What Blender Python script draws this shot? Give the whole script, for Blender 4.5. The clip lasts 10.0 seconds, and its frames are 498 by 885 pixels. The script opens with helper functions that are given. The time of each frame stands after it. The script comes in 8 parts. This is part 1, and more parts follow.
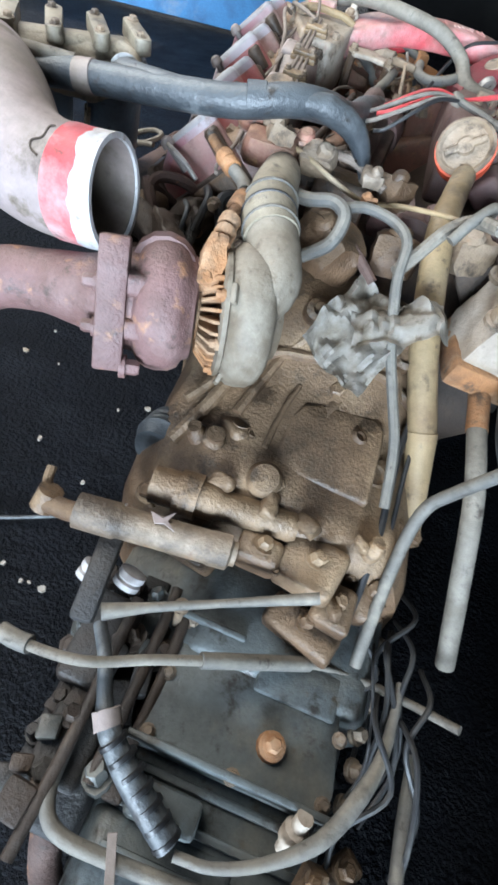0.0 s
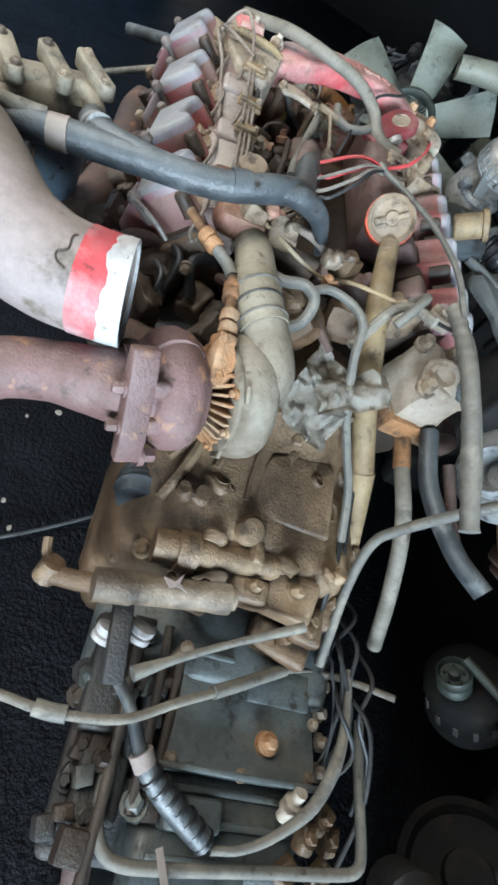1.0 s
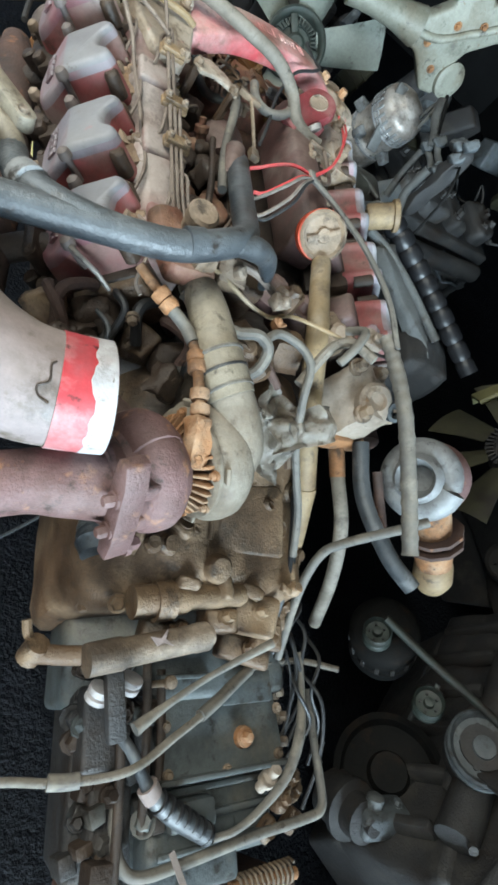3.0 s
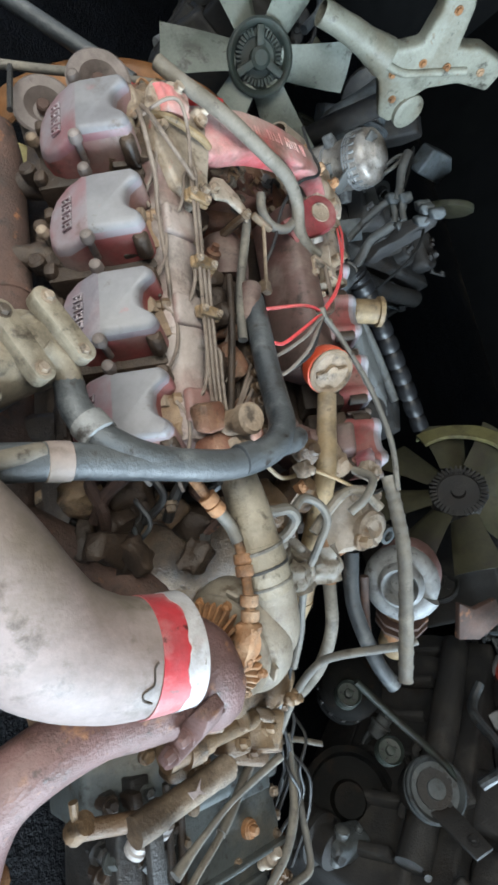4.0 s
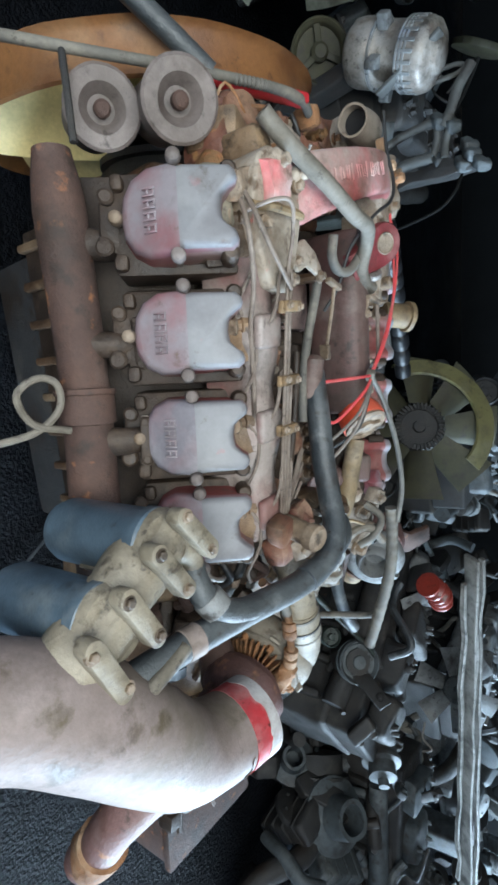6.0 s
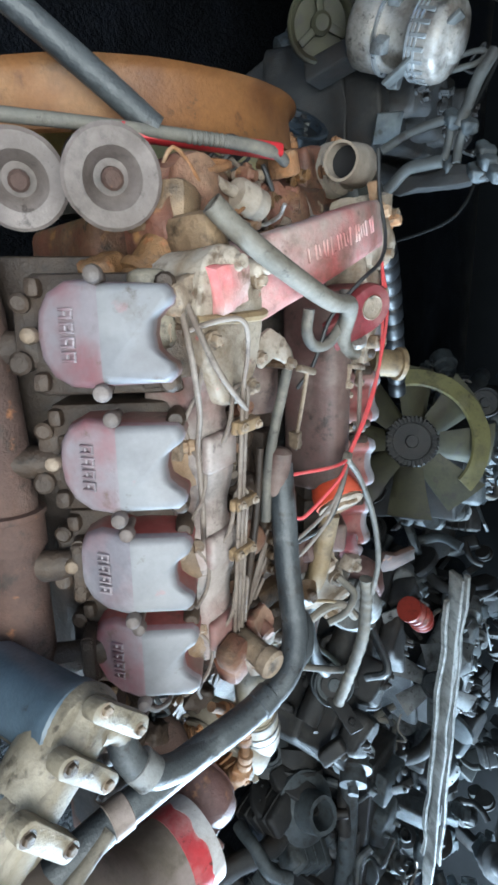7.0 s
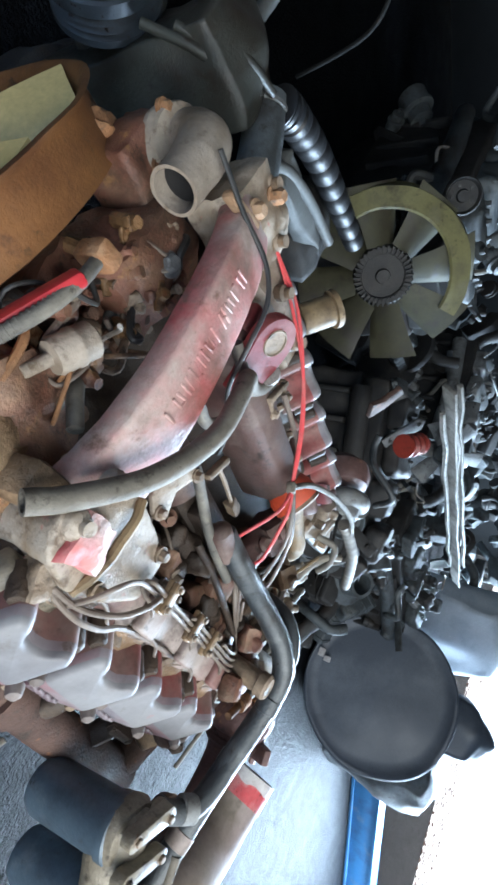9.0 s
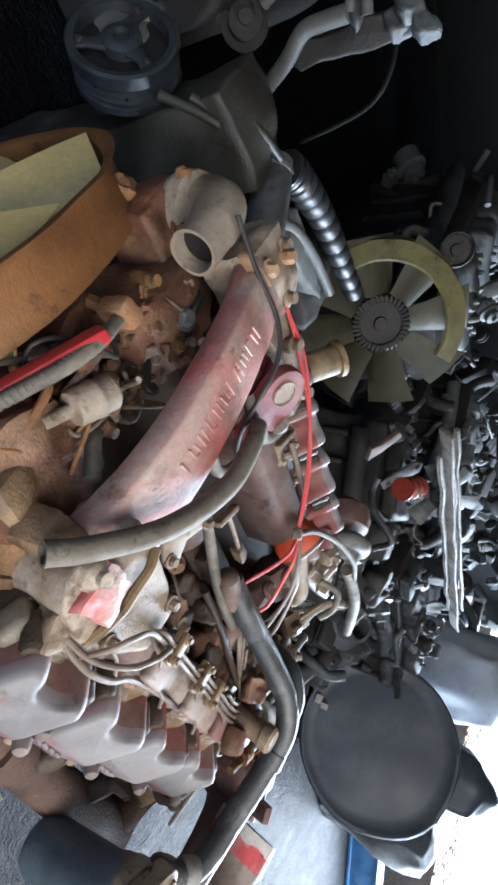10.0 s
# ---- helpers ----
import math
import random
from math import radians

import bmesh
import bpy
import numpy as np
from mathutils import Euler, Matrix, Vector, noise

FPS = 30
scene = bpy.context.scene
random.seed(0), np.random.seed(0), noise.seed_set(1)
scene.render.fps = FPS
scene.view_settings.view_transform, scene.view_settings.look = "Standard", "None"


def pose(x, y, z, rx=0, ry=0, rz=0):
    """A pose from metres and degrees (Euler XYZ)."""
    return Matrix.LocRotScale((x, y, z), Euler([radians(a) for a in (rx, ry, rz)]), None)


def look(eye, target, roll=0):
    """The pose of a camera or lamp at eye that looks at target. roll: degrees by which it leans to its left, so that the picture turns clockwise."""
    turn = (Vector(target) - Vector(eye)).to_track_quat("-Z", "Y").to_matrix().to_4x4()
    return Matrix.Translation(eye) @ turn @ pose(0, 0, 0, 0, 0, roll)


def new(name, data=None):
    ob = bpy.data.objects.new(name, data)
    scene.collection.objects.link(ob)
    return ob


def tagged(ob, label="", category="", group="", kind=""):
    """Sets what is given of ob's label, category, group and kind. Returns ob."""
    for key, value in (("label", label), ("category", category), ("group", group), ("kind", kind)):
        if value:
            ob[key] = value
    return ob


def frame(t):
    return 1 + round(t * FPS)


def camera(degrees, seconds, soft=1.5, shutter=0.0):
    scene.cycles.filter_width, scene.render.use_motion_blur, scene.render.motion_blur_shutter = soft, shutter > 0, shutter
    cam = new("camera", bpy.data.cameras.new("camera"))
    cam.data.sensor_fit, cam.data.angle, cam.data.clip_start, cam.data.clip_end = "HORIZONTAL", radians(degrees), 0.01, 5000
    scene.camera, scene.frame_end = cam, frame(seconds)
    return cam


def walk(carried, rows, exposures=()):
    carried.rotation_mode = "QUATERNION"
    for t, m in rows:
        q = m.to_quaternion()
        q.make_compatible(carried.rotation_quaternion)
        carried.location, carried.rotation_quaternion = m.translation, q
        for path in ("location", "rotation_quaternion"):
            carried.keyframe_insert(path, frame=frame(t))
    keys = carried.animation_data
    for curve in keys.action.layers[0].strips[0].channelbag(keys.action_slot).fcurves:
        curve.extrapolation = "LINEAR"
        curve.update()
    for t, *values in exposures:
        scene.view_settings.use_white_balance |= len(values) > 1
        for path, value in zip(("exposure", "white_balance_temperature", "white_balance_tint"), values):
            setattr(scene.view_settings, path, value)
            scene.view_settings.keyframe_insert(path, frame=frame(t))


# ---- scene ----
SOFT = 3.0
cam = camera(52.6, 10.0, soft=SOFT)
PATH = [
    (0, (0.172, 0.082, 1.299), (0.089, 1.315, -0.273), 20.0),
    (0.5, (0.049, 0.173, 1.354), (0.408, 1.37, -0.208), 35.0),
    (1, (-0.125, 0.123, 1.417), (0.445, 1.3, -0.096), 41.1),
    (1.5, (-0.103, 0.055, 1.443), (0.584, 1.234, -0.019), 46.2),
    (2, (-0.13, 0.058, 1.445), (0.546, 1.212, -0.043), 47.0),
    (2.2, (-0.185, 0.088, 1.461), (0.613, 1.198, 0.001), 49.2),
    (3.3, (-0.373, 0.45, 1.487), (0.775, 1.271, 0.07), 58.2),
    (3.5, (-0.406, 0.541, 1.499), (0.796, 1.37, 0.132), 59.8),
    (4, (-0.584, 0.708, 1.507), (0.817, 1.318, 0.217), 66.5),
    (4.5, (-0.683, 0.834, 1.494), (0.772, 1.243, 0.185), 73.3),
    (5, (-0.682, 1.014, 1.453), (0.821, 1.42, 0.197), 71.1),
    (5.2, (-0.719, 1.081, 1.456), (0.819, 1.338, 0.204), 75.4),
    (6.3, (-0.834, 1.332, 1.451), (0.758, 0.98, 0.292), 95.6),
    (6.5, (-0.77, 1.371, 1.432), (0.804, 0.945, 0.274), 96.8),
    (7, (-0.648, 1.539, 1.431), (0.91, 1.085, 0.262), 98.8),
    (7.5, (-0.566, 1.744, 1.452), (0.976, 1.101, 0.352), 99.5),
    (8, (-0.391, 1.803, 1.424), (1.038, 1.025, 0.26), 97.6),
    (8.5, (-0.253, 1.832, 1.405), (0.971, 0.756, 0.246), 102.0),
    (9, (-0.258, 1.989, 1.444), (0.819, 0.691, 0.368), 101.4),
    (9.5, (-0.251, 2.041, 1.443), (0.786, 0.688, 0.397), 105.5),
    (10, (-0.267, 2.018, 1.429), (0.919, 0.822, 0.35), 99.3),
]
walk(cam, [(t, look(eye, target, roll)) for t, eye, target, roll in PATH],
     [(0.0, 0.45, 6400, 9), (0.5, 0.15, 6450, 8), (1.0, 0.2, 6500, 5), (2.0, 0.2, 6500, 4), (3.5, 0.2, 6600, 2), (4.0, 0.12, 6600, 6), (5.0, 0.0, 6500, 2), (6.5, 0.30, 5850, 4), (7.5, 0.70, 6000, 2), (8.5, 0.90, 5900, 3), (9.0, 0.55, 6000, 6), (9.5, 0.4, 6100, 8), (10.0, 0.35, 6600, 13)])

# ---- light: overcast sky through the open sides of the shed, hazy sun on the yard ----
world = bpy.data.worlds.new("sky")
scene.world = world
world.use_nodes = True
wn = world.node_tree.nodes
sky = wn.new("ShaderNodeTexSky")
sky.sky_type = "NISHITA"
sky.sun_disc = False
sky.sun_elevation, sky.sun_rotation = radians(48), radians(22)
sky.air_density, sky.dust_density = 1.0, 3.0
wn["Background"].inputs["Strength"].default_value = 0.15
world.node_tree.links.new(sky.outputs[0], wn["Background"].inputs["Color"])
sun_data = bpy.data.lights.new("sun", "SUN")
sun_data.energy, sun_data.angle, sun_data.color = 5.0, radians(2), (1.0, 0.96, 0.9)
sun = new("sun", sun_data)
sun.matrix_world = look((0, 0, 0), (-0.25, -0.62, -0.75))


def area_lamp(name, eye, target, wide, high, power, colour):
    d = bpy.data.lights.new(name, "AREA")
    d.shape, d.size, d.size_y, d.energy, d.color = "RECTANGLE", wide, high, power, colour
    ob = new(name, d)
    ob.matrix_world = look(eye, target)
    return ob


# added overhead fill beside the unseen roof; sky's light in the rear opening
area_lamp("overhead_fill_light", (-1.9, 1.2, 2.95), (-1.4, 1.2, 0.0), 1.9, 6.5, 300, (1.0, 0.985, 0.925))
area_lamp("rear_opening_light", (1.4, -6.3, 1.9), (1.4, 0, 0.5), 5.5, 1.9, 2250, (0.66, 0.82, 1.0))

# ---- materials ----
def mat(name, base, second=None, dust=None, dust_amount=0.0, rough=0.6, metal=0.0, scale=14.0, mix=0.45,
        bump=0.25, top_dust=0.0, spot=None, spot_amount=0.0, vary=0.12, fine=90.0, coat=0.0, grain_mix=0.22, grime=0.0, grime_colour=(0.022, 0.014, 0.009)):
    """Paint or metal with blotches of a second colour, dust that settles on it, spots of rust and fine grain."""
    m = bpy.data.materials.new(name)
    m.use_nodes = True
    nt = m.node_tree
    N, L = nt.nodes, nt.links
    b = N["Principled BSDF"]
    tc = N.new("ShaderNodeNewGeometry")
    info = N.new("ShaderNodeObjectInfo")

    def noise_at(s, detail=6.0, rough_=0.6, off=0.0):
        n = N.new("ShaderNodeTexNoise")
        n.inputs["Scale"].default_value = s
        n.inputs["Detail"].default_value = detail
        n.inputs["Roughness"].default_value = rough_
        add = N.new("ShaderNodeVectorMath")
        add.operation = "ADD"
        add.inputs[1].default_value = (off, off * 0.7, off * 0.3)
        L.new(tc.outputs["Position"], add.inputs[0])
        L.new(add.outputs[0], n.inputs["Vector"])
        return n.outputs["Fac"]

    def ramp(fac, lo, hi):
        r = N.new("ShaderNodeMapRange")
        r.inputs["From Min"].default_value, r.inputs["From Max"].default_value = lo, hi
        L.new(fac, r.inputs["Value"])
        return r.outputs["Result"]

    def mixed(fac, a, c):
        x = N.new("ShaderNodeMix")
        x.data_type = "RGBA"
        if isinstance(fac, float):
            x.inputs["Factor"].default_value = fac
        else:
            L.new(fac, x.inputs["Factor"])
        for sock, v in ((x.inputs["A"], a), (x.inputs["B"], c)):
            if isinstance(v, tuple):
                sock.default_value = (*v, 1)
            else:
                L.new(v, sock)
        return x.outputs["Result"]

    col = base
    if second:
        col = mixed(ramp(noise_at(scale), mix - 0.06 + 0.08, mix + 0.22), base, second)
    if spot:
        col = mixed(ramp(noise_at(scale * 2.6, off=3.0), 0.72 - spot_amount * 0.3, 0.78 - spot_amount * 0.2), col, spot)
    if dust:
        f = ramp(noise_at(scale * 0.7, off=7.0), 0.75 - dust_amount * 0.6, 1.0 - dust_amount * 0.6)
        if top_dust:
            sep = N.new("ShaderNodeSeparateXYZ")
            L.new(tc.outputs["Normal"], sep.inputs[0])
            up = ramp(sep.outputs["Z"], 0.1, 0.75)
            mul = N.new("ShaderNodeMath")
            mul.operation = "MULTIPLY_ADD"
            L.new(up, mul.inputs[0])
            mul.inputs[1].default_value = top_dust
            L.new(f, mul.inputs[2])
            mul.use_clamp = True
            f = mul.outputs[0]
        col = mixed(f, col, dust)
    oily = None
    if grime:
        g = ramp(noise_at(scale * 0.5, 9.0, 0.68, 11.0), 0.64 - grime * 0.28, 0.74 - grime * 0.18)
        streak = ramp(noise_at(scale * 2.2, 7.0, 0.7, 17.0), 0.62 - grime * 0.16, 0.70 - grime * 0.08)
        top = N.new("ShaderNodeMath")
        top.operation = "MAXIMUM"
        L.new(g, top.inputs[0])
        L.new(streak, top.inputs[1])
        soft_ = N.new("ShaderNodeMath")
        soft_.operation = "MULTIPLY"
        soft_.use_clamp = True
        L.new(top.outputs[0], soft_.inputs[0])
        soft_.inputs[1].default_value = 0.82
        oily = soft_.outputs[0]
        col = mixed(oily, col, grime_colour)
    # each piece a little lighter or darker, and fine grain
    hsv = N.new("ShaderNodeHueSaturation")
    v1 = N.new("ShaderNodeMapRange")
    v1.inputs["To Min"].default_value, v1.inputs["To Max"].default_value = 1 - vary, 1 + vary
    L.new(info.outputs["Random"], v1.inputs["Value"])
    L.new(v1.outputs["Result"], hsv.inputs["Value"])
    if isinstance(col, tuple):
        hsv.inputs["Color"].default_value = (*col, 1)
    else:
        L.new(col, hsv.inputs["Color"])
    grain = ramp(noise_at(fine, 4.0, 0.7, 1.0), 0.3, 0.7)
    mul = N.new("ShaderNodeMix")
    mul.data_type, mul.blend_type = "RGBA", "MULTIPLY"
    mul.inputs["Factor"].default_value = grain_mix
    L.new(hsv.outputs[0], mul.inputs["A"])
    L.new(grain, mul.inputs["B"])
    L.new(mul.outputs["Result"], b.inputs["Base Color"])
    rr = N.new("ShaderNodeMapRange")
    rr.inputs["To Min"].default_value, rr.inputs["To Max"].default_value = max(rough - 0.15, 0.05), min(rough + 0.18, 1.0)
    L.new(noise_at(scale * 1.7, off=5.0), rr.inputs["Value"])
    if oily:
        less = N.new("ShaderNodeMath")
        less.operation = "MULTIPLY_ADD"
        less.use_clamp = True
        L.new(oily, less.inputs[0])
        less.inputs[1].default_value = -0.22
        L.new(rr.outputs["Result"], less.inputs[2])
        L.new(less.outputs[0], b.inputs["Roughness"])
    else:
        L.new(rr.outputs["Result"], b.inputs["Roughness"])
    b.inputs["Metallic"].default_value = metal
    b.inputs["Coat Weight"].default_value = coat
    if bump:
        bp = N.new("ShaderNodeBump")
        bp.inputs["Strength"].default_value = bump
        bp.inputs["Distance"].default_value = 0.004
        hgt = N.new("ShaderNodeMath")
        hgt.operation = "ADD"
        L.new(noise_at(fine * 0.5, 5.0, 0.65, 2.0), hgt.inputs[0])
        L.new(noise_at(fine * 2.2, 3.0, 0.6, 4.0), hgt.inputs[1])
        L.new(hgt.outputs[0], bp.inputs["Height"])
        L.new(bp.outputs[0], b.inputs["Normal"])
    return m


DUST = (0.42, 0.36, 0.29)
GREYDUST = (0.56, 0.52, 0.53)
M = {}
M["cover"] = mat("faded red valve cover paint", (0.235, 0.075, 0.085), (0.19, 0.115, 0.125), (0.255, 0.222, 0.238), 0.58, 0.56, scale=9, top_dust=0.9, bump=0.06, vary=0.16, grain_mix=0.12, grime=0.2, grime_colour=(0.12, 0.08, 0.06))
M["red"] = mat("dusty red engine paint", (0.27, 0.060, 0.048), (0.19, 0.092, 0.050), (0.35, 0.245, 0.165), 0.54, 0.7, scale=9, top_dust=0.25, spot=(0.20, 0.095, 0.04), spot_amount=0.45, bump=0.4, grime=0.52)
M["bar"] = mat("scuffed red manifold paint", (0.54, 0.070, 0.080), (0.48, 0.17, 0.165), (0.47, 0.37, 0.33), 0.60, 0.58, scale=8, top_dust=0.12, spot=(0.2, 0.07, 0.05), spot_amount=0.4, bump=0.3, grime=0.34, grime_colour=(0.12, 0.065, 0.04))
M["maroon"] = mat("dull maroon casting", (0.105, 0.052, 0.045), (0.09, 0.058, 0.048), (0.25, 0.195, 0.168), 0.36, 0.62, scale=10, top_dust=0.25, grime=0.42)
M["block"] = mat("oily brown dusty cast iron", (0.085, 0.046, 0.023), (0.16, 0.092, 0.048), (0.34, 0.235, 0.14), 0.42, 0.55, scale=7, top_dust=0.22, spot=(0.03, 0.02, 0.015), spot_amount=0.35, bump=0.6, grime=0.6)
M["tan"] = mat("tan dust on casting", (0.205, 0.145, 0.092), (0.12, 0.074, 0.043), (0.35, 0.28, 0.215), 0.42, 0.75, scale=10, top_dust=0.4, spot=(0.22, 0.11, 0.05), spot_amount=0.3, bump=0.5, grime=0.5)
M["pale"] = mat("pale dusty aluminium casting", (0.29, 0.235, 0.185), (0.19, 0.135, 0.085), (0.41, 0.36, 0.305), 0.45, 0.65, scale=9, top_dust=0.3, spot=(0.26, 0.15, 0.08), spot_amount=0.25, bump=0.3, grime=0.38, grime_colour=(0.10, 0.065, 0.035))
M["compressor"] = mat("tan-grey dusty compressor casting", (0.195, 0.165, 0.125), (0.135, 0.10, 0.064), (0.275, 0.24, 0.19), 0.5, 0.66, scale=11, top_dust=0.2, spot=(0.20, 0.115, 0.06), spot_amount=0.25, bump=0.3, grime=0.4, grime_colour=(0.07, 0.045, 0.025))
M["chalk"] = mat("chalky white rim paint", (0.42, 0.405, 0.405), (0.33, 0.305, 0.295), (0.40, 0.30, 0.28), 0.35, 0.62, scale=22, bump=0.2, grime=0.22, grime_colour=(0.16, 0.12, 0.09))
M["turbine"] = mat("mauve rusted turbine casting", (0.145, 0.078, 0.072), (0.095, 0.048, 0.040), (0.205, 0.138, 0.128), 0.36, 0.6, scale=12, top_dust=0.08, spot=(0.30, 0.15, 0.08), spot_amount=0.45, bump=0.5, grime=0.32)
M["manifold"] = mat("rusty brown exhaust iron", (0.066, 0.036, 0.028), (0.092, 0.048, 0.034), (0.14, 0.098, 0.082), 0.35, 0.8, scale=10, top_dust=0.15, spot=(0.30, 0.125, 0.05), spot_amount=0.38, bump=0.6, grime=0.42)
M["rust"] = mat("orange rust", (0.27, 0.12, 0.045), (0.15, 0.07, 0.03), (0.40, 0.28, 0.18), 0.45, 0.85, scale=14, bump=0.6, top_dust=0.1, grime=0.4)
M["rustshroud"] = mat("rust-brown painted fan shroud", (0.22, 0.098, 0.033), (0.15, 0.063, 0.024), (0.29, 0.17, 0.085), 0.35, 0.55, scale=7, spot=(0.12, 0.05, 0.02), spot_amount=0.35, bump=0.3, grime=0.28)
M["armred"] = mat("bright red arm paint", (0.55, 0.03, 0.04), (0.40, 0.05, 0.05), (0.45, 0.25, 0.22), 0.25, 0.45, scale=14, bump=0.1, grime=0.15)
M["rubber"] = mat("dusty black rubber hose", (0.028, 0.033, 0.038), (0.06, 0.066, 0.07), (0.21, 0.222, 0.225), 0.34, 0.45, scale=16, top_dust=0.22, bump=0.35, grime=0.25)
M["greyhose"] = mat("dusty grey rubber hose", (0.085, 0.081, 0.074), (0.13, 0.118, 0.098), (0.24, 0.215, 0.175), 0.4, 0.7, scale=18, top_dust=0.35, bump=0.3, grime=0.15)
M["palehose"] = mat("pale dusty hose", (0.18, 0.158, 0.128), (0.12, 0.104, 0.08), (0.25, 0.228, 0.188), 0.4, 0.75, scale=20, bump=0.3, grime=0.32)
M["brownpipe"] = mat("dusty mustard painted pipe", (0.27, 0.19, 0.10), (0.21, 0.137, 0.072), (0.33, 0.27, 0.195), 0.38, 0.65, scale=12, spot=(0.13, 0.07, 0.03), spot_amount=0.28, bump=0.25, grime=0.3)
M["steel"] = mat("dull steel pipe", (0.33, 0.30, 0.27), (0.22, 0.18, 0.15), (0.42, 0.38, 0.33), 0.35, 0.5, metal=0.4, scale=22, bump=0.15, grime=0.4)
M["redwire"] = mat("red plastic wire", (0.62, 0.07, 0.075), (0.46, 0.12, 0.11), None, 0, 0.45, scale=30, bump=0.05)
M["greywire"] = mat("dirty grey wire", (0.16, 0.14, 0.12), (0.24, 0.2, 0.17), None, 0, 0.6, scale=30, bump=0.05)
M["orange"] = mat("orange-red painted cap", (0.70, 0.09, 0.035), (0.55, 0.10, 0.05), DUST, 0.25, 0.5, scale=14, bump=0.1, top_dust=0.1)
M["white"] = mat("chalky white pipe", (0.30, 0.242, 0.228), (0.235, 0.186, 0.17), (0.15, 0.124, 0.084), 0.52, 0.64, scale=5, spot=(0.11, 0.085, 0.055), spot_amount=0.42, bump=0.2, fine=60, grime=0.36, grime_colour=(0.09, 0.068, 0.05))
M["housing"] = mat("oily grey-green pressed housing", (0.034, 0.037, 0.031), (0.018, 0.019, 0.017), (0.085, 0.083, 0.068), 0.3, 0.56, scale=7, spot=(0.012, 0.012, 0.011), spot_amount=0.4, bump=0.35, top_dust=0.08, grime=0.55)
M["band"] = mat("worn red paint band", (0.42, 0.032, 0.040), (0.37, 0.062, 0.070), (0.46, 0.32, 0.31), 0.44, 0.54, scale=16, bump=0.12, grime=0.18)
M["can"] = mat("blue-grey filter canister", (0.095, 0.135, 0.175), (0.065, 0.09, 0.115), (0.235, 0.26, 0.265), 0.36, 0.42, scale=12, bump=0.15, coat=0.15, grime=0.25)
M["olive"] = mat("dusty olive casting", (0.235, 0.20, 0.145), (0.155, 0.125, 0.085), (0.34, 0.30, 0.235), 0.42, 0.55, scale=12, bump=0.35, top_dust=0.15, grime=0.4)
M["gearbox"] = mat("grey-green aluminium case", (0.105, 0.118, 0.118), (0.078, 0.084, 0.08), (0.215, 0.19, 0.148), 0.34, 0.5, metal=0.25, scale=9, spot=(0.06, 0.043, 0.026), spot_amount=0.35, bump=0.3, grime=0.46)
M["darkiron"] = mat("dark oily iron", (0.022, 0.021, 0.021), (0.036, 0.033, 0.030), (0.085, 0.075, 0.062), 0.30, 0.64, scale=9, top_dust=0.06, bump=0.6, grime=0.4)
M["bluegrey"] = mat("grey engine casting", (0.078, 0.089, 0.095), (0.050, 0.055, 0.057), (0.165, 0.17, 0.163), 0.36, 0.58, metal=0.15, scale=12, bump=0.5, top_dust=0.08, grime=0.45)
M["alu"] = mat("bare aluminium", (0.225, 0.23, 0.23), (0.145, 0.145, 0.142), (0.25, 0.235, 0.205), 0.32, 0.64, metal=0.3, scale=14, bump=0.25, grime=0.4)
M["brightalu"] = mat("worn bright aluminium", (0.62, 0.63, 0.64), (0.48, 0.49, 0.50), (0.34, 0.33, 0.30), 0.25, 0.3, metal=0.7, scale=14, bump=0.1, grime=0.2)
M["cream"] = mat("cream plastic fan blade", (0.62, 0.50, 0.22), (0.54, 0.43, 0.19), (0.44, 0.36, 0.21), 0.3, 0.45, scale=7, bump=0.05)
M["palegreen"] = mat("brown-green fan plastic", (0.050, 0.046, 0.022), (0.032, 0.031, 0.018), (0.085, 0.076, 0.045), 0.35, 0.7, scale=8, bump=0.06, grime=0.4)
M["ringyellow"] = mat("yellowed fan ring plastic", (0.17, 0.155, 0.065), (0.11, 0.10, 0.05), (0.18, 0.165, 0.115), 0.35, 0.5, scale=8, bump=0.06, grime=0.28)
M["pulleyblue"] = mat("dull blue-black clutch pulley", (0.035, 0.046, 0.06), (0.022, 0.027, 0.034), (0.085, 0.095, 0.10), 0.35, 0.4, metal=0.3, scale=16, bump=0.2, grime=0.3)
M["creamiron"] = mat("cream painted bracket", (0.215, 0.215, 0.172), (0.155, 0.15, 0.115), (0.13, 0.105, 0.068), 0.4, 0.55, scale=9, spot=(0.12, 0.07, 0.04), spot_amount=0.3, bump=0.25, grime=0.3)
M["fanpale"] = mat("pale grey-green fan plastic", (0.185, 0.20, 0.17), (0.13, 0.142, 0.115), (0.23, 0.23, 0.195), 0.35, 0.6, scale=7, bump=0.06, grime=0.35)
M["darkgreen"] = mat("dark green engine paint", (0.030, 0.040, 0.033), (0.020, 0.026, 0.022), (0.085, 0.09, 0.075), 0.3, 0.55, scale=12, bump=0.3, grime=0.35)
M["black"] = mat("black plastic and hollow shade", (0.008, 0.008, 0.009), (0.013, 0.013, 0.014), (0.030, 0.030, 0.029), 0.25, 0.42, scale=12, bump=0.15)
M["greyplastic"] = mat("grey plastic housing", (0.085, 0.088, 0.085), (0.06, 0.06, 0.058), (0.17, 0.165, 0.145), 0.35, 0.66, scale=9, bump=0.2, top_dust=0.15, grime=0.35)
M["rag"] = mat("crumpled grey-white sheet", (0.36, 0.325, 0.28), (0.22, 0.175, 0.125), (0.44, 0.41, 0.375), 0.3, 0.6, scale=18, bump=0.25, grime=0.35, grime_colour=(0.12, 0.085, 0.05))
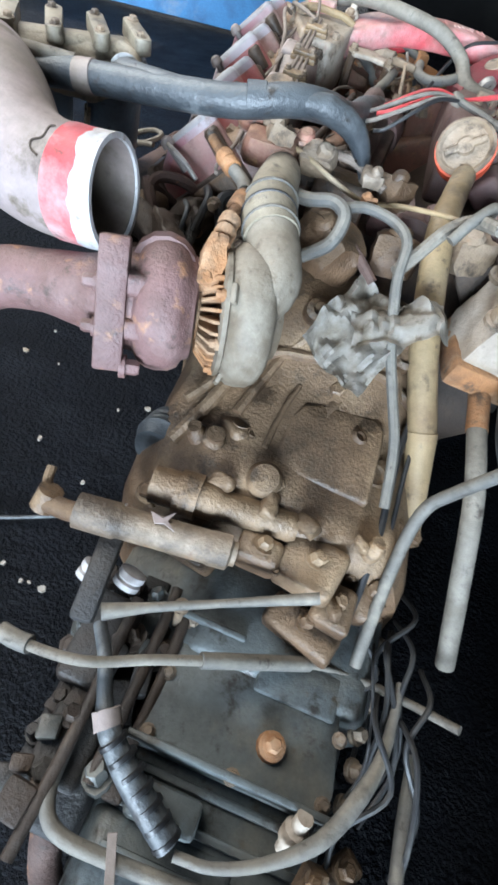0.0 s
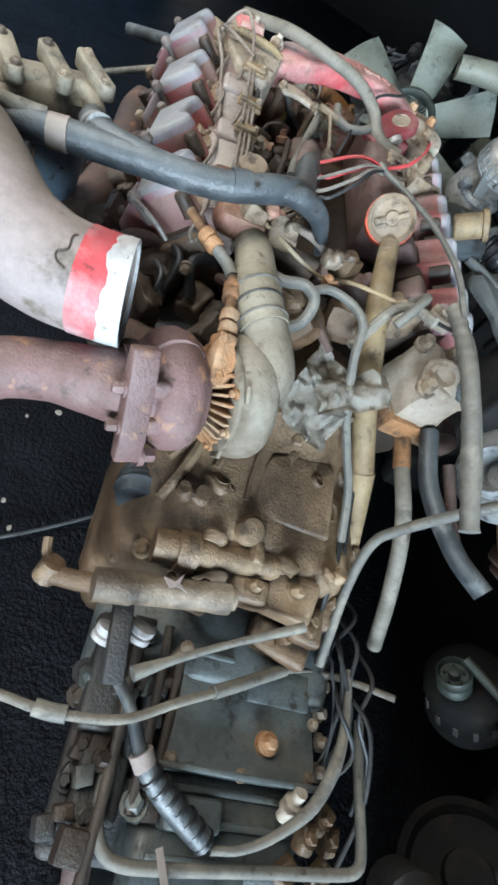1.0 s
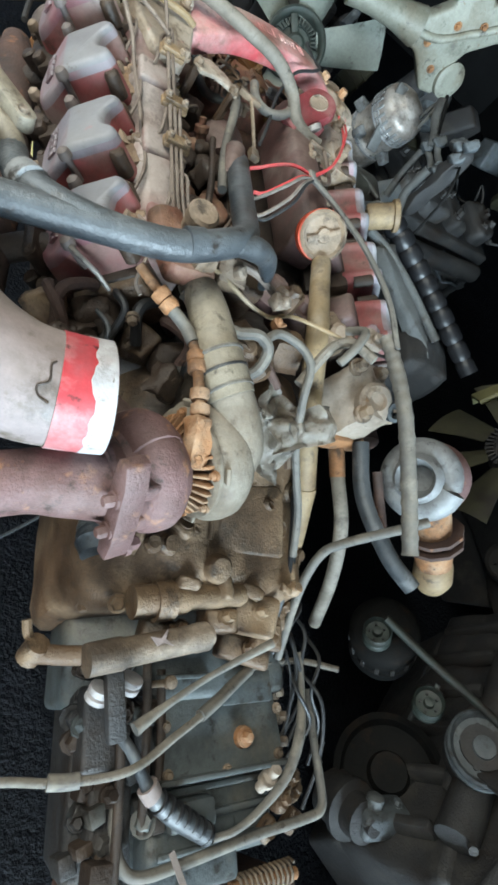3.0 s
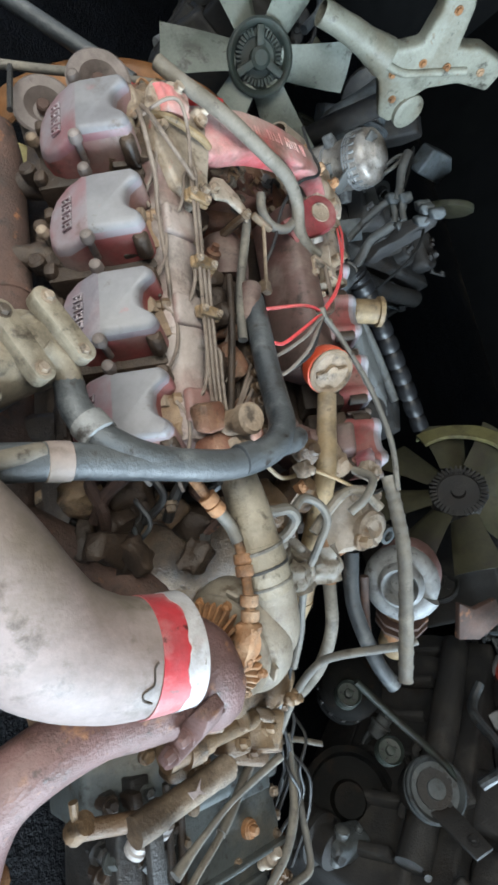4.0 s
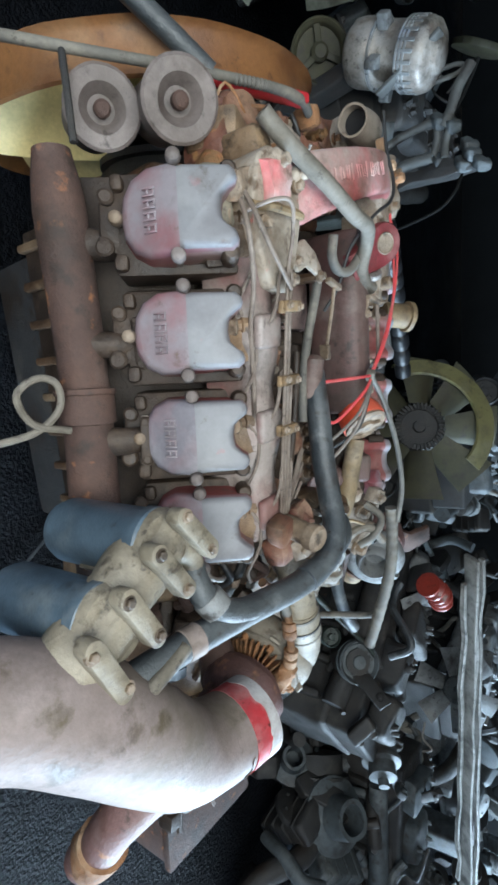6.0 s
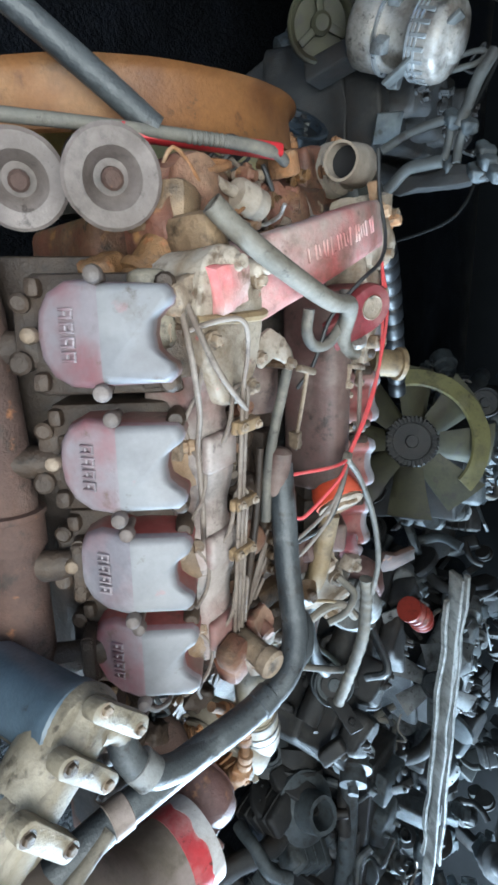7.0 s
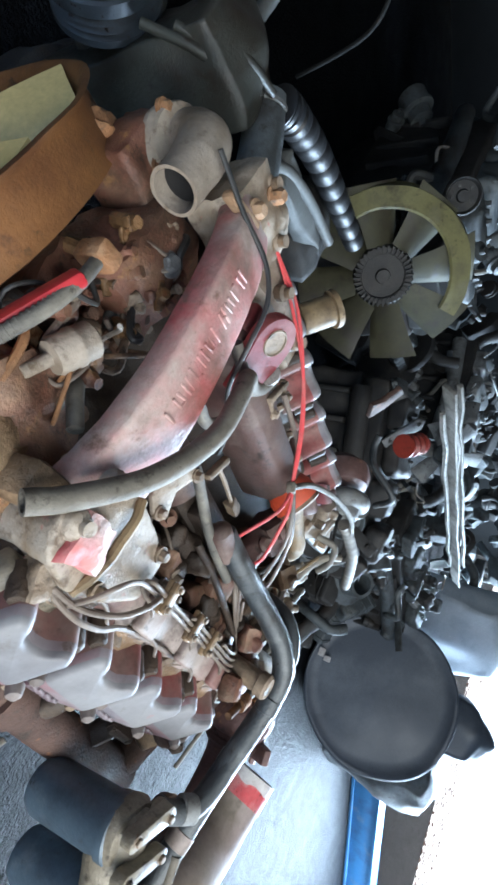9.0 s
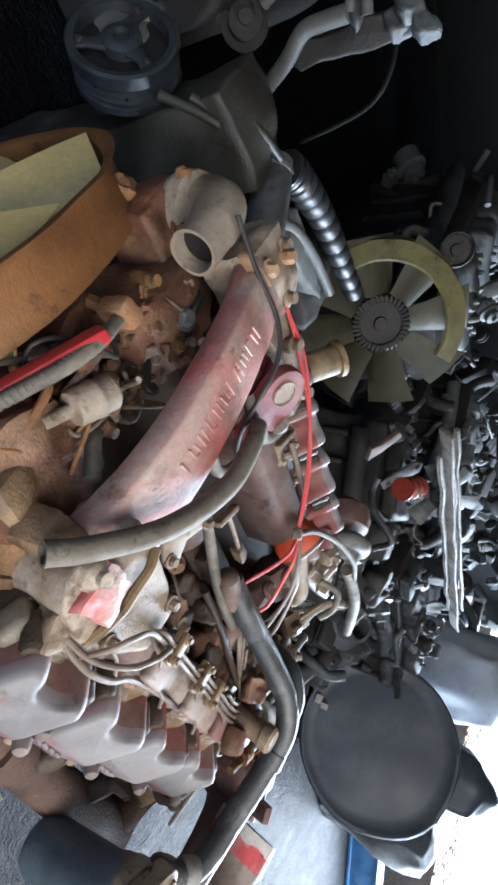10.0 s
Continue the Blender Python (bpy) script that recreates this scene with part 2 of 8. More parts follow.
M["blue"] = mat("blue painted steel", (0.05, 0.20, 0.42), (0.04, 0.13, 0.28), (0.25, 0.28, 0.3), 0.25, 0.5, scale=5, bump=0.15)
M["wood"] = mat("weathered trim strip", (0.27, 0.255, 0.23), (0.13, 0.12, 0.105), (0.36, 0.345, 0.315), 0.4, 0.65, scale=11, bump=0.5, grime=0.5)
# blue-black lightened so the drum and mounds carry the haze near the opening
M["hazedrum"] = mat("blue-black drum paint lifted for haze", (0.060, 0.071, 0.092), (0.040, 0.049, 0.066), (0.12, 0.135, 0.16), 0.4, 0.45, scale=3, bump=0.15)
# wall and roof colour taken to near black, standing in for deep shade
M["wall"] = mat("near-black shade sheet", (0.007, 0.007, 0.007), (0.005, 0.005, 0.005), (0.011, 0.011, 0.010), 0.3, 0.8, scale=2.5, bump=0.2, fine=30)
M["yard"] = mat("pale dusty yard", (0.80, 0.79, 0.77), (0.70, 0.69, 0.67), None, 0, 0.95, scale=0.8, bump=0.3, fine=8)

M["bellows"] = mat("dark red bellows rubber", (0.22, 0.03, 0.02), (0.14, 0.025, 0.02), (0.25, 0.13, 0.10), 0.3, 0.4, scale=14, bump=0.1, grime=0.3)
M["darkwire"] = mat("black wire sheath", (0.02, 0.02, 0.021), (0.035, 0.033, 0.03), (0.10, 0.09, 0.075), 0.25, 0.5, scale=24, bump=0.05)
M["rustred"] = mat("rust-brown over old red paint", (0.155, 0.058, 0.036), (0.125, 0.066, 0.034), (0.29, 0.18, 0.115), 0.46, 0.64, scale=13, top_dust=0.15, spot=(0.28, 0.14, 0.05), spot_amount=0.42, bump=0.5, grime=0.46)
M["mustard"] = mat("mustard rust and oil on iron", (0.175, 0.088, 0.032), (0.11, 0.052, 0.02), (0.29, 0.18, 0.09), 0.40, 0.62, scale=15, spot=(0.26, 0.10, 0.035), spot_amount=0.4, bump=0.7, grime=0.5)
M["sack"] = mat("blue-white woven sack", (0.55, 0.60, 0.66), (0.42, 0.47, 0.54), (0.62, 0.65, 0.68), 0.4, 0.7, scale=5, bump=0.3)
M["filtergrey"] = mat("grey-brown dusty filter canister", (0.16, 0.13, 0.118), (0.115, 0.092, 0.08), (0.25, 0.21, 0.195), 0.4, 0.6, scale=14, bump=0.25, grime=0.2)
M["line"] = mat("brown dusty steel line", (0.19, 0.15, 0.12), (0.12, 0.085, 0.065), (0.28, 0.235, 0.20), 0.35, 0.6, scale=24, bump=0.1, grime=0.3)
M["chamber"] = mat("pale casting with brown dirt", (0.33, 0.275, 0.215), (0.21, 0.14, 0.08), (0.43, 0.37, 0.31), 0.5, 0.62, scale=13, spot=(0.40, 0.11, 0.095), spot_amount=0.28, bump=0.4, grain_mix=0.14, grime=0.5, grime_colour=(0.085, 0.05, 0.025))
M["headdark"] = mat("oily brown head casting", (0.028, 0.017, 0.011), (0.055, 0.034, 0.021), (0.13, 0.09, 0.06), 0.30, 0.6, scale=11, top_dust=0.12, spot=(0.02, 0.014, 0.01), spot_amount=0.4, bump=0.5, grime=0.4)


M["railpaint"] = mat("dusty pink-grey manifold paint", (0.20, 0.13, 0.11), (0.20, 0.07, 0.065), (0.36, 0.305, 0.275), 0.58, 0.64, scale=11, top_dust=0.35, bump=0.25, grime=0.45, grime_colour=(0.05, 0.03, 0.02))
M["brass"] = mat("dull ochre clamp metal", (0.27, 0.18, 0.095), (0.20, 0.125, 0.065), (0.34, 0.275, 0.20), 0.4, 0.55, scale=30, bump=0.15, grime=0.35)
M["eyered"] = mat("dark red cast paint", (0.17, 0.022, 0.026), (0.13, 0.035, 0.032), (0.30, 0.17, 0.15), 0.38, 0.55, scale=14, bump=0.2, grime=0.2)


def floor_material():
    """Oily concrete, pitted, with damp glossy patches; near black to hold the shed's shade."""
    m = mat("oily concrete darkened for shade", (0.004, 0.0045, 0.006), (0.007, 0.008, 0.011), (0.016, 0.018, 0.022), 0.22, 0.5, scale=5, bump=1.0, fine=38, vary=0.0)
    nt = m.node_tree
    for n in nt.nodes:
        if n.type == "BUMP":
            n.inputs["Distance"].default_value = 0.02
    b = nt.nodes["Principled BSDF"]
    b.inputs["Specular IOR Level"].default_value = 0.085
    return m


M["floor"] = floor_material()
# near-black colour puts shade into parts that sit deep among the scrap
M["shadeiron"] = mat("oily iron darkened for shade", (0.010, 0.010, 0.0095), (0.007, 0.007, 0.007), (0.020, 0.017, 0.014), 0.3, 0.7, scale=12, bump=0.3, grime=0.3)
# specular cut so both shade colours stay dark under the lamps
for k in ("wall", "shadeiron"):
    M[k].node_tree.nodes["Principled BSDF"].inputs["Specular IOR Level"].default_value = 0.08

# ---- shapes ----
def V(*p):
    return Vector(p[0] if len(p) == 1 else p)


def smooth_line(pts, n=6):
    """Points of a Catmull-Rom line through pts."""
    p = [V(q) for q in pts]
    if len(p) < 3 or n < 2:
        return p
    out = []
    ext = [p[0] * 2 - p[1]] + p + [p[-1] * 2 - p[-2]]
    for i in range(1, len(ext) - 2):
        a, b, c, d = ext[i - 1:i + 3]
        for k in range(n):
            t = k / n
            out.append(0.5 * (2 * b + (c - a) * t + (2 * a - 5 * b + 4 * c - d) * t * t + (3 * b - a - 3 * c + d) * t ** 3))
    return out + [p[-1]]


def add_tube(bm, pts, r, seg=10, n=6, radii=None, hollow=0.0):
    """A tube along pts; radii: one radius for each given point; hollow: wall thickness of an open end pipe."""
    line = smooth_line(pts, n)
    if radii:
        steps = len(line) - 1
        rs = []
        for i in range(len(line)):
            f = i / steps * (len(radii) - 1)
            k = min(int(f), len(radii) - 2)
            rs.append(radii[k] + (radii[k + 1] - radii[k]) * (f - k))
    else:
        rs = [r] * len(line)
    up = None
    rings = []
    for i, p in enumerate(line):
        d = (line[min(i + 1, len(line) - 1)] - line[max(i - 1, 0)]).normalized()
        if up is None:
            up = d.orthogonal().normalized()
        up = (up - d * up.dot(d)).normalized()
        side = d.cross(up)
        rings.append([bm.verts.new(p + rs[i] * (math.cos(a) * up + math.sin(a) * side))
                      for a in (2 * math.pi * k / seg for k in range(seg))])
    inner = []
    if hollow:
        for ring, p, rr in zip(rings, line, rs):
            inner.append([bm.verts.new(p + (v.co - p) * (1 - hollow / rr)) for v in ring])
    for a, b in zip(rings, rings[1:]):
        for k in range(seg):
            bm.faces.new((a[k], a[(k + 1) % seg], b[(k + 1) % seg], b[k]))
    if hollow:
        for a, b in zip(inner, inner[1:]):
            for k in range(seg):
                bm.faces.new((b[k], b[(k + 1) % seg], a[(k + 1) % seg], a[k]))
        for o, i_, s in ((rings[0], inner[0], 1), (rings[-1], inner[-1], -1)):
            for k in range(seg):
                q = (o[k], i_[k], i_[(k + 1) % seg], o[(k + 1) % seg])
                bm.faces.new(q if s > 0 else q[::-1])
    else:
        bm.faces.new(rings[0][::-1])
        bm.faces.new(rings[-1])
    return bm


def basis(axis, hint=(0, 0, 1)):
    """A rotation whose z is the axis and whose x is as near to hint as it can be."""
    z = V(axis).normalized()
    h = V(hint)
    if abs(z.dot(h.normalized())) > 0.98:
        h = V(0, 1, 0) if abs(z.y) < 0.9 else V(1, 0, 0)
    x = (h - z * h.dot(z)).normalized()
    y = z.cross(x)
    return Matrix((x, y, z)).transposed().to_4x4()


def place(origin, axis=(0, 0, 1), hint=(1, 0, 0)):
    return Matrix.Translation(V(origin)) @ basis(axis, hint)


def add_lathe(bm, profile, m, seg=24, wobble=0.0):
    """A turned form: profile of (radius, height) along m's z."""
    rings = []
    for r, h in profile:
        if r < 1e-5:
            rings.append([bm.verts.new(m @ V(0, 0, h))])
        else:
            rings.append([bm.verts.new(m @ V(r * math.cos(a), r * math.sin(a), h))
                          for a in (2 * math.pi * k / seg for k in range(seg))])
    for a, b in zip(rings, rings[1:]):
        if len(a) == 1 and len(b) == 1:
            continue
        for k in range(seg):
            k2 = (k + 1) % seg
            if len(a) == 1:
                bm.faces.new((a[0], b[k2], b[k]))
            elif len(b) == 1:
                bm.faces.new((a[k], a[k2], b[0]))
            else:
                bm.faces.new((a[k], a[k2], b[k2], b[k]))
    if len(rings[0]) > 1:
        bm.faces.new(rings[0][::-1])
    if len(rings[-1]) > 1:
        bm.faces.new(rings[-1])
    return bm


def merge(bm, other):
    me = bpy.data.meshes.new("tmp")
    other.to_mesh(me)
    other.free()
    bm.from_mesh(me)
    bpy.data.meshes.remove(me)
    return bm


def add_prism(bm, outline, z0, z1, m, bevel=0.004, seg=2):
    """An outline in m's xy plane, drawn out from z0 to z1, with rounded edges."""
    b = bmesh.new()
    lo = [b.verts.new((x, y, z0)) for x, y in outline]
    hi = [b.verts.new((x, y, z1)) for x, y in outline]
    n = len(outline)
    b.faces.new(lo[::-1])
    b.faces.new(hi)
    for k in range(n):
        b.faces.new((lo[k], lo[(k + 1) % n], hi[(k + 1) % n], hi[k]))
    bmesh.ops.recalc_face_normals(b, faces=b.faces)
    if bevel:
        bmesh.ops.bevel(b, geom=list(b.edges), offset=bevel, segments=seg, affect="EDGES", profile=0.5, clamp_overlap=True)
    b.transform(m)
    return merge(bm, b)


def add_box(bm, size, m, bevel=0.005, seg=2):
    x, y, z = (s / 2 for s in size)
    return add_prism(bm, [(-x, -y), (x, -y), (x, y), (-x, y)], -z, z, m, min(bevel, min(size) * 0.4), seg)


def add_bolt(bm, p, axis, r=0.008, h=0.008, washer=True):
    m = place(p, axis)
    if washer:
        add_lathe(bm, [(r * 1.45, -0.004), (r * 1.45, h * 0.25)], m, 10)
    add_lathe(bm, [(r, 0), (r, h), (r * 0.75, h * 1.25), (0, h * 1.25)], m, 6)
    return bm


def roughen(bm, amount, scale=20.0, seed=0.0):
    """Cast, uneven surface: pushes the vertices about a little."""
    for v in bm.verts:
        v.co += noise.noise_vector(v.co * scale + V(seed, seed, seed)) * amount
    return bm


def lumpy(bm, size, m, amount=0.01, scale=16.0, seed=0.0, cuts=7, fine=0.003, square=0.62):
    """A worn casting: a block with well rounded corners whose faces swell and sink."""
    b = bmesh.new()
    bmesh.ops.create_cube(b, size=2.0)
    bmesh.ops.subdivide_edges(b, edges=b.edges[:], cuts=cuts, use_grid_fill=True)
    for v in b.verts:
        p = v.co.copy()
        r = p.normalized() * 1.25
        v.co = p.lerp(r, 1 - square)
        v.co = V(v.co.x * size[0] / 2, v.co.y * size[1] / 2, v.co.z * size[2] / 2)
        v.co += noise.noise_vector(v.co * scale + V(seed, seed * 2, seed)) * amount + noise.noise_vector(v.co * scale * 3 + V(seed, 1, 2)) * fine
    b.transform(m)
    return merge(bm, b)


def thing(name, base, label, category, group="", rot=0.0):
    ob = new(name)
    ob.empty_display_size = 0.1
    ob.matrix_basis = pose(*base, 0, 0, rot)
    return tagged(ob, label, category, group)


def world_of(ob):
    m = ob.matrix_basis.copy()
    while ob.parent:
        m = ob.parent.matrix_basis @ ob.matrix_parent_inverse @ m
        ob = ob.parent
    return m


SOFT_FORMS = ("front_lump", "valley_lump", "gap_bracket", "gap_boss", "manifold_boss", "rusty_boss", "rusty_neck", "compressor_body", "compressor_lug", "housing_body",
              "housing_stand", "alternator", "alternator_lug", "pipe_union", "pipe_arm", "side_shell", "side_stand", "cast_lump", "outlet_neck", "sack_body", "covered_mound_body", "disc_plate", "cap_boss")


def part(name, bm, material, parent=None, label="", sharp=38, local=False):
    """Links bm as one mesh object. Its points are in world metres, or, with local, in the thing's own."""
    bmesh.ops.recalc_face_normals(bm, faces=bm.faces)
    me = bpy.data.meshes.new(name)
    bm.to_mesh(me)
    bm.free()
    me.materials.append(material)
    if name in SOFT_FORMS:
        sharp = 100
    for p in me.polygons:
        p.use_smooth = True
    me.set_sharp_from_angle(angle=radians(sharp))
    ob = new(name, me)
    if parent:
        ob.parent = parent
        if not local:
            ob.matrix_parent_inverse = world_of(parent).inverted()
    if label:
        ob["label"] = label
    return ob


def tube_part(name, pts, r, material, parent, label="", seg=10, n=6, radii=None, hollow=0.0):
    return part(name, add_tube(bmesh.new(), pts, r, seg, n, radii, hollow), material, parent, label)


def flange_bolts(bm, centre, axis, radius, count, r=0.007, h=0.008, start=0.0):
    b = basis(axis)
    for k in range(count):
        a = start + 2 * math.pi * k / count
        add_bolt(bm, V(centre) + b.to_3x3() @ V(radius * math.cos(a), radius * math.sin(a), 0), axis, r, h)
    return bm


def structure(name, bm, material, label, sharp=38):
    ob = part(name, bm, material, None, "", sharp)
    return tagged(ob, label, name.rstrip("_0123456789").split("_")[0], "", "structure")

# ---- the shed: floor, walls, roof ----
def slab(x0, x1, y0, y1, z0, z1):
    return add_prism(bmesh.new(), [(x0, y0), (x1, y0), (x1, y1), (x0, y1)], z0, z1, Matrix(), 0)


def floor_sheet():
    """One uneven sheet out to the horizon, finer near the engines."""
    bm = bmesh.new()
    xs = [-300, -60, -15, -6] + [-3 + 0.12 * i for i in range(64)] + [6, 9, 20, 80, 300]
    ys = [-300, -80, -30, -14] + [-9 + 0.2 * i for i in range(40)] + [-0.9 + 0.1 * i for i in range(60)] + [6, 8, 14, 40, 300]
    grid = []
    for x in xs:
        row = []
        for y in ys:
            z = 0.0
            if abs(x) < 7 and -10 < y < 8:
                z = 0.012 * noise.noise(V(x * 1.3, y * 1.3, 0)) + 0.005 * noise.noise(V(x * 6, y * 6, 3)) - 0.012
            row.append(bm.verts.new((x, y, z)))
        grid.append(row)
    for a, b in zip(grid, grid[1:]):
        for k in range(len(ys) - 1):
            bm.faces.new((a[k], b[k], b[k + 1], a[k + 1]))
    return bm


structure("floor", floor_sheet(), M["floor"], "oily concrete floor with damp glossy patches, near black for the shed's shade")
structure("ground", slab(-40, 60, -90, -14, -0.3, 0.004), M["yard"], "pale sunlit dusty yard beyond the shed's rear opening")
# added white wall hides the horizon and stands in for blown-out brightness
structure("yard_wall", slab(-40, 60, -26.3, -26, 0, 6), M["yard"], "sunlit white backdrop wall added across the yard")
# added walls and unseen roof close the shed and keep its depth in shade
structure("wall_far", slab(5.2, 5.4, -6.4, 7.4, 0, 2.9), M["wall"], "near-black wall added to read as shade behind the stacked engines")
structure("wall_front", slab(-0.7, 5.2, 7.2, 7.4, 0, 2.9), M["wall"], "near-black end wall added so the shed's front stays in shade")
structure("ceiling", slab(-0.7, 5.4, -6.4, 7.4, 2.9, 3.0), M["wall"], "near-black unseen roof added to shade the shed")

# ---- the red V8 diesel engine ----
XC = 0.142
ROWS_Y = [1.512, 1.348, 1.184, 1.020]
NEAR_Y = [1.530, 1.357, 1.188, 1.021]


def lean(bm):
    """The engine stands a little askew: its axis drifts in x and rises towards the front."""
    for v in bm.verts:
        k = v.co.y - 1.3
        v.co.x -= 0.10 * k
        v.co.z *= 1 + 0.07 * k
    return bm


engine = thing("truck_engine", (XC, 1.2, 0.0), "dusty red V8 truck diesel engine standing on the dark workshop floor", "engine")


def bank(side, u, n, y):
    """A point of a cylinder bank: u out along the cover from its inner edge, n above it; side -1 the near bank, 1 the far one."""
    iu, inn = (0.66, -0.75), (0.75, 0.66)
    near = side < 0
    x = (0.335 if near else 0.327) + iu[0] * u + inn[0] * n
    z = 0.978 + iu[1] * u + inn[1] * n
    return V(XC + side * x - (0.145 if near else 0.10) * (y - 1.3), y, z + (0.105 if near else 0.07) * (y - 1.3))


def bank_frame(side, y, n=0.0):
    """x out along the cover, y along the engine (mirrored on the far bank), z out of the head."""
    o = bank(side, 0, n, y)
    x = (bank(side, 1, n, y) - o)
    z = (bank(side, 0, n + 1, y) - o)
    yv = z.cross(x)
    m = Matrix((x, yv, z)).transposed().to_4x4()
    m.translation = o
    return m


# crankcase with its two banks, drawn out along the engine
def crankcase():
    bm = bmesh.new()
    half = [(0.0, 0.62), (0.05, 0.63), (0.20, 0.80), (0.235, 0.81), (0.36, 0.675), (0.37, 0.63), (0.27, 0.50), (0.26, 0.32), (0.24, 0.30)]
    outline = half + [(-x, z) for x, z in reversed(half[1:])]
    m = Matrix(((1, 0, 0, XC), (0, 0, 1, 0), (0, 1, 0, 0), (0, 0, 0, 1)))
    add_prism(bm, outline, 0.88, 1.64, m, 0.008)
    return lean(roughen(bm, 0.003, 18))


casing = part("crankcase", crankcase(), M["headdark"], engine, "oily brown crankcase with tan dust")
for k in range(9):
    for s in (-1, 1):
        part("cast_rib", lean(roughen(add_box(bmesh.new(), (0.03, 0.02, 0.2), pose(XC + s * 0.265, 0.92 + k * 0.085, 0.42), 0.006), 0.003, 18)), M["block"], casing)
bm = add_prism(bmesh.new(), [(-0.24, 0.30), (-0.21, 0.10), (-0.15, 0.0), (0.15, 0.0), (0.21, 0.10), (0.24, 0.30)], 0.92, 1.6,
               Matrix(((1, 0, 0, XC), (0, 0, 1, 0), (0, 1, 0, 0), (0, 0, 0, 1))), 0.012)
part("oil_pan", lean(bm), M["darkiron"], engine)

COVER = [(0.010, -0.057), (0.002, -0.050), (0.0, -0.042), (0.003, -0.034), (0.012, -0.028), (0.023, -0.017), (0.026, 0.0), (0.023, 0.017), (0.012, 0.028), (0.003, 0.034), (0.0, 0.042),
         (0.002, 0.050), (0.010, 0.057), (0.078, 0.058), (0.086, 0.056), (0.096, 0.062), (0.130, 0.062), (0.154, 0.050), (0.168, 0.028), (0.172, 0.0)]
COVER = COVER + [(u, -v) for u, v in reversed(COVER[13:19])]


def cover_mesh():
    """Cast valve cover: flat inner half with a notch in its edge, outer half falling away to a rounded nose."""
    def top(u):
        return 0.0 if u < 0.0875 else -(u - 0.087) * 0.55
    bm = bmesh.new()
    c = (0.085, 0.0)
    rings = []
    for inset, drop in ((-0.007, -0.095), (-0.003, -0.022), (-0.0005, -0.010), (0.0035, -0.003), (0.010, 0.0)):
        ring = []
        for u, v in COVER:
            d = V(c[0] - u, c[1] - v)
            d.normalize()
            ring.append(bm.verts.new((u + d.x * inset, v + d.y * inset, (top(u) if drop > -0.05 else top(u) * 0.6) + drop)))
        rings.append(ring)
    n = len(COVER)
    for a, b in zip(rings, rings[1:]):
        for k in range(n):
            q = bm.faces.new((a[k], a[(k + 1) % n], b[(k + 1) % n], b[k]))
            q.material_index = 2 if a is rings[0] else 1 if (k < 14 or k > 23) and a is not rings[1] else 0
    t = rings[-1]
    bm.faces.new(t[0:15] + t[24:]).material_index = 1
    bm.faces.new(t[14:25])
    bm.faces.new(rings[0][::-1])
    return bm


def badge_mesh():
    """One worn raised sign of the cover's badge."""
    bm = bmesh.new()
    for w, y in ((0.022, -0.0048), (0.022, 0.0048)):
        add_box(bm, (w, 0.0032, 0.005), pose(0, y, 0), 0.001, 1)
    for x in (-0.009, 0.002):
        add_box(bm, (0.0032, 0.0064, 0.005), pose(x, 0, 0), 0.001, 1)
    return roughen(bm, 0.0006, 60)


M["cover_top"] = mat("pale lavender dust on paint", (0.215, 0.212, 0.222), (0.155, 0.148, 0.158), (0.265, 0.258, 0.26), 0.42, 0.54, scale=9, bump=0.05, spot=(0.30, 0.15, 0.165), spot_amount=0.14, grain_mix=0.1, grime=0.12, grime_colour=(0.10, 0.075, 0.06))
M["cover_wall"] = mat("dusty faded red cover side", (0.255, 0.062, 0.058), (0.21, 0.092, 0.078), (0.255, 0.185, 0.16), 0.56, 0.62, scale=8, bump=0.1, grime=0.34, grime_colour=(0.05, 0.03, 0.02))
M["cover_grey"] = mat("grey dusty valve cover paint", (0.165, 0.150, 0.172), (0.22, 0.145, 0.16), (0.28, 0.265, 0.28), 0.4, 0.58, scale=11, top_dust=0.3, bump=0.08)
cover_me = badge_me = head_me = None


def finish(bm, sharp=38):
    bmesh.ops.recalc_face_normals(bm, faces=bm.faces)
    me = bpy.data.meshes.new("mesh")
    bm.to_mesh(me)
    bm.free()
    for p in me.polygons:
        p.use_smooth = True
    me.set_sharp_from_angle(angle=radians(sharp))
    return me


def shared(name, me, material, parent, m, label=""):
    """A part on mesh data that others share; m in world metres."""
    if material and not me.materials:
        me.materials.append(material)
    ob = new(name, me)
    ob.parent = parent
    ob.matrix_parent_inverse = world_of(parent).inverted()
    ob.matrix_basis = m
    if label:
        ob["label"] = label
    return ob


def head_mesh():
    bm = bmesh.new()
    add_box(bm, (0.195, 0.158, 0.10), pose(0.092, 0, -0.135), 0.008)
    for v in (-0.06, 0.06):
        add_box(bm, (0.022, 0.026, 0.03), pose(0.18, v, -0.085), 0.008)
        add_lathe(bm, [(0.014, -0.07), (0.014, -0.03), (0.01, -0.024), (0, -0.024)], pose(0.01, v, 0), 10)
    add_box(bm, (0.05, 0.09, 0.05), pose(0.19, 0.0, -0.11), 0.012)
    add_lathe(bm, [(0.015, 0), (0.015, 0.03), (0.011, 0.034), (0, 0.034)], pose(0.205, 0.035, -0.105), 12)
    add_lathe(bm, [(0.013, 0), (0.013, 0.022), (0.009, 0.026), (0, 0.026)], pose(0.2, -0.04, -0.1), 12)
    return roughen(bm, 0.003, 30)


def bolt_mesh():
    bm = bmesh.new()
    add_lathe(bm, [(0.006, -0.05), (0.006, -0.004), (0.0115, -0.004), (0.0115, 0.002), (0.0095, 0.010), (0.004, 0.014), (0, 0.014)], Matrix(), 12)
    return bm


